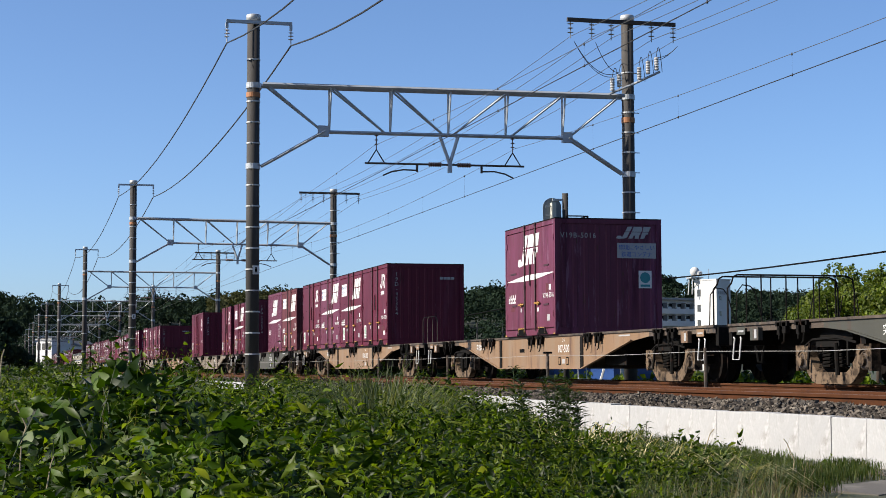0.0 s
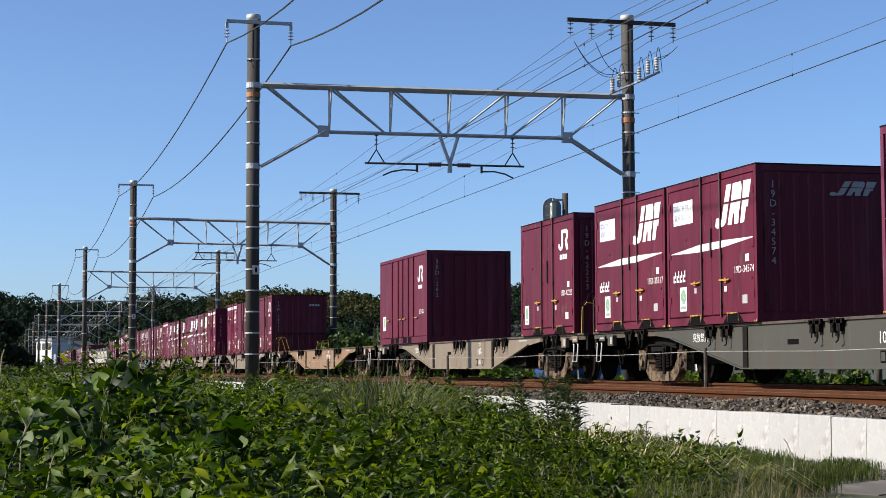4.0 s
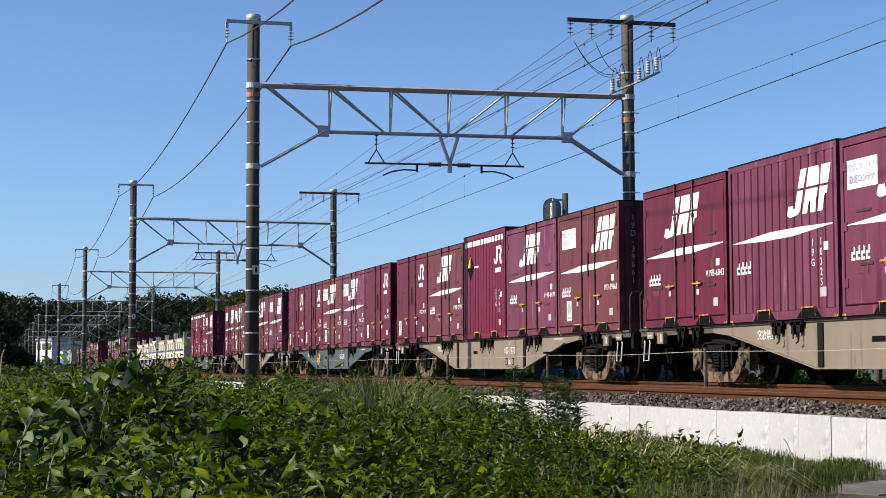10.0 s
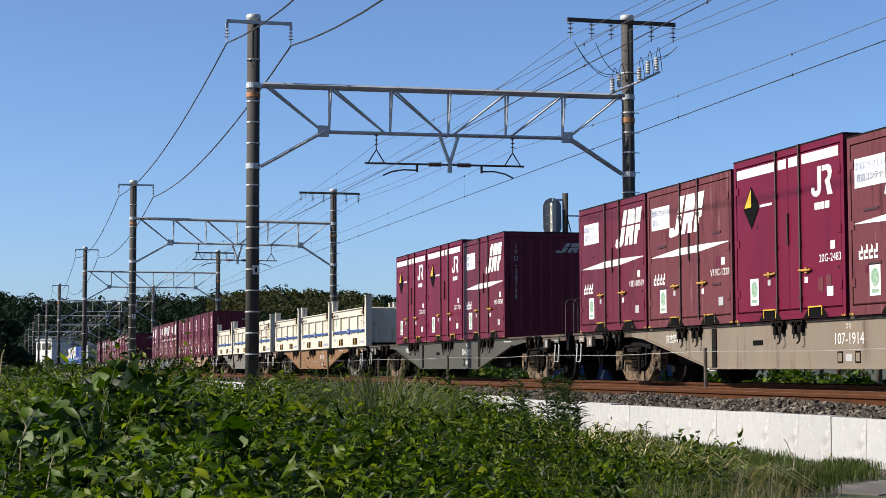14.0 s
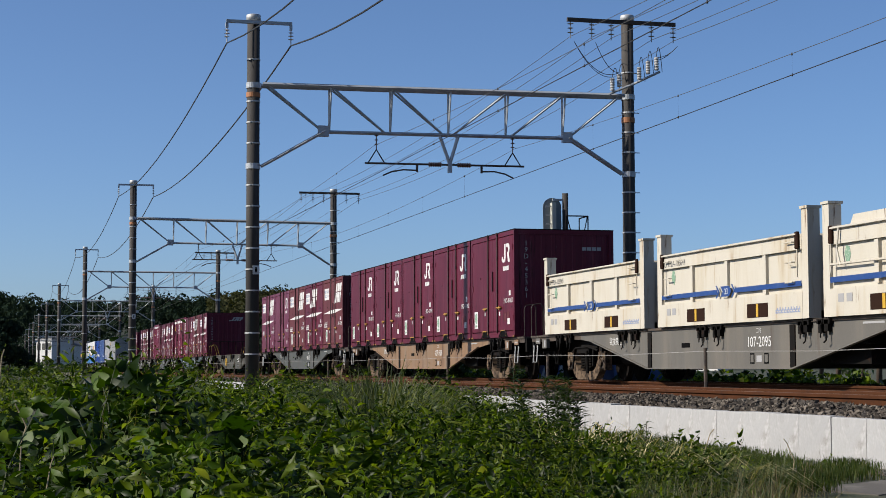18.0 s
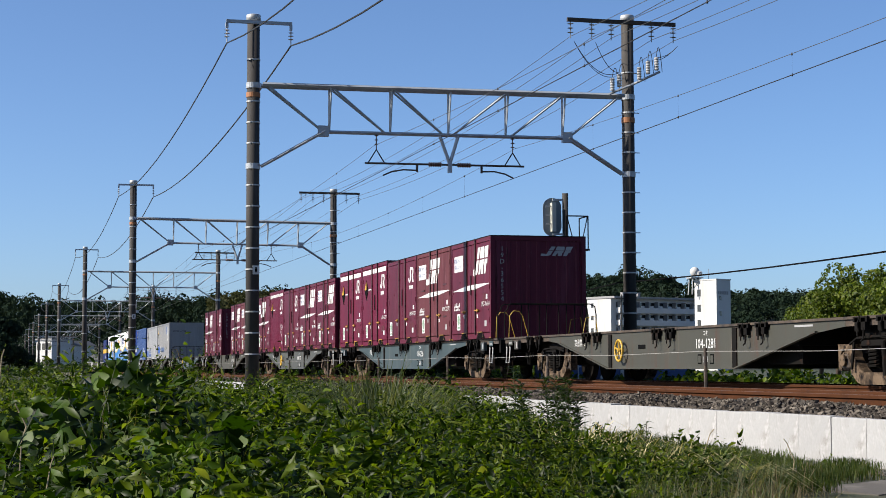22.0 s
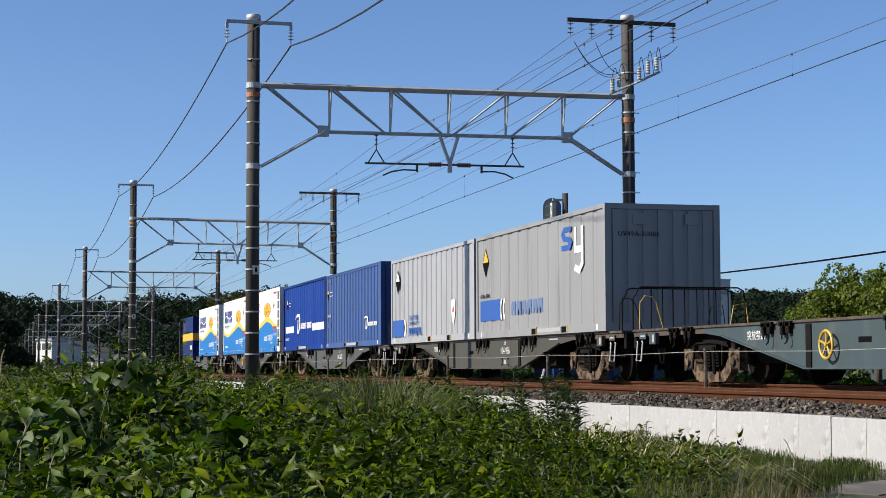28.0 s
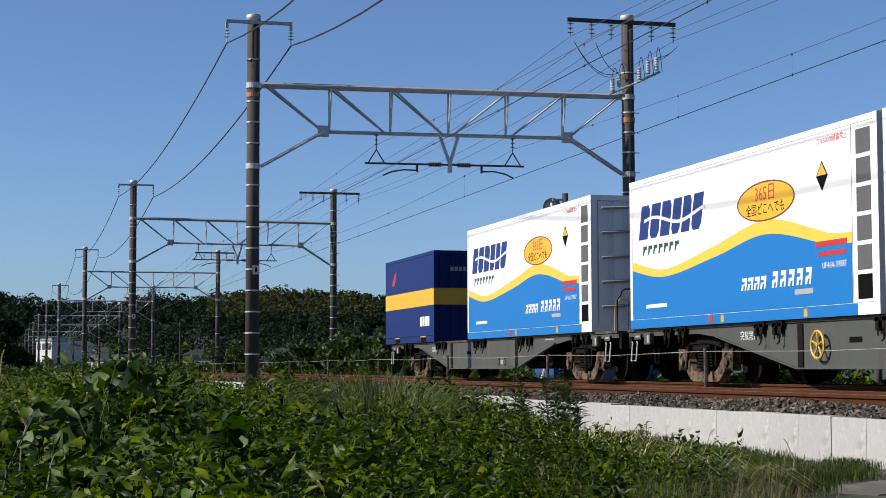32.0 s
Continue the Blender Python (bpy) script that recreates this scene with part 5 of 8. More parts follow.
for g, k, slot, kind, number, mark in boxes:
    sx = SKIN if kind not in "CR" else -HW - 0.0045
    if kind in "CR":
        for word, yy in zip(number.split("-"), (0.76, 0.50)):
            part("number", text_mesh("\n".join(word), 0.16, MARK, "CENTER", 1, 0.92), None, g, "white upright number", at=on_side(yy, 1.05, sx))
    else:
        part("number", text_mesh(number, 0.165, MARK, "RIGHT", 1.02), None, g, "white container number", at=on_side(0.10, 0.80, sx))
    leads = slot == 0 or mark or (k, slot) in ((-4, 3), (12, 3))
    if leads:
        if mark == 2:
            part("end_number", text_mesh(number, 0.16, GREYMARK, "LEFT", 1.15), None, g, "pale container number", at=on_front(-1.1, 2.08, 0.005))
            logo_big(g, 0.18, 2.08, 0.78, 0.26, 0.006, GREYMARK, front=True)
            part("word_panel", slab_y(bmesh.new(), [(0.2, 1.65), (1.1, 1.65), (1.1, 1.98), (0.2, 1.98)], 0.003, 0.006), GREYMARK, g, "pale panel with two rows of words")
            part("words", text_mesh("環境にやさしい\n鉄道コンテナ", 0.125, BLUEMARK, "CENTER", 0.92, 1.2), None, g, "blue words on the panel", at=on_front(0.65, 1.84, 0.0025))
            st = part("sticker", slab_y(bmesh.new(), [(0.69, 1.0), (0.99, 1.0), (0.99, 1.38), (0.69, 1.38)], 0.003, 0.006), MARK, g, "white sticker with a teal emblem")
            part("emblem", slab_y(bmesh.new(), [(0.84 + 0.12 * math.cos(q * 0.524), 1.23 + 0.12 * math.sin(q * 0.524)) for q in range(12)], -0.0005, 0.0025), TEAL, st)
            part("sticker_bar", slab_y(bmesh.new(), [(0.73, 1.03), (0.95, 1.03), (0.95, 1.08), (0.73, 1.08)], -0.0005, 0.0025), TEAL, st)
        else:
            part("end_number", text_mesh("\n".join(number), 0.165, GREYMARK, "CENTER", 1, 0.92), None, g, "pale upright container number", at=on_front(-0.93, 2.12, 0.005))
            if mark == 3:
                logo_big(g, 0.05, 2.02, 0.82, 0.23, 0.006, GREYMARK, front=True)
            else:
                b = bmesh.new()
                for i in range(4):
                    slab_y(b, [(0.45 + i * 0.12, 2.02), (0.55 + i * 0.12, 2.02), (0.55 + i * 0.12, 2.10), (0.45 + i * 0.12, 2.10)], 0.003, 0.006)
                part("owner_bar", b, GREYMARK, g, "pale lettering bars")


def long_box(name, length, H, m, label, group, ribs, depth=0.03, base=0.0):
    """A long container: frame, skin, pressed ribs on the sides and the end."""
    g = thing(name, label, "container", group)
    part("body", box(bmesh.new(), -HW + 0.05, HW - 0.05, 0.04, length - 0.04, 0.1 + base, H - 0.03), m, g)
    fr = bmesh.new()
    for y0, y1 in ((0.0, 0.12), (length - 0.12, length)):
        for s in (-1, 1):
            xa, xb = sorted((s * HW, s * (HW - 0.13)))
            box(fr, xa, xb, y0, y1, 0.0, H)
    for s in (-1, 1):
        xa, xb = sorted((s * HW, s * (HW - 0.09)))
        box(fr, xa, xb, 0.121, length - 0.121, H - 0.09, H - 0.002)
        box(fr, xa, xb, 0.121, length - 0.121, 0.0, 0.17)
    for y0, y1 in ((0.0, 0.09), (length - 0.09, length)):
        box(fr, -HW + 0.131, HW - 0.131, y0, y1, H - 0.11, H - 0.002)
        box(fr, -HW + 0.131, HW - 0.131, y0, y1, 0.0, 0.17)
    part("frame", fr, m, g)
    if ribs:
        for i in range(ribs):
            y = 0.3 + i * (length - 0.6) / (ribs - 1)
            w = 0.3 * (length - 0.6) / (ribs - 1)
            sh = [(0.0, y - w - 0.02), (depth, y - w), (depth, y + w), (0.0, y + w + 0.02)]
            for s in (-1,):
                b = bmesh.new()
                a = [b.verts.new((s * (HW - 0.049 + q), yy, 0.172)) for q, yy in sh]
                c = [b.verts.new((s * (HW - 0.049 + q), yy, H - 0.092)) for q, yy in sh]
                for j in range(3):
                    b.faces.new((a[j], a[j + 1], c[j + 1], c[j]))
                b.faces.new(a[::-1])
                b.faces.new(c)
                b.faces.new((a[0], c[0], c[3], a[3]))
                part("side_rib", b, m, g)
    b = bmesh.new()
    for i in range(7):
        x = -0.96 + i * 0.32
        box(b, x - 0.1, x + 0.1, 0.012, 0.0395, 0.18, H - 0.12)
    part("end_rib", b, m, g)
    return g


def place(g, k, off):
    off += LAG.get(k, 0)
    g.matrix_basis = pose(FAR, head_of(k, 0) + off, FLOOR)
    MOVING.append((g, k, off, FLOOR))
    return g


def hazard(g, y, z, x, mat=ORANGE, k=1.0):
    decal(g, "warning_diamond", [(y, z - 0.36 * k), (y + 0.29 * k, z), (y, z + 0.36 * k), (y - 0.29 * k, z)], BLACK, x, "black and yellow warning diamond")
    decal(g, "diamond_half", [(y + 0.24 * k, z + 0.01), (y - 0.24 * k, z + 0.01), (y, z + 0.30 * k)], mat, x - 0.0035)


def pockets(g, length, mid, mat=YELLOW):
    for y in (mid - 1.05, mid + 1.05):
        # black plate paints the shaded hole
        pk = part("fork_pocket", box(bmesh.new(), -HW - 0.003, -HW + 0.03, y - 0.19, y + 0.19, 0.02, 0.15), BLACK, g, "fork pocket, its inner shade painted black")
        part("pocket_frame", box(bmesh.new(), -HW - 0.016, -HW - 0.0035, y - 0.2, y - 0.17, 0.02, 0.18), mat, pk, "yellow pocket edge")
    part("data_bar", box(bmesh.new(), -HW - 0.005, -HW - 0.001, mid - 0.8, mid + 0.8, 0.05, 0.14), GREYMARK, g, "pale plate with unreadable words")
    for y in (0.5, length - 0.5):
        part("corner_mark", box(bmesh.new(), -HW - 0.006, -HW - 0.001, y - 0.05, y + 0.05, 0.03, 0.15), MARK, g)


# the twenty-foot maroon container
L30 = 6.06
g = long_box("freight_container", L30, 2.58, PAINT["maroon"], "long maroon freight container with four locking rods", "long containers", 0)
for i, (a, c) in enumerate(((0.14, 1.55), (1.6, 2.2), (2.25, 2.9), (2.95, 3.5), (3.55, 4.3), (4.35, 5.92))):
    d = box(bmesh.new(), -HW, -HW + 0.045, a, c, 0.19, 2.47)
    part("door_panel", d, PAINT["maroon"], g)
for y in (1.58, 2.22, 2.93, 3.53, 4.33):
    part("lock_rod", tube(bmesh.new(), [(-HW - 0.016, y, 0.2), (-HW - 0.016, y, 2.5)], 0.014, 6), PAINT["maroon"], g, "vertical locking rod")
for y in (1.2, 2.7, 3.2, 4.8):
    part("lever", tube(bmesh.new(), [(-HW - 0.03, y - 0.2, 0.72), (-HW - 0.045, y + 0.12, 0.71)], 0.018, 6), LEVER, g, "yellow door lever")
for y in (2.1, 2.7, 3.7, 4.3):
    # no hole is cut: the plate's black is the pocket's inner shade
    part("fork_pocket", box(bmesh.new(), -HW - 0.004, -HW + 0.03, y - 0.22, y + 0.22, 0.01, 0.17), BLACK, g, "fork pocket, its inner shade painted black")
logo_small(g, 0.45, 1.72, 0.62, 0.46)
part("number", text_mesh("30D-262", 0.17, MARK, "RIGHT"), None, g, "white container number", at=on_side(0.3, 0.82, SKIN))
decal(g, "sticker", rect(5.6, 5.2, 0.42, 0.85), MARK, SKIN, "white sticker with a green emblem")
decal(g, "emblem", rect(5.52, 5.28, 0.52, 0.8), FADEDGREEN, SKIN - 0.0035)
part("end_number", text_mesh("\n".join("30D-262"), 0.17, GREYMARK, "CENTER", 1, 0.92), None, g, "pale upright container number", at=on_front(-0.93, 2.2, -0.002))
place(g, -3, 12.62)

# open-topped cream containers
CREAM = PAINT["cream"]


CREAMBLUE = material("deep_blue_stripe", (0.012, 0.060, 0.25), 0.5, tones=(((0.05, 0.10, 0.26), 0.54, 0.68, 6.0),), vary=0.1)
# rusty hinge blocks, and fork pockets with the hole's shade in the colour
POCKET = material("rust_and_hole_shade_steel", (0.030, 0.013, 0.007), 0.85, spec=0.1, vary=0.2)


def open_box(barred):
    g = thing("open_container", "low cream open-topped container with blue stripe and corner posts", "container", "open cream containers")
    L, H = 5.95, 1.24
    b = bmesh.new()
    box(b, -HW + 0.05, HW - 0.05, 0.16, L - 0.16, 0.12, H)
    part("body", b, CREAM, g)
    b = bmesh.new()
    for y in (0.06, 1.5, 2.95, 4.4, L - 0.06):
        for s in (-1, 1):
            xa, xb = sorted((s * HW, s * (HW - 0.051)))
            if 0.5 < y < 5.5:
                box(b, xa, xb, y - 0.06, y + 0.06, 0.42, H - 0.22)
    for s in (-1, 1):
        xa, xb = sorted((s * (HW + 0.004), s * (HW - 0.06)))
        box(b, xa, xb, 0.2, L - 0.2, H - 0.21, H + 0.02)
        box(b, xa, xb, 0.2, L - 0.2, 0.0, 0.40)
    part("side_frame", b, CREAM, g)
    for y in (0.1, L - 0.1):
        for s in (-1, 1):
            pst = part("corner_post", box(bmesh.new(), *sorted((s * HW, s * (HW - 0.2))), y - 0.1, y + 0.1, 0.0, 1.63), CREAM, g)
            part("post_cap", box(bmesh.new(), *sorted((s * (HW + 0.02), s * (HW - 0.22))), y - 0.12, y + 0.12, 1.631, 1.67), CREAM, pst)
    b = bmesh.new()
    slab_x(b, [(0.25, H - 0.02), (L - 0.25, H - 0.02), (L - 0.3, H + 0.04), (L - 1.5, H + 0.06), (1.5, H + 0.06), (0.3, H + 0.04)], -HW + 0.1, HW - 0.1)
    part("cover", b, CREAM, g, "cream hatch cover")
    for y, z, dz in ((L - 0.55, 0.55, 0.3), (0.55, 0.55, 0.3)) if not barred else ():
        for i in range(3):
            part("rung", tube(bmesh.new(), [(-HW - 0.001, y + 0.12, z + i * dz), (-HW - 0.05, y + 0.12, z + i * dz), (-HW - 0.05, y - 0.12, z + i * dz), (-HW - 0.001, y - 0.12, z + i * dz)], 0.012, 5), CREAM, g)
    b = bmesh.new()
    if barred:
        slab_x(b, [(0.5, H + 0.061), (2.7, H + 0.061), (2.6, H + 0.2), (0.6, H + 0.2)], -HW + 0.15, HW - 0.15)
        slab_x(b, [(3.1, H + 0.061), (5.4, H + 0.061), (5.3, H + 0.2), (3.2, H + 0.2)], -HW + 0.15, HW - 0.15)
    tube(b, [(-HW - 0.035, 0.3, H + 0.02), (-HW - 0.035, L - 0.3, H + 0.02)], 0.02, 6)
    if barred:
        tube(b, [(-HW - 0.035, 0.3, 0.72), (-HW - 0.035, L - 0.3, 0.74)], 0.018, 6)
    for y in (0.6, 2.9, L - 0.6) if barred else ():
        tube(b, [(-HW - 0.04, y, 0.72), (-HW - 0.05, y + 0.08, 0.95), (-HW - 0.04, y + 0.03, H + 0.05)], 0.016, 6)
    part("latch_bar", b, CREAM, g)
    for a, c in ((0.22, 2.60), (3.30, L - 0.22)):
        decal(g, "stripe", rect(c, a, 0.485, 0.565), CREAMBLUE, -HW - 0.001, "blue stripe")
    for yy in (2.68, 3.30):
        decal(g, "arrow", [(yy, 0.42), (yy + 0.055, 0.42), (yy - 0.045, 0.525), (yy + 0.055, 0.63), (yy, 0.63), (yy - 0.10, 0.525)], CREAMBLUE, -HW - 0.0045)
    decal(g, "emblem", [(2.82, 0.44), (3.16, 0.44), (3.07, 0.525), (3.16, 0.61), (2.82, 0.61), (2.73, 0.525)], CREAMBLUE, -HW - 0.001, "blue arrow emblem")
    part("emblem_number", text_mesh("23", 0.14, MARK, "CENTER"), None, g, "white number", at=on_side(2.93, 0.475, -HW - 0.005))
    for y in (0.30, L - 0.30):
        b = bmesh.new()
        box(b, -HW - 0.05, -HW - 0.0045, y - 0.05, y + 0.05, H - 0.20, H + 0.06)
        bmesh.ops.bevel(b, geom=b.edges[:], offset=0.012, segments=1, affect="EDGES")
        part("hinge_block", b, POCKET, g, "rusty dark hinge block")
        part("hinge_pin", tube(bmesh.new(), [(-HW - 0.03, y, 0.62), (-HW - 0.03, y, H - 0.21)], 0.012, 6), CREAM, g)
    decal(g, "emblem_leaf", [(5.35, 0.78), (5.26, 0.74), (5.20, 0.86), (5.24, 0.98), (5.33, 1.0), (5.39, 0.90)], FADEDGREEN, -HW + 0.049, "faded green leaf emblem")
    for y in (1.75, 4.2):
        # flat plate, dark for the shade inside the hole
        pk = part("fork_pocket", box(bmesh.new(), -HW - 0.008, -HW + 0.02, y - 0.38, y + 0.38, 0.06, 0.28), POCKET, g, "rusty fork pocket, its inner shade put into a dark plate")
        part("pocket_edge", box(bmesh.new(), -HW - 0.012, -HW - 0.0085, y - 0.04, y + 0.04, 0.07, 0.27), YELLOW, pk)
    words_bar(g, 0.25, 0.10, 0.85, 0.09, -HW - 0.005, WORDBLUE, 9)
    for yy in (5.5, 5.25):
        decal(g, "data_bar", rect(yy, yy - 0.17, 0.20, 0.32), GREYMARK, -HW - 0.005)
    return g


GREYNUM = material("faded_grey_marking", (0.16, 0.16, 0.16), 0.6, tones=(((0.4, 0.38, 0.33), 0.5, 0.6, 20.0),), vary=0.1)
proto, barred = None, open_box(True)
for k, numbers in ((5, ("UM12A-105912", "UM12A-105784", "UM12A-105231")), (6, ("UM12A-105720", "UM12A-105644", "UM12A-105905"))):
    for i, word in enumerate(numbers):
        off = -0.78 + 6.42 * i + (0.2 if i == 2 else 0)
        if (k, i) == (6, 0):
            g = place(barred, k, off)
        elif proto is None:
            proto = open_box(False)
            g = place(proto, k, off)
        else:
            g = place(copy_thing(proto, Matrix()), k, off)
        boxes.append((g, k, i, "O", word, 0))
for g, k, i, kind, word, _ in boxes:
    if kind == "O":
        part("number", text_mesh(word, 0.15, BLACK if (k, i) == (6, 0) else GREYNUM, "LEFT"), None, g, "faded grey container number", at=on_side(5.6 if (k, i) != (6, 0) else 1.9, 1.06, -HW - 0.007))

# long silver and pale containers
L31 = 9.42
g = long_box("silver_container", L31, 2.53, PAINT["silver"], "long silver-grey parcel container with blue blocks", "parcel containers", 13, 0.02)
hazard(g, 8.6, 1.85, -HW + 0.022)
decal(g, "blue_block", rect(9.1, 7.35, 0.42, 0.92), BLUEMARK, -HW + 0.022, "blue block")
for i, yy in enumerate((7.22, 6.98)):
    decal(g, "arc", [(yy + 0.10, 0.42), (yy - 0.02, 0.42), (yy + 0.06, 0.60), (yy + 0.06, 0.74), (yy - 0.02, 0.92), (yy + 0.10, 0.92), (yy + 0.17, 0.74), (yy + 0.17, 0.60)], MARK, -HW + 0.022, "pale arc")
for i in range(6):
    yy = 6.45 - i * 0.41
    decal(g, "name_block", [(yy, 0.50), (yy, 0.74), (yy - 0.05, 0.82), (yy - 0.31, 0.82), (yy - 0.33, 0.50), (yy - 0.22, 0.50), (yy - 0.19, 0.62), (yy - 0.12, 0.62), (yy - 0.11, 0.50)][::-1], material("muted_blue_marking", (0.12, 0.19, 0.36), 0.5) if i == 0 else bpy.data.materials["muted_blue_marking"], -HW + 0.022, "blue name block")
decal(g, "emblem", [(2.75, 1.75), (2.2, 1.75), (2.05, 1.9), (2.2, 2.02), (2.5, 2.05), (2.6, 2.13), (2.15, 2.13), (2.1, 2.24), (2.6, 2.24), (2.78, 2.1), (2.65, 1.96), (2.35, 1.92), (2.3, 1.86), (2.75, 1.86)], BLUEMARK, -HW + 0.022, "blue curled emblem")
decal(g, "emblem", [(1.95, 1.3), (1.6, 1.2), (1.35, 1.4), (1.35, 2.2), (1.5, 2.2), (1.5, 1.8), (1.78, 1.8), (1.78, 2.2), (1.93, 2.2), (1.93, 1.65), (1.5, 1.65), (1.5, 1.45), (1.62, 1.36), (1.85, 1.42)], MARK, -HW + 0.022, "white hooked emblem")
part("number", text_mesh("UV49A-30006", 0.15, BLACK, "LEFT"), None, g, "dark container number", at=on_side(9.1, 0.98, -HW + 0.021))
part("end_number", text_mesh("UV49A-30006", 0.14, BLACK, "LEFT", 1.1), None, g, "dark container number", at=on_front(-0.95, 1.88, 0.010))
for x in (-0.5, 0.62):
    part("end_hatch", box(bmesh.new(), x - 0.14, x + 0.14, -0.004, 0.0115, 2.12, 2.34), PAINT["silver"], g)
pockets(g, L31, 3.6, ORANGE)
place(g, 14, 0.15)

g = long_box("pale_container", L31, 2.53, PAINT["pale"], "long pale ribbed parcel container with blue corner block", "parcel containers", 17, 0.03)
hazard(g, 8.5, 1.85, -HW - 0.001, MARK)
decal(g, "blue_block", rect(9.2, 7.75, 0.20, 0.70), BLUEMARK, -HW - 0.001, "blue block")
decal(g, "arc", [(7.72, 0.2), (7.55, 0.2), (7.4, 0.45), (7.55, 0.7), (7.72, 0.7), (7.58, 0.45)], MARK, -HW - 0.001)
for i in range(6):
    ya = 7.1 - i * 0.25
    decal(g, "name_block", [(ya, 0.22), (ya - 0.06, 0.22), (ya - 0.08, 0.30), (ya - 0.14, 0.30), (ya - 0.15, 0.22), (ya - 0.21, 0.22), (ya - 0.19, 0.44), (ya - 0.05, 0.44)], BLUEMARK, -HW - 0.001, "blue name block")
for word, zz, sz in (("TRANSPORT!", 0.66, 0.20), ("COMMUNICATION", 0.52, 0.145)):
    part("words", text_mesh(word, sz, BLUEMARK, "LEFT", 1.0), None, g, "blue words", at=on_side(7.1, zz, -HW - 0.004))
decal(g, "shield", [(2.26, 1.05), (2.05, 1.10), (1.84, 1.05), (1.84, 0.75), (1.92, 0.56), (2.05, 0.40), (2.18, 0.56), (2.26, 0.75)], MARK, -HW - 0.001, "white shield emblem")
decal(g, "shield_mark", [(2.15, 0.75), (1.95, 0.75), (2.05, 0.95)], REDMARK, -HW - 0.0045)
pockets(g, L31, 3.6, ORANGE)
place(g, 14, 9.75)


def haulier(g, y, z, s, x):
    """Curled white emblem, name bars, and for one of them a white band."""
    decal(g, "emblem", [(y, z), (y - 0.35 * s, z), (y - 0.62 * s, z + 0.2 * s), (y - 0.75 * s, z + 0.55 * s), (y - 0.65 * s, z + 0.85 * s), (y + 0.1 * s, z + 0.85 * s), (y + 0.05 * s, z + 0.72 * s), (y - 0.5 * s, z + 0.72 * s), (y - 0.55 * s, z + 0.5 * s), (y - 0.4 * s, z + 0.2 * s), (y - 0.22 * s, z + 0.12 * s), (y - 0.25 * s, z + 0.6 * s), (y - 0.1 * s, z + 0.6 * s)], MARK, x, "white curled emblem")
    decal(g, "emblem_tail", [(y + 0.55 * s, z + 0.62 * s), (y + 0.18 * s, z + 0.72 * s), (y + 0.2 * s, z + 0.84 * s)], MARK, x)
    for i in range(13):
        if i == 7:
            continue
        yy = y - 0.85 * s - i * 0.205 * s
        decal(g, "name_block", [(yy, z + 0.18 * s), (yy - 0.15 * s, z + 0.18 * s), (yy - 0.18 * s, z + 0.44 * s), (yy - 0.03 * s, z + 0.44 * s)], MARK, x, "white slanted name block")


BAYDARK = material("dull_dark_plate", (0.05, 0.09, 0.22), 0.6, vary=0.15)
g = long_box("slate_blue_container", L31, 2.63, PAINT["slate"], "long slate-blue ribbed haulage container with white emblem", "haulage containers", 19, 0.034)
hazard(g, 8.95, 1.95, -HW + 0.0135, ORANGE, 0.62)
decal(g, "note_bar", rect(9.0, 8.45, 2.38, 2.42), REDMARK, -HW + 0.0135, "small red unreadable note")
for z in (1.86, 2.0):
    decal(g, "note_bar", rect(8.6, 8.1, z, z + 0.025), MARK, -HW + 0.0135, "small white unreadable note")
for y in (9.0, 8.68):
    decal(g, "plate_outline", rect(y, y - 0.22, 0.74, 0.92), BAYDARK, -HW + 0.0135)
haulier(g, 2.40, 0.55, 0.5, -HW + 0.0135)
part("number", text_mesh("U54A-38130", 0.14, MARK, "LEFT"), None, g, "white container number", at=on_side(9.15, 1.12, -HW + 0.0105))
part("end_number", text_mesh("U54A-38130", 0.16, GREYMARK, "LEFT", 1.1), None, g, "pale container number", at=on_front(-0.8, 2.1, 0.010))
pockets(g, L31, 4.7, ORANGE)
place(g, 15, 0.12)
g = long_box("royal_blue_container", L31, 2.66, PAINT["royal"], "long royal-blue haulage container with white band and emblem", "haulage containers", 19, 0.012)
hazard(g, 8.55, 1.9, -HW + 0.0355, ORANGE, 0.72)
for z in (1.82, 1.94):
    decal(g, "note_bar", rect(8.2, 7.75, z, z + 0.025), MARK, -HW + 0.0355, "small white unreadable note")
decal(g, "white_band", rect(9.0, 7.0, 0.72, 0.98), MARK, -HW + 0.0355, "white band")
decal(g, "white_band", rect(2.75, 0.20, 0.72, 1.00), MARK, -HW + 0.0355, "white band")
haulier(g, 6.15, 0.66, 0.92, -HW + 0.0355)
part("number", text_mesh("UV54A-38071", 0.15, MARK, "LEFT"), None, g, "white container number", at=on_side(9.0, 0.42, -HW + 0.0325))
pockets(g, L31, 4.7, ORANGE)
place(g, 15, 9.75)


# grey that paints the shade inside the ladder bay
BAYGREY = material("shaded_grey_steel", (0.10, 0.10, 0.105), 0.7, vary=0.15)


def smooth_at(u, keys):
    """A smooth curve through the keys (u, value), at u."""
    for i in range(1, len(keys) - 2):
        if keys[i][0] <= u <= keys[i + 1][0]:
            (x0, a), (x1, b), (x2, c), (x3, d) = keys[i - 1:i + 3]
            t = (u - x1) / (x2 - x1)
            m1, m2 = (c - a) / (x2 - x0) * (x2 - x1), (d - b) / (x3 - x1) * (x2 - x1)
            return (2 * t ** 3 - 3 * t ** 2 + 1) * b + (t ** 3 - 2 * t ** 2 + t) * m1 + (-2 * t ** 3 + 3 * t ** 2) * c + (t ** 3 - t ** 2) * m2
    return keys[-2][1]


DEEPGREEN = material("dark_green_marking", (0.012, 0.07, 0.05), 0.5, vary=0.1)
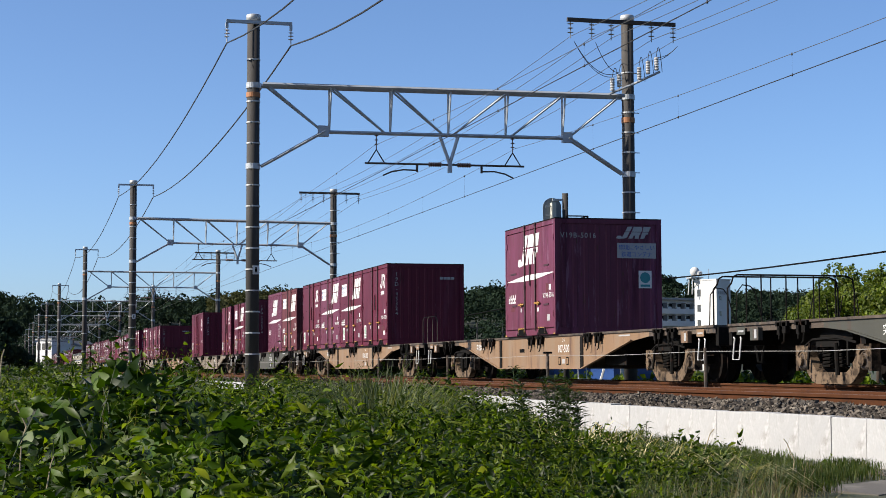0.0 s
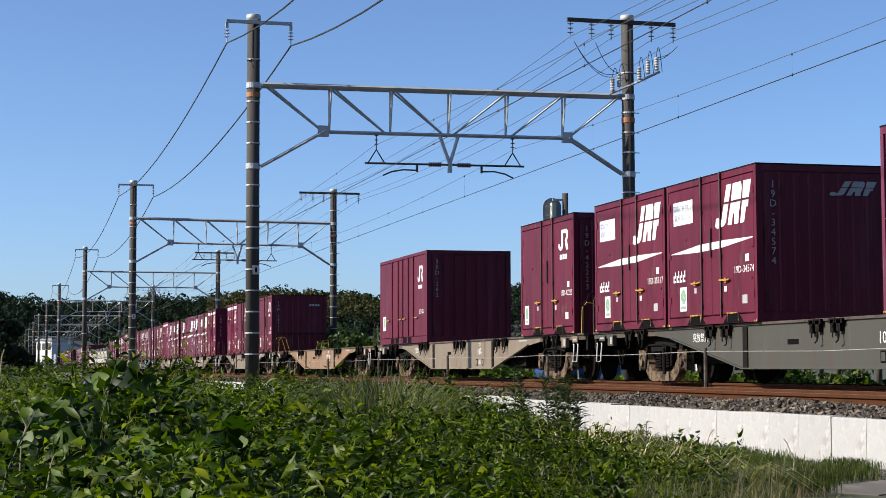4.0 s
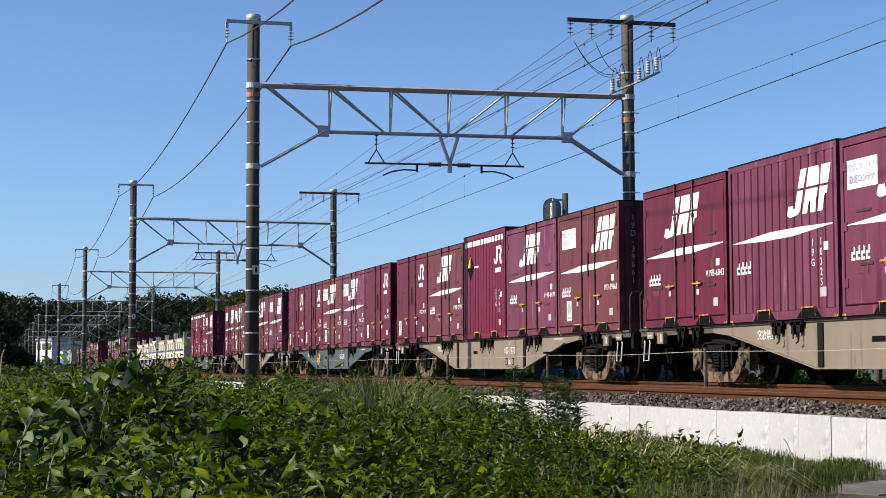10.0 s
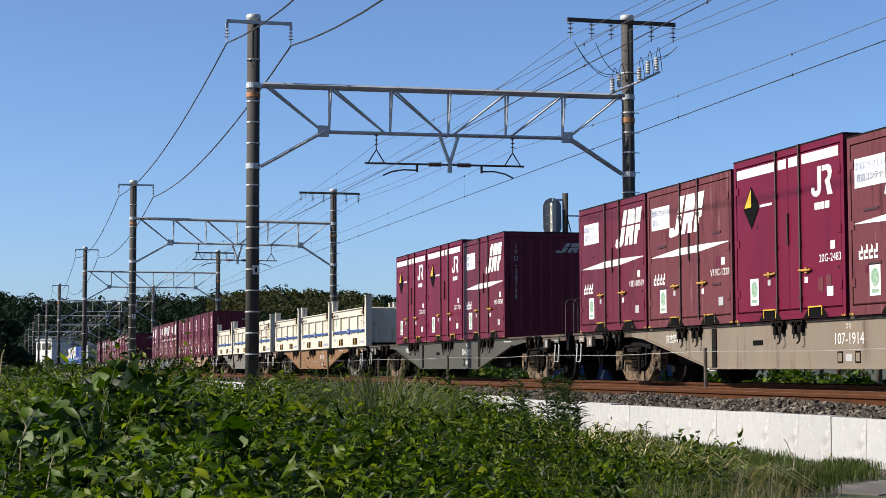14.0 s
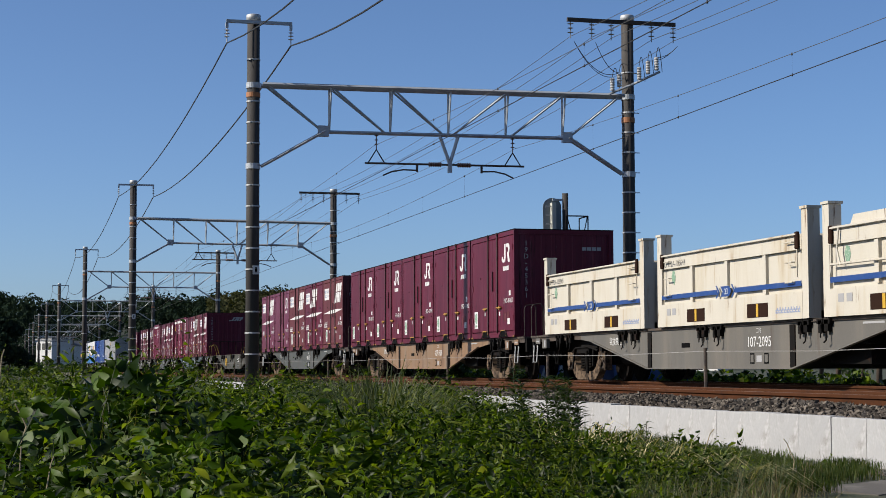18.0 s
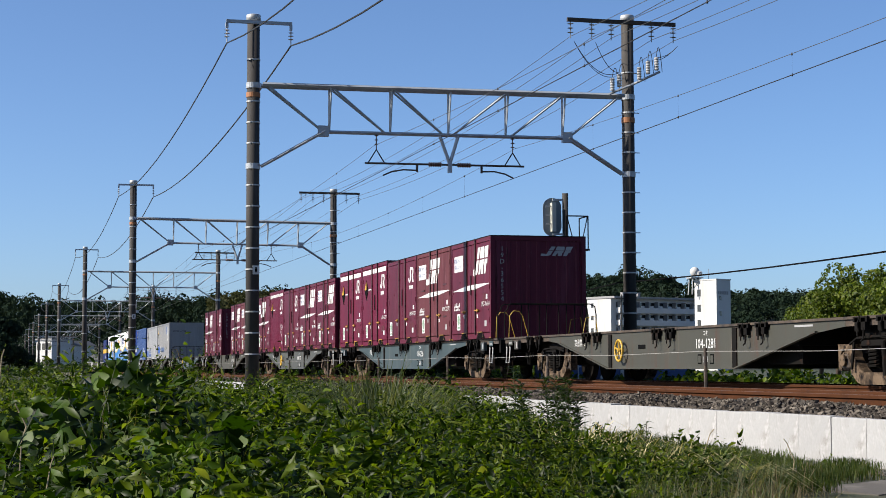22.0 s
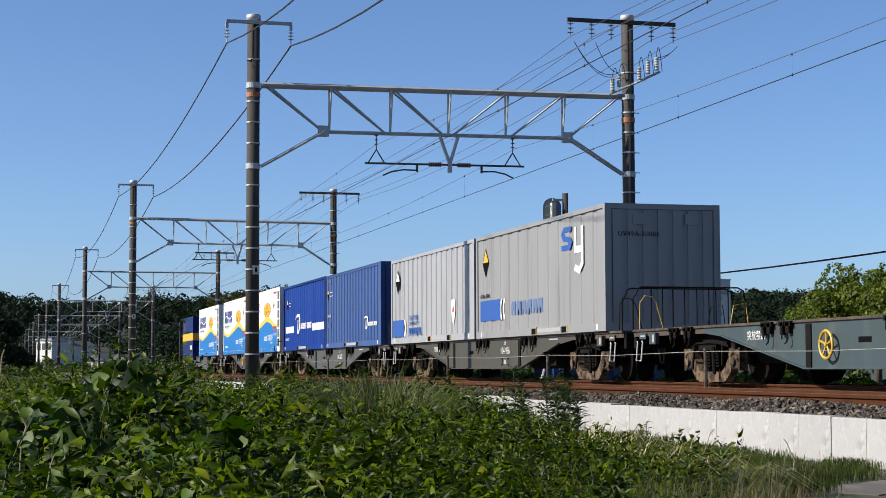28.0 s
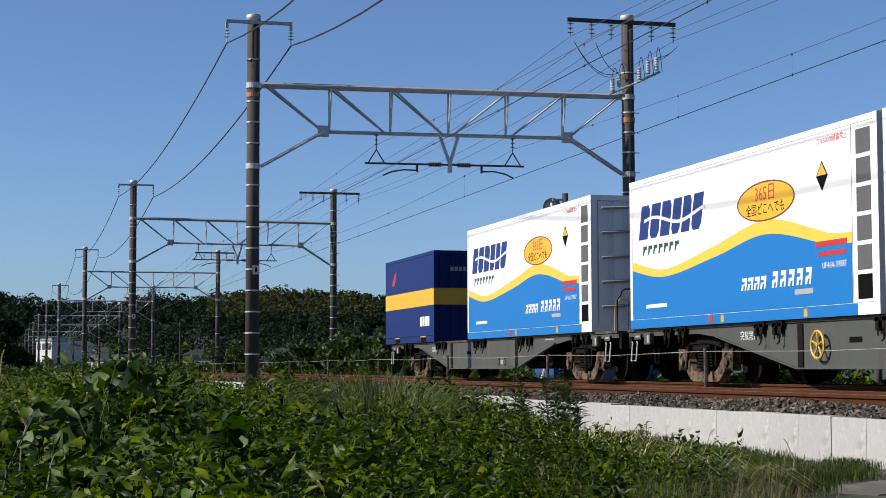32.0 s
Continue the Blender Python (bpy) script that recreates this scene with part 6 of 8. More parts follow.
BROWNMARK = material("brown_marking", (0.16, 0.05, 0.012), 0.5, vary=0.1)


def fridge():
    """White and blue refrigerated container with a yellow wave and a ladder bay at its head."""
    H = 2.77
    g = long_box("refrigerated_container", L31, H, PAINT["white"], "long white and blue refrigerated container with yellow wave", "refrigerated containers", 0)
    part("side_skin", box(bmesh.new(), -HW + 0.003, -HW + 0.05, 0.75, L31 - 0.125, 0.175, H - 0.095), PAINT["white"], g)
    x = -HW + 0.0025
    top, low = [], []
    y0, y1 = 0.76, L31 - 0.13
    n = 40
    for i in range(n + 1):
        y = y0 + (y1 - y0) * i / n
        u = (y1 - y) / (y1 - y0)
        zz = smooth_at(u, ((-0.2, 1.42), (0.0, 1.09), (0.18, 0.905), (0.45, 1.12), (0.68, 1.345), (0.93, 1.02), (1.15, 0.7)))
        top.append((y, zz + float(np.interp(u, (0, 0.2, 0.5, 0.7, 1), (0.165, 0.13, 0.2, 0.23, 0.15)))))
        low.append((y, zz))
    bm = bmesh.new()
    for i in range(n):
        slab_x(bm, [(low[i][0], 0.176), (low[i + 1][0], 0.176), low[i + 1], low[i]], x - 0.003, x)
    part("blue_wave", bm, SKYBLUE, g, "bright blue lower half")
    bm = bmesh.new()
    for i in range(n):
        slab_x(bm, [low[i], low[i + 1], top[i + 1], top[i]], x - 0.003, x)
    part("yellow_wave", bm, WAVE, g, "yellow wave band")
    part("blue_sill", box(bmesh.new(), -HW - 0.003, -HW - 0.001, 0.62, L31 - 0.01, 0.0, 0.165), SKYBLUE, g)
    # name as slanted navy blocks
    yy = L31 - 0.46
    lean = 0.17
    notch = ([(0, 0), (1.0, 0), (1.0, 0.84), (0.80, 1.0), (0, 1.0)], [(0.20, 0), (0.80, 0), (1.0, 0.16), (1.0, 1.0), (0, 1.0), (0, 0.16)])
    for w, shape_ in zip((0.44, 0.43, 0.44, 0.38, 0.36, 0.42), notch * 3):
        b = bmesh.new()
        slab_x(b, [(yy - u * w - v * lean, 1.64 + 0.62 * v) for u, v in shape_], x - 0.003, x)
        part("name_block", b, NAVYMARK, g, "navy slanted block")
        yy -= w + 0.085
    b = bmesh.new()
    pts = [(L31 - 0.75 - i * 0.2, 1.93 + 0.085 * math.sin(i * 0.5 + 0.5)) for i in range(15)]
    for (a, z), (c, d) in zip(pts, pts[1:]):
        slab_x(b, [(a, z - 0.03), (c, d - 0.03), (c, d + 0.03), (a, z + 0.03)], x - 0.007, x - 0.0035)
    part("name_wave", b, PAINT["white"], g)
    for i in range(7):
        ya = L31 - 0.66 - i * 0.255
        decal(g, "small_name", [(ya, 1.34), (ya - 0.05, 1.34), (ya - 0.10, 1.44), (ya - 0.20, 1.44), (ya - 0.20, 1.51), (ya - 0.03, 1.51), (ya - 0.03, 1.46)], DEEPGREEN, x, "dark green lettering shapes")
    cy, cz = 3.53, 1.87
    b = bmesh.new()
    slab_x(b, [(cy + 1.02 * math.cos(a), cz + 0.31 * math.sin(a)) for a in [2 * math.pi * i / 30 for i in range(30)]], x - 0.003, x)
    slab = part("oval", b, ORANGE, g, "orange oval with red and black words")
    b = bmesh.new()
    rim = [(cy + 1.03 * math.cos(q), cz + 0.315 * math.sin(q)) for q in [2 * math.pi * i / 36 for i in range(37)]]
    for (a, z), (c, d) in zip(rim, rim[1:]):
        slab_x(b, [(a, z), (c, d), (cy + (c - cy) * 0.968, cz + (d - cz) * 0.93), (cy + (a - cy) * 0.968, cz + (z - cz) * 0.93)], x - 0.0065, x - 0.0035)
    part("oval_rim", b, BROWNMARK, slab, "brown rim")
    part("words", text_mesh("365日", 0.30, REDMARK, "CENTER"), None, slab, "red words", at=on_side(cy, cz + 0.02, x - 0.0035))
    part("words", text_mesh("全国どこへでも", 0.20, BLACK, "CENTER"), None, slab, "black words", at=on_side(cy, cz - 0.19, x - 0.0035))
    hazard(g, 1.62, 2.05, x, ORANGE, 0.62)
    part("weight_words", text_mesh("コキ50000積載禁止", 0.11, REDMARK, "RIGHT"), None, g, "red words", at=on_side(0.85, 2.52, x - 0.0005))
    for i in range(9):
        ya = 4.45 - i * (0.235 if i < 4 else 0.28)
        big = 0.20 if i < 4 else 0.25
        decal(g, "company_bar", [(ya, 0.50), (ya - 0.07, 0.50), (ya - 0.10, 0.58), (ya - 0.16, 0.58), (ya - 0.13, 0.50), (ya - 0.19, 0.50), (ya - 0.24, 0.50 + big), (ya - 0.05, 0.50 + big), (ya - 0.04, 0.50 + big * 0.7), (ya - 0.14, 0.50 + big * 0.7), (ya - 0.13, 0.50 + big * 0.5), (ya - 0.03, 0.50 + big * 0.5)], MARK, x - 0.0035, "white lettering shape")
    decal(g, "company_note", rect(2.55, 1.95, 0.36, 0.44), GREYMARK, x - 0.0035)
    b = bmesh.new()
    slab_x(b, rect(1.85, 0.9, 1.02, 1.1), x - 0.0065, x - 0.0035)
    slab_x(b, rect(1.75, 0.95, 0.88, 0.95), x - 0.0065, x - 0.0035)
    part("red_bar", b, REDMARK, g)
    part("number", text_mesh("UF46A-39587", 0.13, MARK, "RIGHT"), None, g, "white container number", at=on_side(0.92, 0.70, x - 0.0035))
    decal(g, "data_bar", rect(8.6, 7.6, 0.36, 0.43), MARK, x - 0.0035)
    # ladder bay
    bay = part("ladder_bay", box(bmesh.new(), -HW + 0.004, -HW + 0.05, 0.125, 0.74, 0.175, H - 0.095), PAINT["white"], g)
    # openings are plates on a closed bay, their inner shade in the colour
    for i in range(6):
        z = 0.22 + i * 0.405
        part("opening", box(bmesh.new(), -HW - 0.002, -HW + 0.0035, 0.20, 0.60, z, z + 0.34), BAYGREY if i else BLACK, bay, "flat plate painted as the shaded inside of a ladder bay opening")
    b = bmesh.new()
    for z in (0.5, 1.0, 1.5, 2.0, 2.5):
        tube(b, [(-1.0, -0.02, z), (1.0, -0.02, z + 0.12)], 0.03, 5)
    part("end_brace", b, GREYWALL, g)
    b = bmesh.new()
    for y in (2.2, 5.2):
        box(b, -HW - 0.006, -HW - 0.0035, y - 0.06, y + 0.06, 0.02, 0.14)
    part("corner_mark", b, YELLOW, g)
    part("corner_mark", box(bmesh.new(), -HW - 0.006, -HW - 0.0035, 5.6, 5.75, 0.02, 0.15), REDMARK, g)
    return g


proto = place(fridge(), 16, 0.08)
place(copy_thing(proto, Matrix()), 16, 9.66)
place(copy_thing(proto, Matrix()), 17, 0.6)

g = long_box("navy_container", 6.06, 2.52, PAINT["navy"], "navy haulage container with yellow band at the train's tail", "haulage containers", 0)
part("side_skin", box(bmesh.new(), -HW + 0.002, -HW + 0.05, 0.13, 5.93, 0.18, 2.42), PAINT["navy"], g)
decal(g, "yellow_band", rect(6.05, 0.005, 1.02, 1.48), ORANGE, -HW - 0.001, "yellow band")
part("yellow_band", box(bmesh.new(), -HW, HW, -0.004, -0.001, 1.02, 1.48), ORANGE, g, "yellow band")
decal(g, "emblem", [(5.2, 1.75), (4.8, 1.75), (4.55, 2.2), (4.9, 2.05)], REDMARK, -HW + 0.0015, "red emblem")
for i in range(4):
    decal(g, "name_block", rect(1.6 - i * 0.28, 1.36 - i * 0.28, 0.45, 0.72), MARK, -HW + 0.0015, "white name block")
b = bmesh.new()
for i in range(10):
    slab_y(b, [(-0.75 + i * 0.12, 1.95), (-0.66 + i * 0.12, 1.95), (-0.66 + i * 0.12, 2.07), (-0.75 + i * 0.12, 2.07)], 0.009, 0.0115)
part("end_number_bar", b, GREYMARK, g)
for y in (1.2, 4.4):
    # plate in black for the shade within the pocket
    pk = part("fork_pocket", box(bmesh.new(), -HW - 0.004, -HW + 0.02, y - 0.3, y + 0.3, 0.01, 0.15), BLACK, g, "fork pocket, its inner shade painted black")
    part("pocket_frame", box(bmesh.new(), -HW - 0.012, -HW - 0.0045, y - 0.32, y + 0.32, 0.14, 0.17), YELLOW, pk)
place(g, 17, 13.5)


# ---------------------------------------------------------------- distance
FWD = Vector((math.sin(YAW), math.cos(YAW), 0))
RGT = Vector((math.cos(YAW), -math.sin(YAW), 0))


def spot(across, depth):
    """A place on the ground by its depth along the view and its share of that depth to the right."""
    p = FWD * depth + RGT * (across * depth)
    return p.x, p.y


# ridge line: share to the right, height over depth
RIDGE = ((-0.40, 0.040), (-0.27, 0.043), (-0.245, 0.042), (-0.22, 0.040), (-0.185, 0.044), (-0.15, 0.041), (-0.12, 0.045), (-0.09, 0.046), (-0.06, 0.045), (-0.035, 0.041), (0.0, 0.045), (0.02, 0.049), (0.035, 0.051), (0.05, 0.051), (0.07, 0.0535), (0.09, 0.058), (0.113, 0.0615), (0.13, 0.0585), (0.15, 0.0525), (0.18, 0.046), (0.21, 0.044), (0.26, 0.042), (0.40, 0.040))


def ridge(a):
    return float(np.interp(a, [r[0] for r in RIDGE], [r[1] for r in RIDGE]))


def leaf_set(o, d, n, length, width, droop=0.25, cup=0.12):
    """Four-sided folded leaves: origins, directions, upward normals, lengths, widths, all arrays."""
    d = d / np.linalg.norm(d, axis=1, keepdims=True)
    s = np.cross(d, n)
    s /= np.linalg.norm(s, axis=1, keepdims=True) + 1e-9
    n = np.cross(s, d)
    L, W = length[:, None], width[:, None]
    base = o
    mid = o + d * L * 0.45
    tip = o + d * L - n * L * droop
    lf = mid + s * W * 0.5 + n * W * cup
    rt = mid - s * W * 0.5 + n * W * cup
    v = np.stack([base, lf, mid, rt, tip], 1).reshape(-1, 3)
    f = np.array([[0, 1, 2], [0, 2, 3], [1, 4, 2], [2, 4, 3]])
    faces = (f[None] + (np.arange(len(o)) * 5)[:, None, None]).reshape(-1, 3)
    return v, faces


def ovate_set(o, d, n, length, width, droop=0.25, cup=0.15):
    """Rounded pointed leaves folded at the midrib and bent along it: arrays as for leaf_set."""
    d = d / np.linalg.norm(d, axis=1, keepdims=True)
    s = np.cross(d, n)
    s /= np.linalg.norm(s, axis=1, keepdims=True) + 1e-9
    n = np.cross(s, d)
    L, W = length[:, None], width[:, None]

    def at(u, w):
        return o + d * L * u - n * L * droop * u * u + s * W * w + n * W * cup * abs(w)

    v = np.stack([at(0, 0), at(0.22, 0.36), at(0.22, -0.36), at(0.5, 0.5), at(0.5, -0.5), at(0.78, 0.27), at(0.78, -0.27), at(1, 0), at(0.36, 0), at(0.7, 0)], 1)
    f = np.array([(0, 8, 1), (1, 8, 3), (3, 8, 9), (3, 9, 5), (5, 9, 7), (0, 2, 8), (2, 4, 8), (4, 9, 8), (4, 6, 9), (6, 7, 9)])
    return v.reshape(-1, 3), (f[None] + (np.arange(len(o)) * 10)[:, None, None]).reshape(-1, 3)


def unit(v):
    return v / (np.linalg.norm(v, axis=1, keepdims=True) + 1e-9)


def crown(rg, centre, radius, count, size, rough_=0.35):
    """Leaf clumps that clothe several uneven lobes like scales."""
    lobes = 7
    lc = np.clip(rg.normal(0, 0.42, (lobes, 3)), -0.6, 0.55) * radius
    lr = rg.uniform(0.35, 0.62, lobes) * np.mean(radius)
    which = rg.integers(0, lobes, count)
    dirs = unit(rg.normal(0, 1, (count, 3)) + np.array([0, 0, 0.25]))
    o = centre + lc[which] + dirs * (lr[which] * rg.uniform(0.82, 1.06, count))[:, None]
    n = unit(dirs + rg.normal(0, rough_, (count, 3)))
    d = unit(np.cross(n, rg.normal(0, 1, (count, 3))) - np.array([0, 0, 0.25]))
    ln = rg.uniform(0.6, 1.3, count) * size
    return leaf_set(o, d, n, ln, ln * rg.uniform(0.65, 1.0, count), 0.15, 0.05)


rg = np.random.default_rng(11)
SLOPE = ((420, 0.0), (470, 0.20), (540, 0.52), (620, 0.77), (660, 0.80), (760, 0.74), (950, 0.5))


def slope(a, dep):
    """Height of the hillside."""
    return -0.7 + max(0.0, ridge(a) * 640 * float(np.interp(dep, [s[0] for s in SLOPE], [s[1] for s in SLOPE])))


# hill under the woods
bm = bmesh.new()
cols = []
for i in range(81):
    a = -0.42 + i * 0.84 / 80
    col = []
    for dep, share in SLOPE:
        x, y = spot(a, dep)
        col.append(bm.verts.new((x, y, slope(a, dep) + share * 1.5 * noise.noise(Vector((x * 0.015, y * 0.015, 1))))))
    cols.append(col)
for u, v in zip(cols, cols[1:]):
    for j in range(len(u) - 1):
        bm.faces.new((u[j], v[j], v[j + 1], u[j + 1]))
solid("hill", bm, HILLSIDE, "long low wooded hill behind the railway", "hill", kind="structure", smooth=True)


def woods(name, mat, a0, a1, count, d0, d1, label, leaf=0.55, per=150, tall=1.0):
    V, F, base = [], [], 0
    for i in range(count):
        a = rg.uniform(a0, a1)
        dep = rg.uniform(d0, d1)
        x, y = spot(a, dep)
        h = rg.uniform(5.0, 9.5) * tall * (0.75 + 0.4 * rg.random())
        r = np.array([h * 0.60, h * 0.60, h * 0.46]) * rg.uniform(0.8, 1.15)
        v, f = crown(rg, np.array([x, y, slope(a, dep) + h * 0.40]), r, per, leaf * dep / 400, 0.16)
        V.append(v)
        F.append(f + base)
        base += len(v)
    ob = new(name, quick_mesh(name, np.concatenate(V), np.concatenate(F), mat))
    return tagged(ob, label, "woods", kind="stuff")


woods("far_woods", WOODS, -0.33, 0.33, 760, 430, 640, "dark green mixed woods on the hill", 0.68, 250)
woods("ridge_trees", WOODS, -0.33, 0.33, 300, 612, 665, "dark tree tops along the ridge", 0.62, 320, 0.9)
# bamboo grove: slender plumes
V, F, base = [], [], 0
for i in range(760):
    a = rg.uniform(-0.137, -0.040)
    dep = rg.uniform(510, 610)
    x, y = spot(a, dep)
    h = rg.uniform(5.5, 9)
    v, f = crown(rg, np.array([x, y, slope(a, dep) + h * 0.5]), np.array([1.2, 1.2, h * 0.6]), 60, 1.1)
    V.append(v), F.append(f + base)
    base += len(v)
tagged(new("bamboo_grove", quick_mesh("bamboo_grove", np.concatenate(V), np.concatenate(F), BAMBOO)), "yellow-green bamboo grove on the hill slope", "woods", kind="stuff")


def tree(name, x, y, h, spread_, mat, label, per=900, leaf=0.16, seed=1, base_z=-0.6):
    rr = np.random.default_rng(seed)
    g = thing(name, label, "tree", "trees behind the track", at=pose(x, y, base_z))
    b = bmesh.new()
    tube(b, [(0, 0, 0), (0.08, 0.03, h * 0.3), (0.0, 0.1, h * 0.6)], h * 0.03, 8, h * 0.014)
    part("trunk", b, BARK, g, smooth=True)
    V, F, base = [], [], 0
    lb = bmesh.new()
    for i in range(9):
        ang, zz = rr.uniform(0, 6.28), h * rr.uniform(0.38, 0.86)
        rad = spread_ * rr.uniform(0.3, 0.8)
        c = np.array([rad * math.cos(ang), rad * math.sin(ang), zz])
        tube(lb, [(0.03, 0.05, h * 0.28 + 0.2 * zz), (c[0] * 0.5, c[1] * 0.5, zz * 0.86), tuple(c)], h * 0.012, 5, h * 0.003)
        sz = spread_ * rr.uniform(0.32, 0.5)
        v, f = crown(rr, c, np.array([sz, sz, sz * 0.62]), per // 9, leaf)
        V.append(v), F.append(f + base)
        base += len(v)
    v, f = crown(rr, np.array([0, 0, h * 0.88]), np.array([spread_ * 0.5, spread_ * 0.5, h * 0.16]), per // 5, leaf)
    V.append(v), F.append(f + base)
    part("limb", lb, BARK, g)
    part("crown", quick_mesh("crown", np.concatenate(V), np.concatenate(F), mat), None, g)
    return g


for i, (a, dep, h, sp) in enumerate(((0.256, 78, 4.6, 2.6), (0.232, 84, 4.9, 2.6), (0.285, 66, 4.4, 2.6), (0.222, 92, 4.0, 2.6), (0.246, 70, 3.4, 2.4), (0.275, 60, 2.4, 2.2), (0.30, 58, 3.4, 2.2), (0.215, 80, 2.2, 2.2), (0.262, 88, 3.6, 3.0))):
    x, y = spot(a, dep)
    tree("broadleaf_tree", x, y, h + 0.6, sp, TREELEAF, "bright green broadleaf tree behind the railway", 8000, 0.15, 20 + i)
for i, (a, dep, h, sp) in enumerate(((-0.264, 120, 4.6, 2.4), (-0.275, 105, 4.0, 2.2), (-0.256, 150, 4.2, 2.2), (-0.055, 75, 2.4, 1.8), (-0.03, 70, 2.2, 1.8), (-0.085, 90, 2.2, 1.8), (0.0, 66, 1.9, 1.6), (-0.12, 110, 2.4, 2.0))):
    x, y = spot(a, dep)
    tree("broadleaf_tree", x, y, h, sp, WOODS if i < 3 else ROD, "dark green roadside tree in the distance", 1800 if i > 2 else 6000, 0.2 if i > 2 else 0.26, 40 + i)
# hedge of weeds behind the far track
V, F, base = [], [], 0
for i in range(420):
    y = rg.uniform(14, 110)
    x = rg.uniform(15.9, 19.5) + y * 0.012
    h = rg.uniform(0.35, 0.9)
    v, f = crown(rg, np.array([x, y, -0.55 + h * 0.45]), np.array([0.5, 0.5, h * 0.5]), 70, 0.12 + y * 0.0012)
    V.append(v), F.append(f + base)
    base += len(v)
tagged(new("trackside_weeds", quick_mesh("trackside_weeds", np.concatenate(V), np.concatenate(F), WEED)), "green weeds along the far side of the track", "weeds", kind="stuff")


V, F, base = [], [], 0
hr = np.random.default_rng(23)
for i in range(240):
    a, dep = hr.uniform(-0.29, 0.10), hr.uniform(170, 370)
    x, y = spot(a, dep)
    h = hr.uniform(0.6, 1.9)
    v, f = crown(hr, np.array([x, y, -0.6 + h * 0.45]), np.array([h * 1.3, h * 1.3, h * 0.5]), 90, 0.32 + dep * 0.0008, 0.2)
    V.append(v), F.append(f + base)
    base += len(v)
tagged(new("hedges", quick_mesh("hedges", np.concatenate(V), np.concatenate(F), ROD)), "dark green hedges and bushes before the distant houses", "bushes", kind="stuff")


def building(name, a, dep, width, depth, height, mat, roof, label, rows, colsn, turn=0.0, gable=0.0, balcony=False):
    x, y = spot(a, dep)
    g = thing(name, label, "building", "distant buildings", at=pose(x, y, -0.6, 0, 0, -math.degrees(YAW) + turn))
    part("wall", box(bmesh.new(), -width / 2, width / 2, 0, depth, 0, height), mat, g)
    if gable:
        b = bmesh.new()
        slab_y(b, [(-width / 2 - 0.5, height), (width / 2 + 0.5, height), (0, height + gable)], -0.5, depth + 0.5)
        part("roof", b, roof, g)
    else:
        part("roof", box(bmesh.new(), -width / 2 - 0.2, width / 2 + 0.2, -0.2, depth + 0.2, height + 0.001, height + 0.35), roof, g)
    fh = height / rows
    for r in range(rows):
        if balcony:
            part("balcony", box(bmesh.new(), -width / 2, width / 2, -1.1, -0.001, r * fh + 0.15, r * fh + 1.25), mat, g)
        for c in range(colsn):
            cx = -width / 2 + (c + 0.5) * width / colsn
            ww = width / colsn * (0.34 if not balcony else 0.4)
            wnd = part("window", box(bmesh.new(), cx - ww, cx + ww, -0.03, -0.001, r * fh + fh * 0.38, r * fh + fh * 0.80), GLASS, g)
            if dep < 280:
                part("window_frame", box(bmesh.new(), cx - 0.04, cx + 0.04, -0.05, -0.031, r * fh + fh * 0.38, r * fh + fh * 0.80), BAND, wnd)
    return g


# apartment block: its lit end wall towards the sun, its balconied front in shade, a stair tower at the far end
BD = 372.0
bx, by = spot((1081 - 784) / 3003, BD)
FRONT = -math.degrees(YAW) + 38
g = thing("apartment_block", "white apartment block with long balconies and a stair tower", "building", "distant buildings", at=pose(bx, by, -0.6, 0, 0, FRONT))
BL, BW, BH, FH = 27.5, 7.6, 16.1, 2.75
part("wall", box(bmesh.new(), 0, BL, 0, BW, 0, BH - 0.2), HOUSEWALL, g)
part("roof", box(bmesh.new(), -0.2, BL + 0.2, -1.3, BW + 0.2, BH - 0.199, BH + 0.25), GREYWALL, g)
for r in range(6):
    z0 = BH - 0.5 - (r + 1) * FH
    if z0 < 0:
        continue
    part("balcony", box(bmesh.new(), 1.5, BL - 0.6, -1.25, -0.001, z0 - 0.15, z0 + 1.05), HOUSEWALL, g, "long white balcony parapet")
    part("window_band", box(bmesh.new(), 1.6, BL - 0.7, -0.05, -0.002, z0 + 1.06, z0 + 2.25), GLASS, g, "dark band of windows")
    for c in range(9):
        x0 = 1.9 + c * 2.85
        part("partition", box(bmesh.new(), x0, x0 + 0.12, -1.2, -0.051, z0 + 1.051, z0 + 2.4), GREYWALL, g)
        part("washing_rack", box(bmesh.new(), x0 + 0.6, x0 + 1.7, -1.0, -0.9, z0 + 1.051, z0 + 1.5), HOUSEWALL, g)
    part("window", box(bmesh.new(), -0.04, -0.001, 5.6, 6.4, z0 + 1.1, z0 + 2.1), GLASS, g)
for c in range(4):
    part("roof_vent", box(bmesh.new(), 5 + c * 1.6, 5.7 + c * 1.6, 1.5, 2.2, BH + 0.251, BH + 1.3), GREYWALL, g)
tw = thing("stair_tower", "tall white stair tower of the apartment block", "building", "distant buildings", at=pose(*spot((1268 - 784) / 3003, BD - 9), -0.6, 0, 0, FRONT))
TH = 19.4
part("wall", box(bmesh.new(), 0, 4.4, 0, 6.4, 0, TH), HOUSEWALL, tw)
part("roof", box(bmesh.new(), -0.1, 4.5, -0.1, 6.5, TH + 0.001, TH + 0.25), HOUSEWALL, tw)
part("dish_aerial", lathe(bmesh.new(), [(0.5, 5.6, TH + 0.25), (0.5, 5.6, TH + 1.3), (0.5, 5.6, TH + 1.35), (0.5, 5.6, TH + 2.0), (0.5, 5.6, TH + 2.2)], [0.1, 0.1, 0.8, 0.8, 0.3], 12), HOUSEWALL, tw, "round white dish aerial")
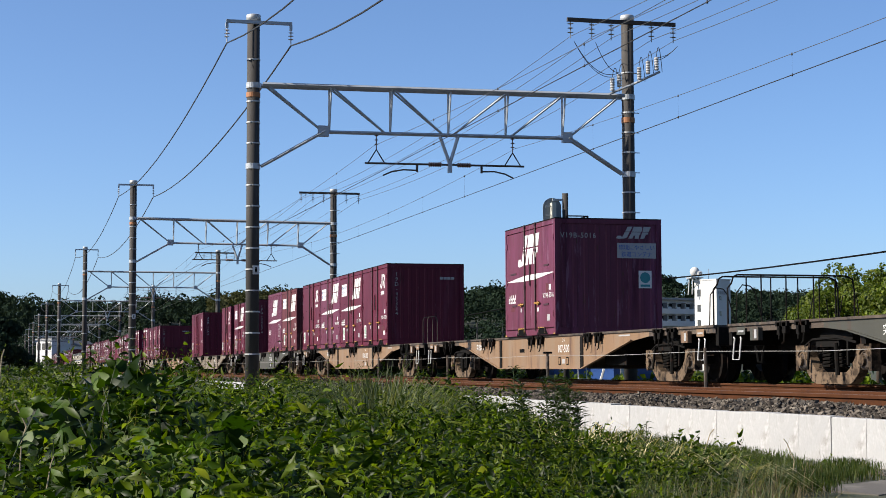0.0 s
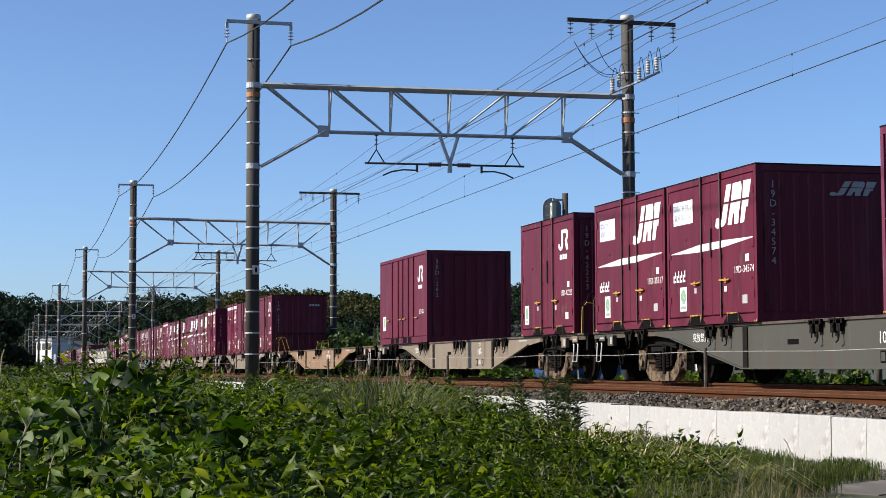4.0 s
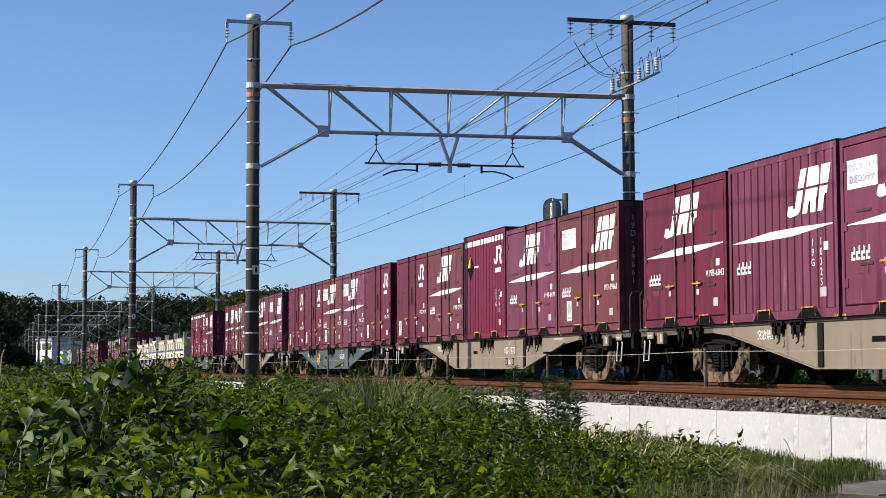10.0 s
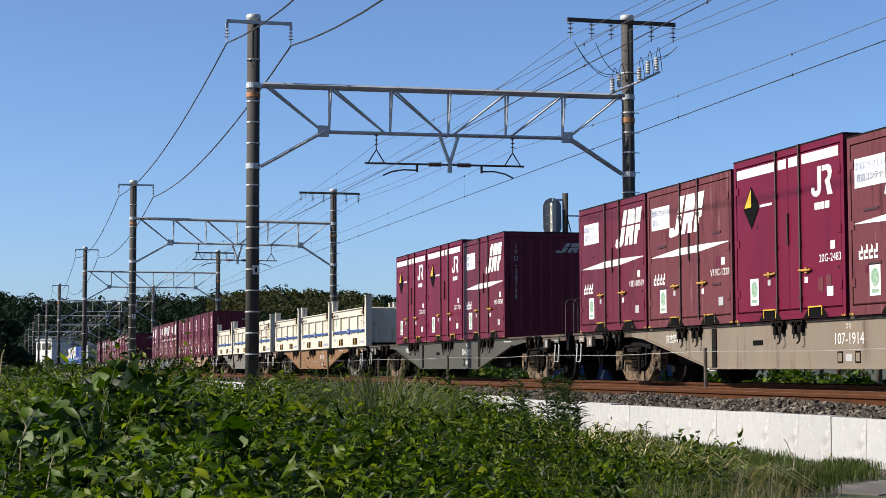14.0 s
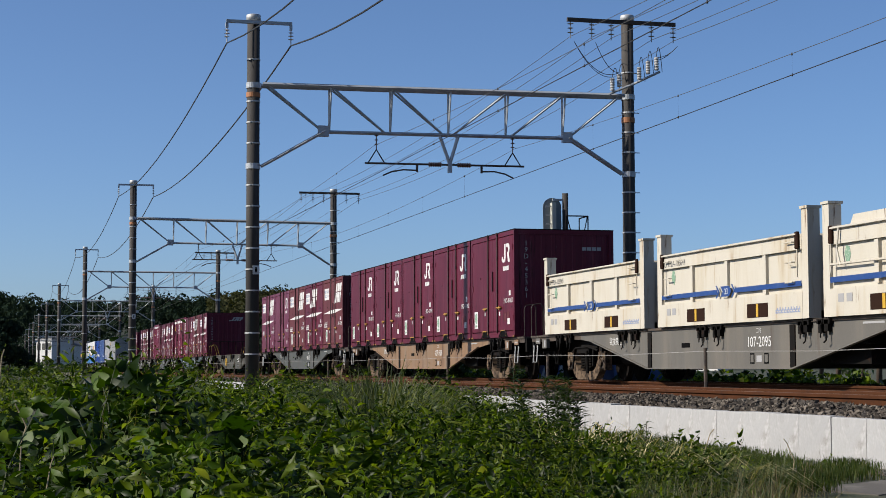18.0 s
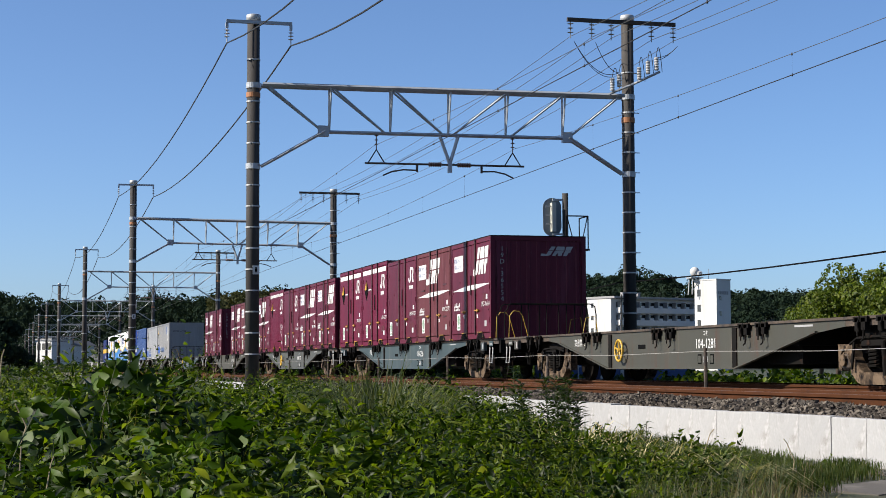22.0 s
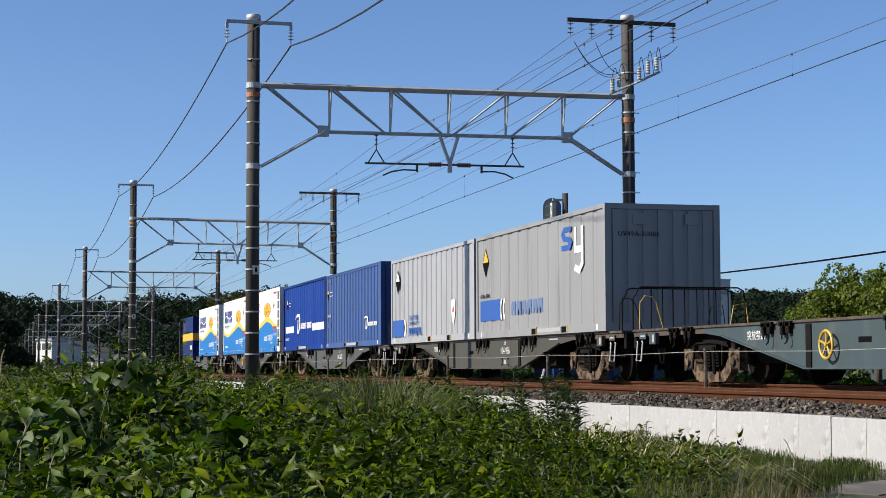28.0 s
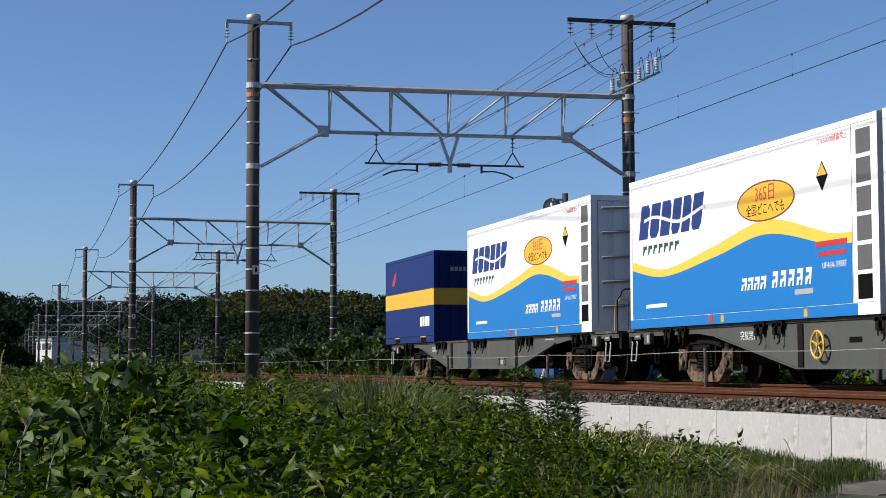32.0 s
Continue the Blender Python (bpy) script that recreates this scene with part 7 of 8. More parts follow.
for r in range(5):
    z0 = TH - 3.4 - r * 3.3
    part("window", box(bmesh.new(), -0.04, -0.001, 4.6, 5.6, z0, z0 + 1.5), GLASS, tw)
    part("window", box(bmesh.new(), 0.9, 1.5, -0.04, -0.001, z0 - 1.0, z0), GLASS, tw)
for c in range(6):
    part("sign_bar", box(bmesh.new(), 0.5 + c * 0.55, 0.9 + c * 0.55, -0.05, -0.001, TH - 3.1, TH - 2.4), GREYWALL, tw)
tk = thing("water_tank", "white spherical water tank on a steel frame", "water tank", at=pose(*spot((1230 - 784) / 3003, BD - 4), BH - 0.3))
b = bmesh.new()
bmesh.ops.create_uvsphere(b, u_segments=20, v_segments=12, radius=1.05)
part("tank", b, HOUSEWALL, tk, at=pose(0, 0, 5.0), smooth=True)
for dx in (-1.1, 1.1):
    for dy in (-1.1, 1.1):
        part("frame_leg", tube(bmesh.new(), [(dx, dy, 0), (dx * 0.8, dy * 0.8, 3.6)], 0.14, 6), BAND, tk)
    part("frame_brace", tube(bmesh.new(), [(dx, -1.1, 0.8), (-dx * 0.8, -0.9, 3.4)], 0.09, 5), BAND, tk)
part("platform", box(bmesh.new(), -1.4, 1.4, -1.4, 1.4, 3.55, 3.8), BAND, tk)
part("mast", tube(bmesh.new(), [(3.2, 0, 0.3), (3.2, 0, 5.6)], 0.06, 5), BAND, tk)
for a, dep, w, h, mat, roof, gb in ((-0.235, 330, 6.5, 7.2, HOUSEWALL, GREYWALL, 0), (-0.222, 345, 6.5, 6.0, HOUSEWALL, ROOFTILE, 1.2), (-0.205, 300, 7, 2.6, GREYWALL, ROOFTILE, 1.4), (-0.19, 280, 6, 2.6, GREYWALL, ROOFTILE, 1.6),
                                    (-0.145, 250, 7, 3.6, GREYWALL, ROOFTILE, 1.4), (-0.118, 240, 8, 3.5, HOUSEWALL, GREYWALL, 0), (-0.108, 225, 9, 3.0, GREYWALL, GREYWALL, 0), (-0.09, 260, 10, 4.2, HOUSEWALL, ROOFTILE, 1.8), (-0.075, 230, 11, 2.8, GREYWALL, ROOFTILE, 1.5),
                                    (-0.058, 250, 9, 3.4, HOUSEWALL, ROOFTILE, 1.7), (-0.04, 220, 8, 2.6, GREYWALL, ROOFTILE, 1.5), (-0.10, 150, 5, 1.3, GREYWALL, REDROOF, 0.7), (0.04, 240, 9, 3.0, GREYWALL, ROOFTILE, 1.5), (0.015, 230, 8, 2.6, HOUSEWALL, ROOFTILE, 1.5)):
    building("house", a, 300 + dep * 0.3, w * 0.9, 6, h * 1.05, mat, roof, "distant %s house at the foot of the hill" % ("white" if mat is HOUSEWALL else "grey"), 2 if h > 3.1 else 1, 3, -40 if a < -0.18 else 8 * math.sin(a * 90), gb)
# blue huts close behind the track
for y, x, w, h in ((47.0, 18.2, 2.4, 2.0), (52.5, 18.6, 3.2, 2.0)):
    g = thing("equipment_hut", "blue sheet-steel equipment hut behind the track", "hut", "equipment huts", at=pose(x, y, -0.6))
    part("body", box(bmesh.new(), -w / 2, w / 2, -1, 1, 0, h * 0.62), BLUESHED, g)
    part("roof", box(bmesh.new(), -w / 2 - 0.1, w / 2 + 0.1, -1.1, 1.1, h * 0.62 + 0.001, h * 0.62 + 0.06), BAND, g)
    part("door", box(bmesh.new(), -w / 2 + 0.2, -w / 2 + 0.55, -1.03, -1.001, 0.05, h * 0.55), HOUSEWALL, g, "white door")
    part("brace", tube(bmesh.new(), [(-w / 2 - 0.6, -1.1, 0), (-w / 2 - 0.2, -1.05, h * 0.6)], 0.04, 5), HOUSEWALL, g)
# utility poles among the houses
for i, (a, dep, h) in enumerate(((-0.088, 200, 5.2), (-0.066, 190, 5), (-0.052, 210, 6), (-0.06, 160, 3.4), (-0.155, 210, 6), (-0.17, 240, 7), (-0.21, 260, 7), (0.105, 240, 10.5), (0.02, 180, 5), (0.035, 200, 5))):
    x, y = spot(a, dep)
    g = thing("utility_pole", "thin grey utility pole among the houses", "utility pole", "utility poles", at=pose(x, y, -0.6))
    part("pole", tube(bmesh.new(), [(0, 0, 0), (0, 0, h + 0.6)], 0.13, 8, 0.08), POLE, g)
    part("crossarm", box(bmesh.new(), -0.8, 0.8, -0.05, 0.05, h, h + 0.1), POLE, g)


# ---------------------------------------------------------------- weeds in the foreground
GROUND = -0.6


def canopy(a, dep):
    """Height of the plant tops, by share to the right and depth."""
    deps = (4, 5, 6.2, 7.4, 8.6, 11, 16, 24, 32, 40, 60)
    left = (-0.36, -0.22, -0.14, -0.02, 0.12, 0.05, 0.05, 0.06, -0.10, -0.25, -0.35)
    mid = (-0.42, -0.36, -0.31, -0.27, -0.25, -0.18, -0.10, -0.06, -0.16, -0.25, -0.35)
    right = (-0.5, -0.48, -0.46, -0.44, -0.42, -0.43, -0.43, -0.44, -0.46, -0.48, -0.48)
    l_, m_, r_ = (np.interp(dep, deps, z) for z in (left, mid, right))
    w1 = np.clip((a + 0.155) / 0.10, 0, 1)
    w2 = np.clip((a - 0.05) / 0.12, 0, 1)
    mound = 0.17 * np.exp(-((a + 0.195) / 0.03) ** 2 - ((dep - 7.9) / 1.1) ** 2) + 0.20 * np.exp(-((a + 0.093) / 0.02) ** 2 - ((dep - 22) / 3.0) ** 2) + 0.16 * np.exp(-((a + 0.147) / 0.012) ** 2 - ((dep - 22) / 4.0) ** 2)
    mound = mound - 0.24 * np.exp(-((a + 0.28) / 0.05) ** 2) * np.clip((13.5 - dep) / 2, 0, 1) + 0.12 * np.clip((-0.18 - a) / 0.02, 0, 1) * np.exp(-((dep - 20) / 5.0) ** 2)
    dip = 0.15 * np.exp(-((a + 0.125) / 0.016) ** 2) * np.clip((dep - 12) / 8, 0, 1) + 0.28 * np.exp(-((a - 0.072) / 0.042) ** 2) * np.clip((dep - 10.5) / 2.5, 0, 1)
    return (l_ * (1 - w1) + m_ * w1) * (1 - w2) + r_ * w2 + mound - dip


def scatter(n, a0, a1, d0, d1, power=1.6):
    a = rg.uniform(a0, a1, n)
    dep = d0 + (d1 - d0) * rg.random(n) ** power
    x = FWD.x * dep + RGT.x * a * dep
    y = FWD.y * dep + RGT.y * a * dep
    return a, dep, x, y


def lumps(x, y, s, seed=0.0):
    return (np.sin(x * s + 1.3 + seed) * np.cos(y * s * 0.83 - 0.7 + seed) + 0.6 * np.sin(x * s * 2.3 - y * s * 1.9 + seed) + 0.4 * np.cos(x * s * 4.1 + y * s * 3.3)) / 2


def keep_field(x):
    return x < 6.75


def off_slab(x, y):
    return 1 - (x > 5.25) * (y < 10.58 + (x - 5.34) * 0.47)


def facing(m, tilt=(-0.12, -0.25, 0.55), loose=0.62):
    """Loose upward leaf normals."""
    return unit(rg.normal(0, loose, (m, 3)) + np.array(tilt))


# broad vine leaves in threes, sprawling in heaps
def vines(heaps, each):
    a, dep, x, y = scatter(heaps, -0.30, 0.03, 4.4, 14, 1.3)
    ok = keep_field(x) & (rg.random(heaps) < np.clip((0.01 - a) / 0.11, 0.10, 1) * np.clip((10.8 - dep) / 2.2, 0.0, 1))
    a, dep, x, y = (np.repeat(q[ok], each) for q in (a, dep, x, y))
    m = len(x)
    hill_ = np.clip(np.repeat(rg.normal(0.0, 0.075, m // each), each), -0.2, 0.09)
    size = np.repeat(rg.uniform(0.65, 1.5, m // each), each)
    size = np.minimum(2.2, size * (1 + 0.9 * np.exp(-((a + 0.2) / 0.055) ** 2 - ((dep - 7.4) / 1.6) ** 2)))
    off = rg.normal(0, 0.15, (m, 2))
    x, y = x + off[:, 0], y + off[:, 1]
    top = canopy(a, dep) + 0.09 * lumps(x, y, 2.6) + hill_ - 1.6 * (off ** 2).sum(1)
    z = top - rg.random(m) ** 1.2 * 0.45
    V, F, base = [], [], 0
    head = rg.uniform(0, 6.28, m)
    for k in range(3):
        ang = head + (k - 1) * 1.75 + rg.normal(0, 0.2, m)
        d = np.stack([np.cos(ang), np.sin(ang), rg.normal(-0.1, 0.42, m)], 1)
        nn = facing(m, (-0.14, -0.30, 0.40), 0.55)
        d = unit(d - nn * np.sum(d * nn, 1, keepdims=True) * 0.8)
        ln = rg.uniform(0.040, 0.078, m) * size
        o = np.stack([x, y, z], 1) + d * 0.025
        v, f = heart(o, d, nn, ln)
        V.append(v), F.append(f + base)
        base += len(v)
    return np.concatenate(V), np.concatenate(F)


def heart(o, d, n, ln):
    """Broad pointed leaves folded at the midrib."""
    d = unit(d)
    s = unit(np.cross(d, n))
    n = np.cross(s, d)
    prof = ((0.0, 0.0), (-0.05, 0.20), (0.14, 0.42), (0.42, 0.38), (0.72, 0.17), (1.08, 0.0))
    curl = rg.uniform(0.1, 0.6, len(o))[:, None]
    cup = rg.uniform(0.12, 0.48, len(o))[:, None]
    L = ln[:, None]
    mids, lf, rt = [], [], []
    pts = []
    for u, w in prof:
        c = o + d * (u * L) - n * (curl * L * max(u, 0) ** 2)
        pts.append(c)
    V = [pts[0], pts[5]]
    for u, w in prof[1:5]:
        c = o + d * (u * L) - n * (curl * L * max(u, 0) ** 2)
        V += [c + s * w * L + n * cup * w * L, c - s * w * L + n * cup * w * L]
    V += [o + d * (0.3 * L) - n * (curl * L * 0.09), o + d * (0.65 * L) - n * (curl * L * 0.42)]
    v = np.stack(V, 1)
    k = v.shape[1]
    f = [(0, 2, 10), (2, 4, 10), (4, 6, 10), (6, 11, 10), (6, 8, 11), (8, 1, 11), (0, 10, 3), (3, 10, 5), (5, 10, 7), (7, 10, 11), (7, 11, 9), (9, 11, 1)]
    f = np.array(f)
    return v.reshape(-1, 3), (f[None] + (np.arange(len(o)) * k)[:, None, None]).reshape(-1, 3)


v, f = vines(900, 17)
vm = quick_mesh("vine_leaves", v, f, KUDZU)
vm.polygons.foreach_set("use_smooth", [True] * len(vm.polygons))
tagged(new("vine_leaves", vm), "broad three-lobed vine leaves sprawling over the field edge", "vines", kind="stuff")


def weeds(name, heaps, each, a0, a1, d0, d1, leaves, low, high, mat, label, power, bias, spread_=0.13, rise=0.14, shape=leaf_set, over=0.0):
    """Leafy stems in heaps: leaves spiral round each stem up to the canopy."""
    a, dep, x, y = scatter(heaps, a0, a1, d0, d1, power)
    ok = keep_field(x) & (rg.random(heaps) < bias(a, dep))
    a, dep, x, y = (np.repeat(q[ok], each) for q in (a, dep, x, y))
    m = len(x)
    lift = np.repeat(rg.normal(0, rise, m // each), each)
    big = np.repeat(rg.uniform(0.62, 1.45, m // each), each) * rg.uniform(0.8, 1.2, m)
    slim = np.repeat(rg.uniform(0.20, 0.46, m // each), each)
    lift = lift * np.clip((0.085 - a) / 0.05, 0.25, 1)
    off = rg.normal(0, 1, (m, 2)) * (spread_ * (1 + dep * 0.02))[:, None]
    x, y = np.minimum(x + off[:, 0], 6.68), y + off[:, 1]
    top = canopy(a, dep) + over + 0.10 * lumps(x, y, 2.9, 2.0) + lift + rg.normal(0, 0.05, m) - 1.2 * np.minimum((off ** 2).sum(1), 0.1)
    h = np.maximum(top - GROUND, 0.10)
    lean = rg.normal(0, 0.16, (m, 2))
    V, F, base = [], [], 0
    for k in range(leaves):
        q = k / leaves
        t = 1 - 0.6 * q ** 0.9
        ang = k * 2.4 + rg.uniform(-0.4, 0.4, m) + big * 40
        d = np.stack([np.cos(ang), np.sin(ang), rg.normal(0.7 - 0.9 * q, 0.4, m)], 1)
        ln = rg.uniform(low, high, m) * (0.55 + 0.75 * min(1.0, q * 2.2)) * big * (1 + dep * 0.008)
        o = np.stack([x + lean[:, 0] * h * t, y + lean[:, 1] * h * t, GROUND + h * t], 1)
        v, f = shape(o, d, facing(m, (-0.12, -0.18, 0.32), 0.62), ln, ln * slim * rg.uniform(0.8, 1.2, m), 0.5, 0.3)
        V.append(v), F.append(f + base)
        base += len(v)
    me = quick_mesh(name, np.concatenate(V), np.concatenate(F), mat)
    me.polygons.foreach_set("use_smooth", np.ones(len(me.polygons), dtype=bool))
    return tagged(new(name, me), label, "weeds", kind="stuff")


weeds("weeds", 1300, 8, -0.29, 0.17, 4.8, 13, 16, 0.032, 0.068, WEED, "dense leafy green weeds in the field", 1.25, lambda a, d: np.clip(0.40 + (a + 0.2) * 4, 0.3, 1) * np.clip((0.175 - a) / 0.10, 0, 1) * np.where(a > 0.06, (np.sin(a * 190 + d * 3.1) > -0.1), 1), shape=ovate_set)
weeds("weeds_behind", 1400, 8, -0.29, 0.11, 10, 26, 13, 0.028, 0.058, WEED, "leafy green weeds before the wall", 1.2, lambda a, d: np.clip((0.09 - a) / 0.06, 0.0, 1))
weeds("path_weeds", 620, 7, 0.035, 0.175, 9.6, 14.0, 13, 0.026, 0.052, WEED, "leafy weeds mixed with the grass by the path", 1.0, lambda a, d: (np.sin(a * 160 + d * 2.3) + np.cos(a * 70 - d * 4.1) > -0.2) * np.clip((0.18 - a) / 0.07, 0, 1), 0.10, 0.07, ovate_set, 0.05)
weeds("weeds_beyond", 700, 6, -0.29, 0.02, 24, 60, 12, 0.06, 0.11, WEED, "leafy weeds further along the wall", 1.3, lambda a, d: np.clip((0.06 - a) / 0.08, 0.0, 1))


def shoot(name, x, y, top, reach, n, size, slim, mat, label, seed, first=0.45):
    """One leafy shoot on a bent pale stem that stands out of the green."""
    rr = np.random.default_rng(seed)
    h = top - GROUND
    g = thing(name, label, "shoot", "leafy shoots", at=pose(x, y, GROUND))
    bx_, by_ = reach * h, rr.uniform(-0.2, 0.2) * h
    path = [Vector((bx_ * (u ** 2), by_ * u * u, h * u)) + Vector((0.015 * math.sin(9 * u + seed), 0.012 * math.cos(7 * u), 0)) for u in (0, 0.2, 0.4, 0.55, 0.7, 0.85, 1.0)]
    part("stem", tube(bmesh.new(), path, 0.006, 5, 0.002), WEEDSTEM, g)
    u = first + (1 - first) * (np.arange(n) + 0.5) / n
    cx = np.stack([np.interp(u, (0, 0.2, 0.4, 0.55, 0.7, 0.85, 1.0), [q[c] for q in path]) for c in range(3)], 1)
    ang = np.arange(n) * 2.4 + rr.uniform(-0.5, 0.5, n)
    d = np.stack([np.cos(ang), np.sin(ang), rr.normal(0.35, 0.4, n)], 1)
    nn = unit(rr.normal(0, 0.5, (n, 3)) + np.array([-0.15, -0.25, 0.6]))
    ln = rr.uniform(0.7, 1.25, n) * size * (1.15 - 0.5 * (u - first) / (1 - first))
    if slim > 0.6:
        v, f = heart(cx + unit(d) * ln[:, None] * 0.3, unit(d), nn, ln)
    else:
        v, f = leaf_set(cx, d, nn, ln, ln * slim, 0.35, 0.2)
    lm = quick_mesh("leaves", v, f, mat)
    lm.polygons.foreach_set("use_smooth", np.ones(len(lm.polygons), dtype=bool))
    part("leaves", lm, None, g)


LIME = foliage("lime_green_leaf", (0.06, 0.12, 0.008), (0.10, 0.19, 0.012), (0.17, 0.26, 0.03), 0.45, 0.4)
WEEDSTEM = material("green_stem", (0.10, 0.12, 0.045), 0.7, vary=0.15)
for i, (u, v_, dep, reach, n, size, slim, mat) in enumerate((
        (203, 636, 7.6, 0.10, 24, 0.085, 0.7, KUDZU), (178, 662, 7.3, -0.12, 18, 0.09, 0.7, KUDZU), (236, 655, 8.2, 0.15, 16, 0.08, 0.7, KUDZU), (130, 700, 6.6, -0.2, 16, 0.09, 0.7, KUDZU),
        (330, 690, 8.4, 0.2, 16, 0.08, 0.7, KUDZU), (380, 735, 7.6, 0.15, 14, 0.085, 0.7, KUDZU), (60, 725, 6.2, 0.2, 16, 0.08, 0.7, KUDZU), (430, 712, 9.0, 0.3, 26, 0.085, 0.4, WEED),
        (585, 748, 8.6, 0.45, 26, 0.10, 0.42, WEED), (500, 800, 7.2, 0.3, 24, 0.10, 0.42, WEED), (250, 790, 6.4, 0.2, 18, 0.09, 0.4, WEED), (300, 815, 6.0, -0.2, 18, 0.09, 0.4, WEED),
        (343, 640, 21, 0.05, 70, 0.11, 0.5, WEED), (352, 648, 20, 0.15, 60, 0.11, 0.5, WEED), (333, 650, 22, -0.1, 60, 0.11, 0.5, WEED), (508, 656, 21, 0.05, 70, 0.11, 0.5, WEED), (522, 662, 20, 0.1, 60, 0.11, 0.5, WEED),
        (490, 664, 22, -0.05, 60, 0.11, 0.5, WEED), (548, 668, 22, 0.1, 50, 0.11, 0.5, WEED), (95, 644, 17, 0.05, 60, 0.10, 0.5, WEED), (110, 650, 16, 0.1, 60, 0.10, 0.5, WEED), (60, 652, 18, 0.0, 60, 0.10, 0.5, WEED),
        (840, 684, 15, 0.1, 50, 0.08, 0.45, WEED), (862, 692, 15.5, 0.0, 40, 0.08, 0.45, WEED), (815, 696, 15, -0.1, 40, 0.08, 0.45, WEED), (770, 700, 16, 0.05, 40, 0.08, 0.45, WEED),
        (1012, 742, 12.0, 0.15, 22, 0.085, 0.7, WEED), (1068, 806, 11.0, 0.1, 18, 0.075, 0.7, LIME), (1158, 808, 11.6, 0.2, 16, 0.07, 0.7, LIME), (1205, 768, 13.2, -0.1, 14, 0.075, 0.7, WEED), (1228, 766, 13.2, 0.2, 12, 0.075, 0.7, WEED), (1132, 752, 13.0, 0.1, 18, 0.07, 0.5, WEED),
        (1090, 775, 12.0, -0.15, 22, 0.07, 0.5, WEED), (962, 752, 11.5, 0.1, 26, 0.08, 0.5, WEED), (1185, 838, 10.8, 0.3, 20, 0.065, 0.4, LIME), (1252, 842, 11.0, 0.1, 18, 0.06, 0.35, LIME), (1040, 850, 9.8, -0.2, 22, 0.075, 0.5, WEED), (1466, 806, 13.4, 0.2, 8, 0.055, 0.6, WEED))):
    x, y = spot((u - 784) / 3003, dep)
    top = 0.29 - (v_ - 650) * dep / 3003
    shoot("leafy_shoot", x - reach * (top - GROUND), y, top, reach, n, size, slim, mat, "pale-stemmed leafy green shoot standing out of the weeds", 200 + i)
sr = random.Random(77)
for i in range(48):
    a, dep = sr.uniform(-0.24, 0.10), 7.0 + 12 * sr.random() ** 1.4
    x, y = spot(a, dep)
    top = float(canopy(a, dep)) + sr.uniform(0.03, 0.15)
    shoot("weed_shoot", x, y, top, sr.uniform(-0.3, 0.4), sr.randint(16, 30), sr.uniform(0.06, 0.10), sr.uniform(0.25, 0.55), WEED, "thin green weed shoot among lower weeds", 300 + i, 0.5)


def grass(name, n, a0, a1, d0, d1, low, high, width, label, power, bias, over=0.0, mat=GRASS, bend=0.5):
    a, dep, x, y = scatter(n, a0, a1, d0, d1, power)
    ok = keep_field(x) & (rg.random(n) < bias(a, dep, x, y))
    a, dep, x, y = a[ok], dep[ok], x[ok], y[ok]
    m = len(x)
    ln = rg.uniform(low, high, m)
    ang = rg.uniform(0, 6.28, m)
    out = np.stack([np.cos(ang), np.sin(ang), np.zeros(m)], 1)
    side = np.stack([-np.sin(ang), np.cos(ang), np.zeros(m)], 1)
    z0 = np.maximum(GROUND, canopy(a, dep) - ln * 0.9 + over)
    o = np.stack([x, y, z0], 1)
    bnd = rg.uniform(0.1, bend, m)[:, None]
    upv = np.array([0, 0, 1.0])
    w = (rg.uniform(0.6, 1.2, m) * width * (1 + dep * 0.02))[:, None]
    L = ln[:, None]
    p1 = o + upv * L * 0.5 + out * L * bnd * 0.25
    p2 = o + upv * L * (1 - bnd * 0.45) + out * L * bnd
    v = np.stack([o - side * w, o + side * w, p1 - side * w * 0.8, p1 + side * w * 0.8, p2], 1).reshape(-1, 3)
    f = np.array([[0, 1, 3], [0, 3, 2], [2, 3, 4]])
    f = (f[None] + (np.arange(m) * 5)[:, None, None]).reshape(-1, 3)
    return tagged(new(name, quick_mesh(name, v, f, mat)), label, "grass", kind="stuff")


grass("wall_grass", 190000, 0.045, 0.30, 11.0, 26, 0.05, 0.12, 0.0022, "short green grass at the wall's foot", 1.0, lambda a, d, x, y: np.clip((a - 0.05) / 0.05, 0, 1) * np.clip((6.74 - x) / 0.2 + 0.05, 0, 1) * off_slab(x, y) * np.clip(0.55 + 1.5 * lumps(x, y, 1.5), 0.05, 1) * np.clip((0.262 - a) / 0.02, 0.05, 1) * np.where(x > 6.25, np.clip(0.35 + 1.6 * lumps(x, y * 1.3, 2.1, 2.2), 0.02, 1), 1), 0.0, LAWN, 0.5)
grass("field_grass", 26000, -0.06, 0.30, 6.0, 18, 0.12, 0.28, 0.0024, "green and straw-coloured grass in the field", 1.1, lambda a, d, x, y: np.clip((a + 0.03) / 0.10, 0, 1) * np.clip((5.4 - x) / 0.8, 0.02, 1) * np.clip(0.3 + 1.2 * lumps(x, y, 1.3), 0.03, 1), 0.03, LIMEGRASS, 1.2)
grass("dry_grass", 9000, 0.03, 0.24, 8.0, 15, 0.18, 0.38, 0.0020, "dry straw-coloured grass stems", 1.0, lambda a, d, x, y: np.clip((a - 0.04) / 0.06, 0, 1) * np.clip((5.3 - x) / 0.8, 0.03, 1) * np.clip(0.2 + 1.1 * lumps(x, y, 1.7, 3.0), 0.02, 1), 0.05, STRAW, 1.7)
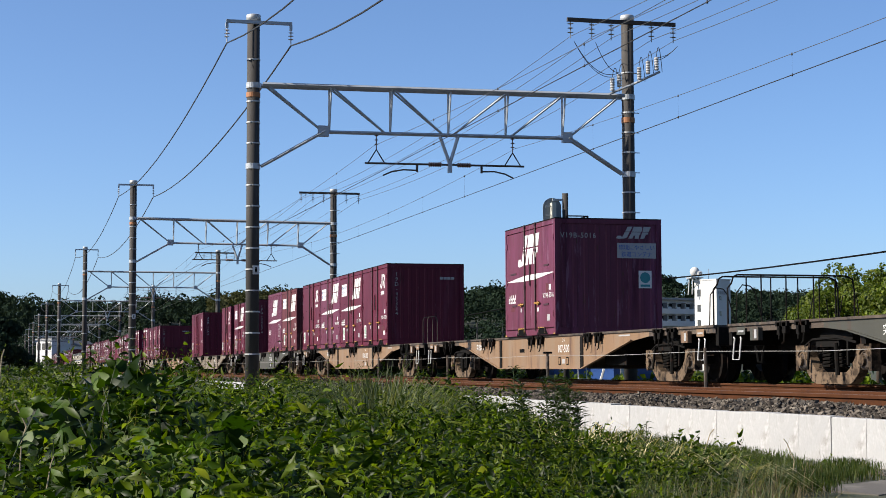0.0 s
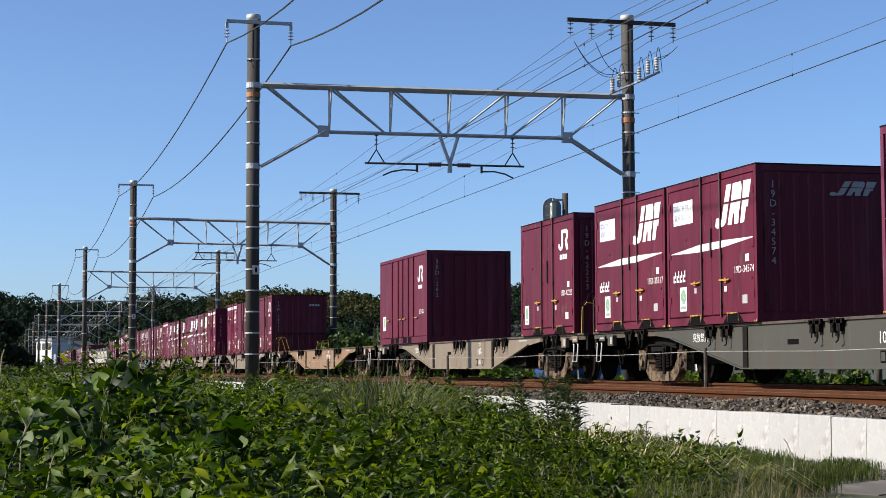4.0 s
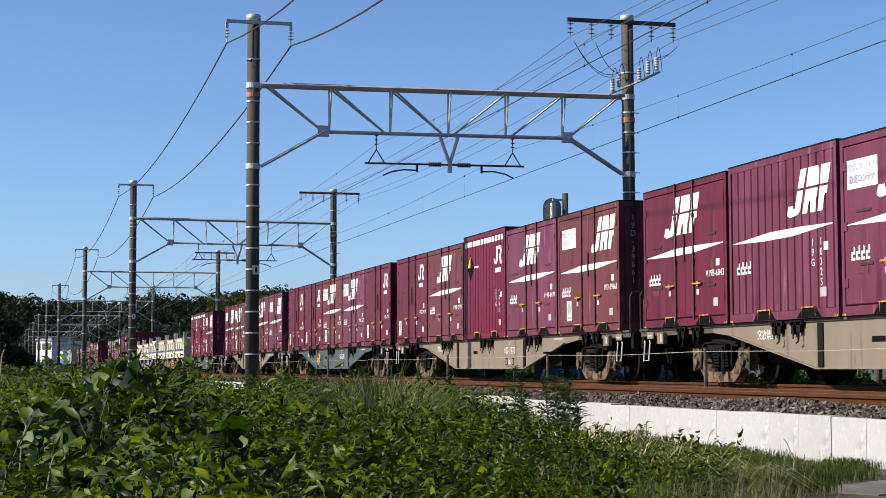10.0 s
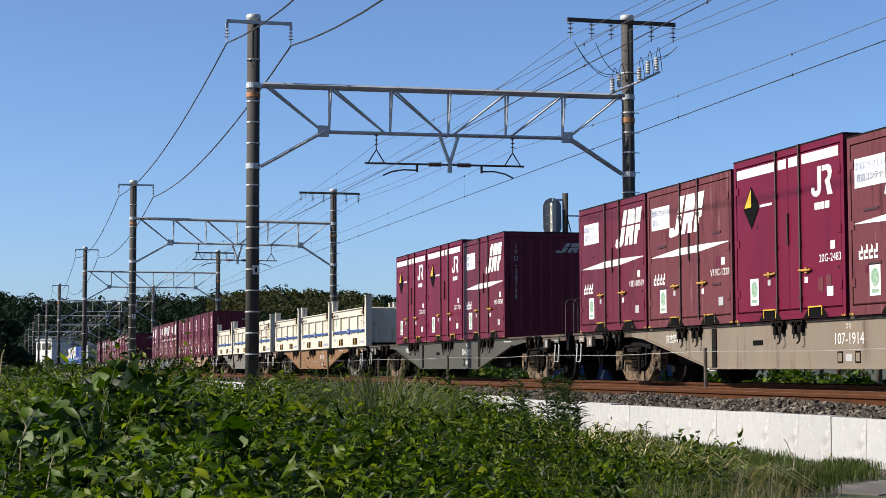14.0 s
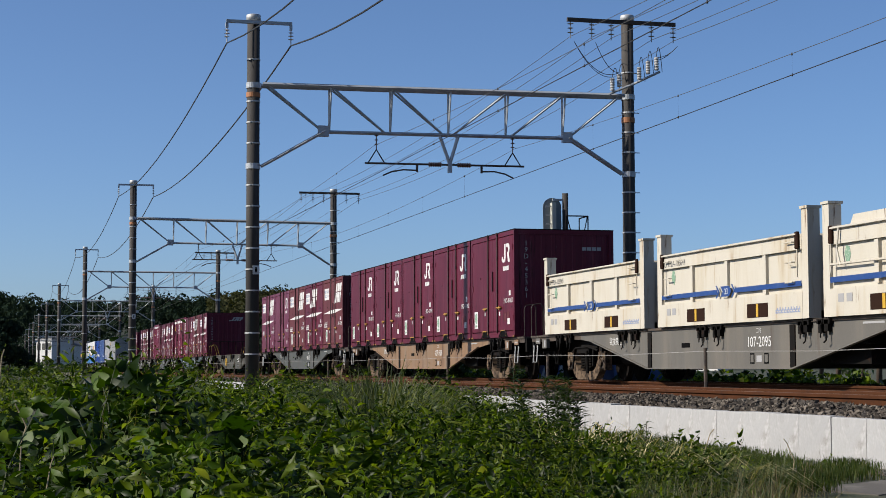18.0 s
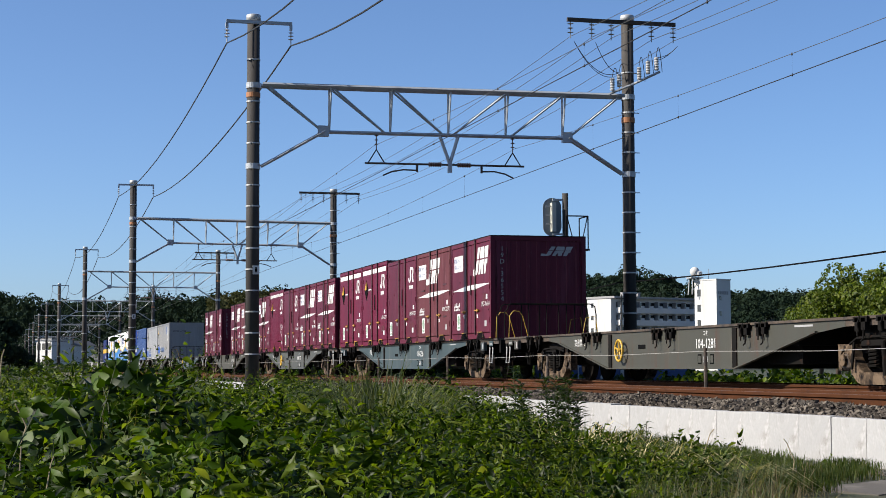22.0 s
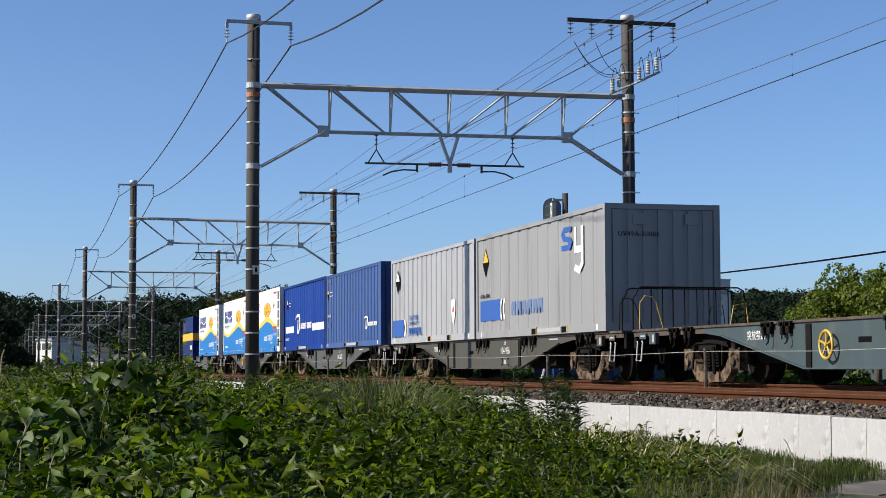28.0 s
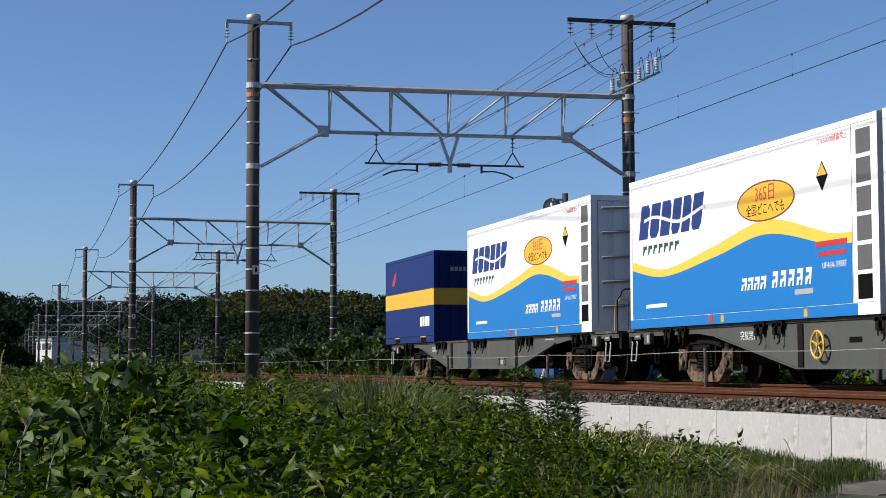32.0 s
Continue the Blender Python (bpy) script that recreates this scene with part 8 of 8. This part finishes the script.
grass("arching_grass", 6500, 0.035, 0.20, 8.0, 14.5, 0.24, 0.46, 0.0023, "long pale arching grass over the weeds", 0.9, lambda a, d, x, y: np.clip((5.7 - x) / 0.8, 0.0, 1) * np.clip(0.35 + 1.1 * lumps(x, y, 1.9, 6.0), 0.04, 1), 0.10, PLUME, 1.3)
grass("mixed_grass", 30000, -0.29, 0.10, 6, 40, 0.2, 0.42, 0.003, "grass blades among the weeds", 1.6, lambda a, d, x, y: np.clip(0.3 + 0.9 * lumps(x, y, 1.1, 7.0), 0.03, 1), 0.05)
grass("dry_stems", 4200, -0.20, 0.06, 9, 34, 0.35, 0.6, 0.0022, "thin dry grass stems above the weeds", 1.1, lambda a, d, x, y: np.clip(0.2 + 1.1 * lumps(x, y, 0.8, 5.0), 0.03, 1), 0.06, STRAW, 0.8)


grass("wall_tufts", 9000, 0.05, 0.30, 11.0, 30, 0.08, 0.22, 0.0024, "darker tufts of grass along the wall's foot", 1.0, lambda a, d, x, y: (x > 6.25) * np.clip(lumps(x * 2, y, 2.7, 4.0) * 2.0 - 0.3, 0, 1), 0.0, GRASS, 0.7)
grass("straw_litter", 5200, 0.08, 0.30, 11.0, 22, 0.10, 0.24, 0.0026, "dry straw litter lying in the grass", 1.0, lambda a, d, x, y: off_slab(x, y) * np.clip(lumps(x, y, 1.5, 1.5) * 1.6 - 0.1, 0.03, 1), -0.03, STRAW, 1.9)


def grass_clump(x, y, h, n, seed, spread_=0.5, mat=PLUME):
    """One tussock of long arching blades."""
    rr = np.random.default_rng(seed)
    ang = rr.uniform(0, 6.28, n)
    out = np.stack([np.cos(ang), np.sin(ang), np.zeros(n)], 1)
    side = np.stack([-np.sin(ang), np.cos(ang), np.zeros(n)], 1)
    o = out * (rr.random(n)[:, None] ** 0.7 * 0.30)
    ln = (h * rr.uniform(0.55, 1.15, n))[:, None]
    bend = ((0.15 + rr.random(n)) * spread_ * 1.15)[:, None]
    w = (rr.uniform(0.003, 0.0075, n))[:, None]
    up_ = np.array([0, 0, 1.0])
    pts = [o, o + up_ * ln * 0.45 + out * ln * bend * 0.16, o + up_ * ln * (0.8 - 0.12 * bend) + out * ln * bend * 0.5, o + up_ * ln * (1.0 - 0.5 * bend) + out * ln * bend * 0.95]
    v = np.stack([pts[0] - side * w, pts[0] + side * w, pts[1] - side * w, pts[1] + side * w, pts[2] - side * w * 0.7, pts[2] + side * w * 0.7, pts[3]], 1)
    f = np.array([[0, 1, 3], [0, 3, 2], [2, 3, 5], [2, 5, 4], [4, 5, 6]])
    f = (f[None] + (np.arange(n) * 7)[:, None, None]).reshape(-1, 3)
    ob = new("grass_tussock", quick_mesh("grass_tussock", v.reshape(-1, 3), f, mat))
    ob.matrix_basis = pose(x, y, GROUND)
    return tagged(ob, "grey-green tussock of long arching grass", "grass", kind="stuff")


for i, (a, dep, top, n) in enumerate(((-0.036, 15.0, 0.38, 700), (-0.050, 15.5, 0.32, 600), (-0.020, 15, 0.22, 500), (-0.042, 14, 0.20, 500), (-0.064, 16, 0.24, 450), (-0.008, 16, 0.12, 250), (0.108, 12.5, -0.2, 90), (0.09, 13.5, -0.14, 90), (0.075, 11.6, -0.20, 120), (0.098, 11.2, -0.22, 110), (0.118, 11.4, -0.26, 110), (0.135, 11.2, -0.30, 100), (0.150, 12.0, -0.32, 90), (0.085, 10.4, -0.26, 120), (0.125, 10.4, -0.30, 110), (0.160, 11.0, -0.36, 90), (0.06, 12.6, -0.10, 110), (0.178, 11.6, -0.38, 70))):
    x, y = spot(a, dep)
    grass_clump(x, y, top - GROUND, n if i < 6 else 2 * n, 80 + i, 0.85 if i < 6 else 1.15, PLUME if i < 6 or i % 3 == 0 else (STRAW if i % 3 == 1 else GRASS))


# sparse straw and green stems arching out over the weeds by the path
for i, (a, dep, top, n) in enumerate(((0.073, 12.4, -0.02, 46), (0.082, 12.0, -0.06, 50), (0.092, 12.2, -0.08, 46), (0.103, 12.0, -0.13, 46), (0.112, 11.6, -0.16, 44), (0.122, 11.8, -0.20, 46), (0.132, 11.4, -0.22, 50), (0.141, 11.8, -0.24, 44), (0.150, 11.3, -0.28, 50), (0.160, 11.6, -0.28, 40), (0.115, 10.8, -0.22, 46), (0.136, 10.7, -0.27, 50), (0.168, 11.2, -0.32, 36), (0.098, 10.9, -0.18, 46))):
    x, y = spot(a, dep)
    grass_clump(x, y, top + 0.05 - GROUND, 2 * n, 140 + i, 1.6, (PALESTRAW, PLUME, GRASS, PALESTRAW, LIMEGRASS)[i % 5])


def tall_weed(x, y, h, seed):
    """One upright weed with whorls of narrow leaves."""
    rr = np.random.default_rng(seed)
    g = thing("tall_weed", "upright dark green weed with narrow leaves before the wall", "weed", "tall weeds", at=pose(x, y, GROUND))
    part("stem", tube(bmesh.new(), [(0, 0, 0), (0.02, 0.01, h * 0.5), (0.0, 0.03, h)], 0.008, 5, 0.003), WEEDSTEM, g)
    n = 150
    t = 0.35 + 0.65 * rr.random(n)
    ang = rr.uniform(0, 6.28, n)
    d = np.stack([np.cos(ang), np.sin(ang), rr.uniform(0.1, 0.9, n)], 1)
    nn = np.stack([rr.normal(0, 0.3, n), rr.normal(0, 0.3, n), np.ones(n)], 1)
    ln = rr.uniform(0.11, 0.19, n) * (1.2 - 0.5 * t)
    v, f = leaf_set(np.stack([0.02 * np.sin(t * 3), 0.02 * t, h * t], 1), d, nn, ln, ln * 0.17, 0.3, 0.1)
    part("leaves", quick_mesh("leaves", v, f, ROD), None, g)


wr = random.Random(8)
for i, (a, dep, top) in enumerate(((0.0415, 17, 0.21), (0.046, 16.2, 0.05), (0.060, 17.2, 0.13), (0.066, 16.5, 0.10), (0.073, 16.8, 0.09), (0.078, 17.2, -0.03), (0.0700, 17.4, 0.02))):
    x, y = spot(a, dep)
    tall_weed(x, y, top + 0.07 - GROUND, 60 + i)
x, y = spot(0.117, 12.6)
g = thing("sapling", "small dark-leaved sapling before the white wall", "sapling", at=pose(x, y, GROUND))
part("stem", tube(bmesh.new(), [(0, 0, 0), (0.01, 0, 0.25), (0.03, 0, 0.49)], 0.004, 5, 0.002), BARK, g)
n = 9
sd = np.random.default_rng(3)
ang = np.arange(n) * 2.4
v, f = leaf_set(np.stack([0.02 + 0 * ang, 0 * ang, 0.36 + 0.014 * np.arange(n)], 1), np.stack([np.cos(ang), np.sin(ang), 0.3 + 0 * ang], 1), np.stack([0.3 * np.sin(ang), 0 * ang, 1 + 0 * ang], 1), sd.uniform(0.06, 0.09, n), sd.uniform(0.028, 0.04, n))
part("leaves", quick_mesh("leaves", v, f, ROD), None, g)
# dry stalks that stand out of the green
for i, (a, dep, z0, z1, la) in enumerate(((-0.258, 7.0, -0.2, 0.34, -0.02), (-0.252, 6.8, 0.0, 0.12, 0.03), (-0.228, 6.0, -0.3, -0.05, -0.02), (0.20, 12, -0.5, -0.25, 0.05), (0.16, 12.5, -0.5, -0.2, -0.06))):
    x, y = spot(a, dep)
    b = bmesh.new()
    tube(b, [(0, 0, GROUND - 0.02), (la, 0, z0), (la * 1.6, 0.02, (z0 + z1) / 2), (la * 0.6, 0.03, z1), (la * 0.1, 0.03, z1 + 0.03)], 0.0045, 5, 0.003)
    solid("dry_stalk", b, STALK, "pale dry stalk arching out of the weeds", "stalk", "dry stalks", at=pose(x, y, 0))


# ---------------------------------------------------------------- movement
def motions():
    times = [0, 1] + list(range(2, 32, 2)) + [32]
    for ob, k, off, z in MOVING:
        walk(ob, [(t, pose(FAR, head_of(k, t) + off, z)) for t in times])


motions()
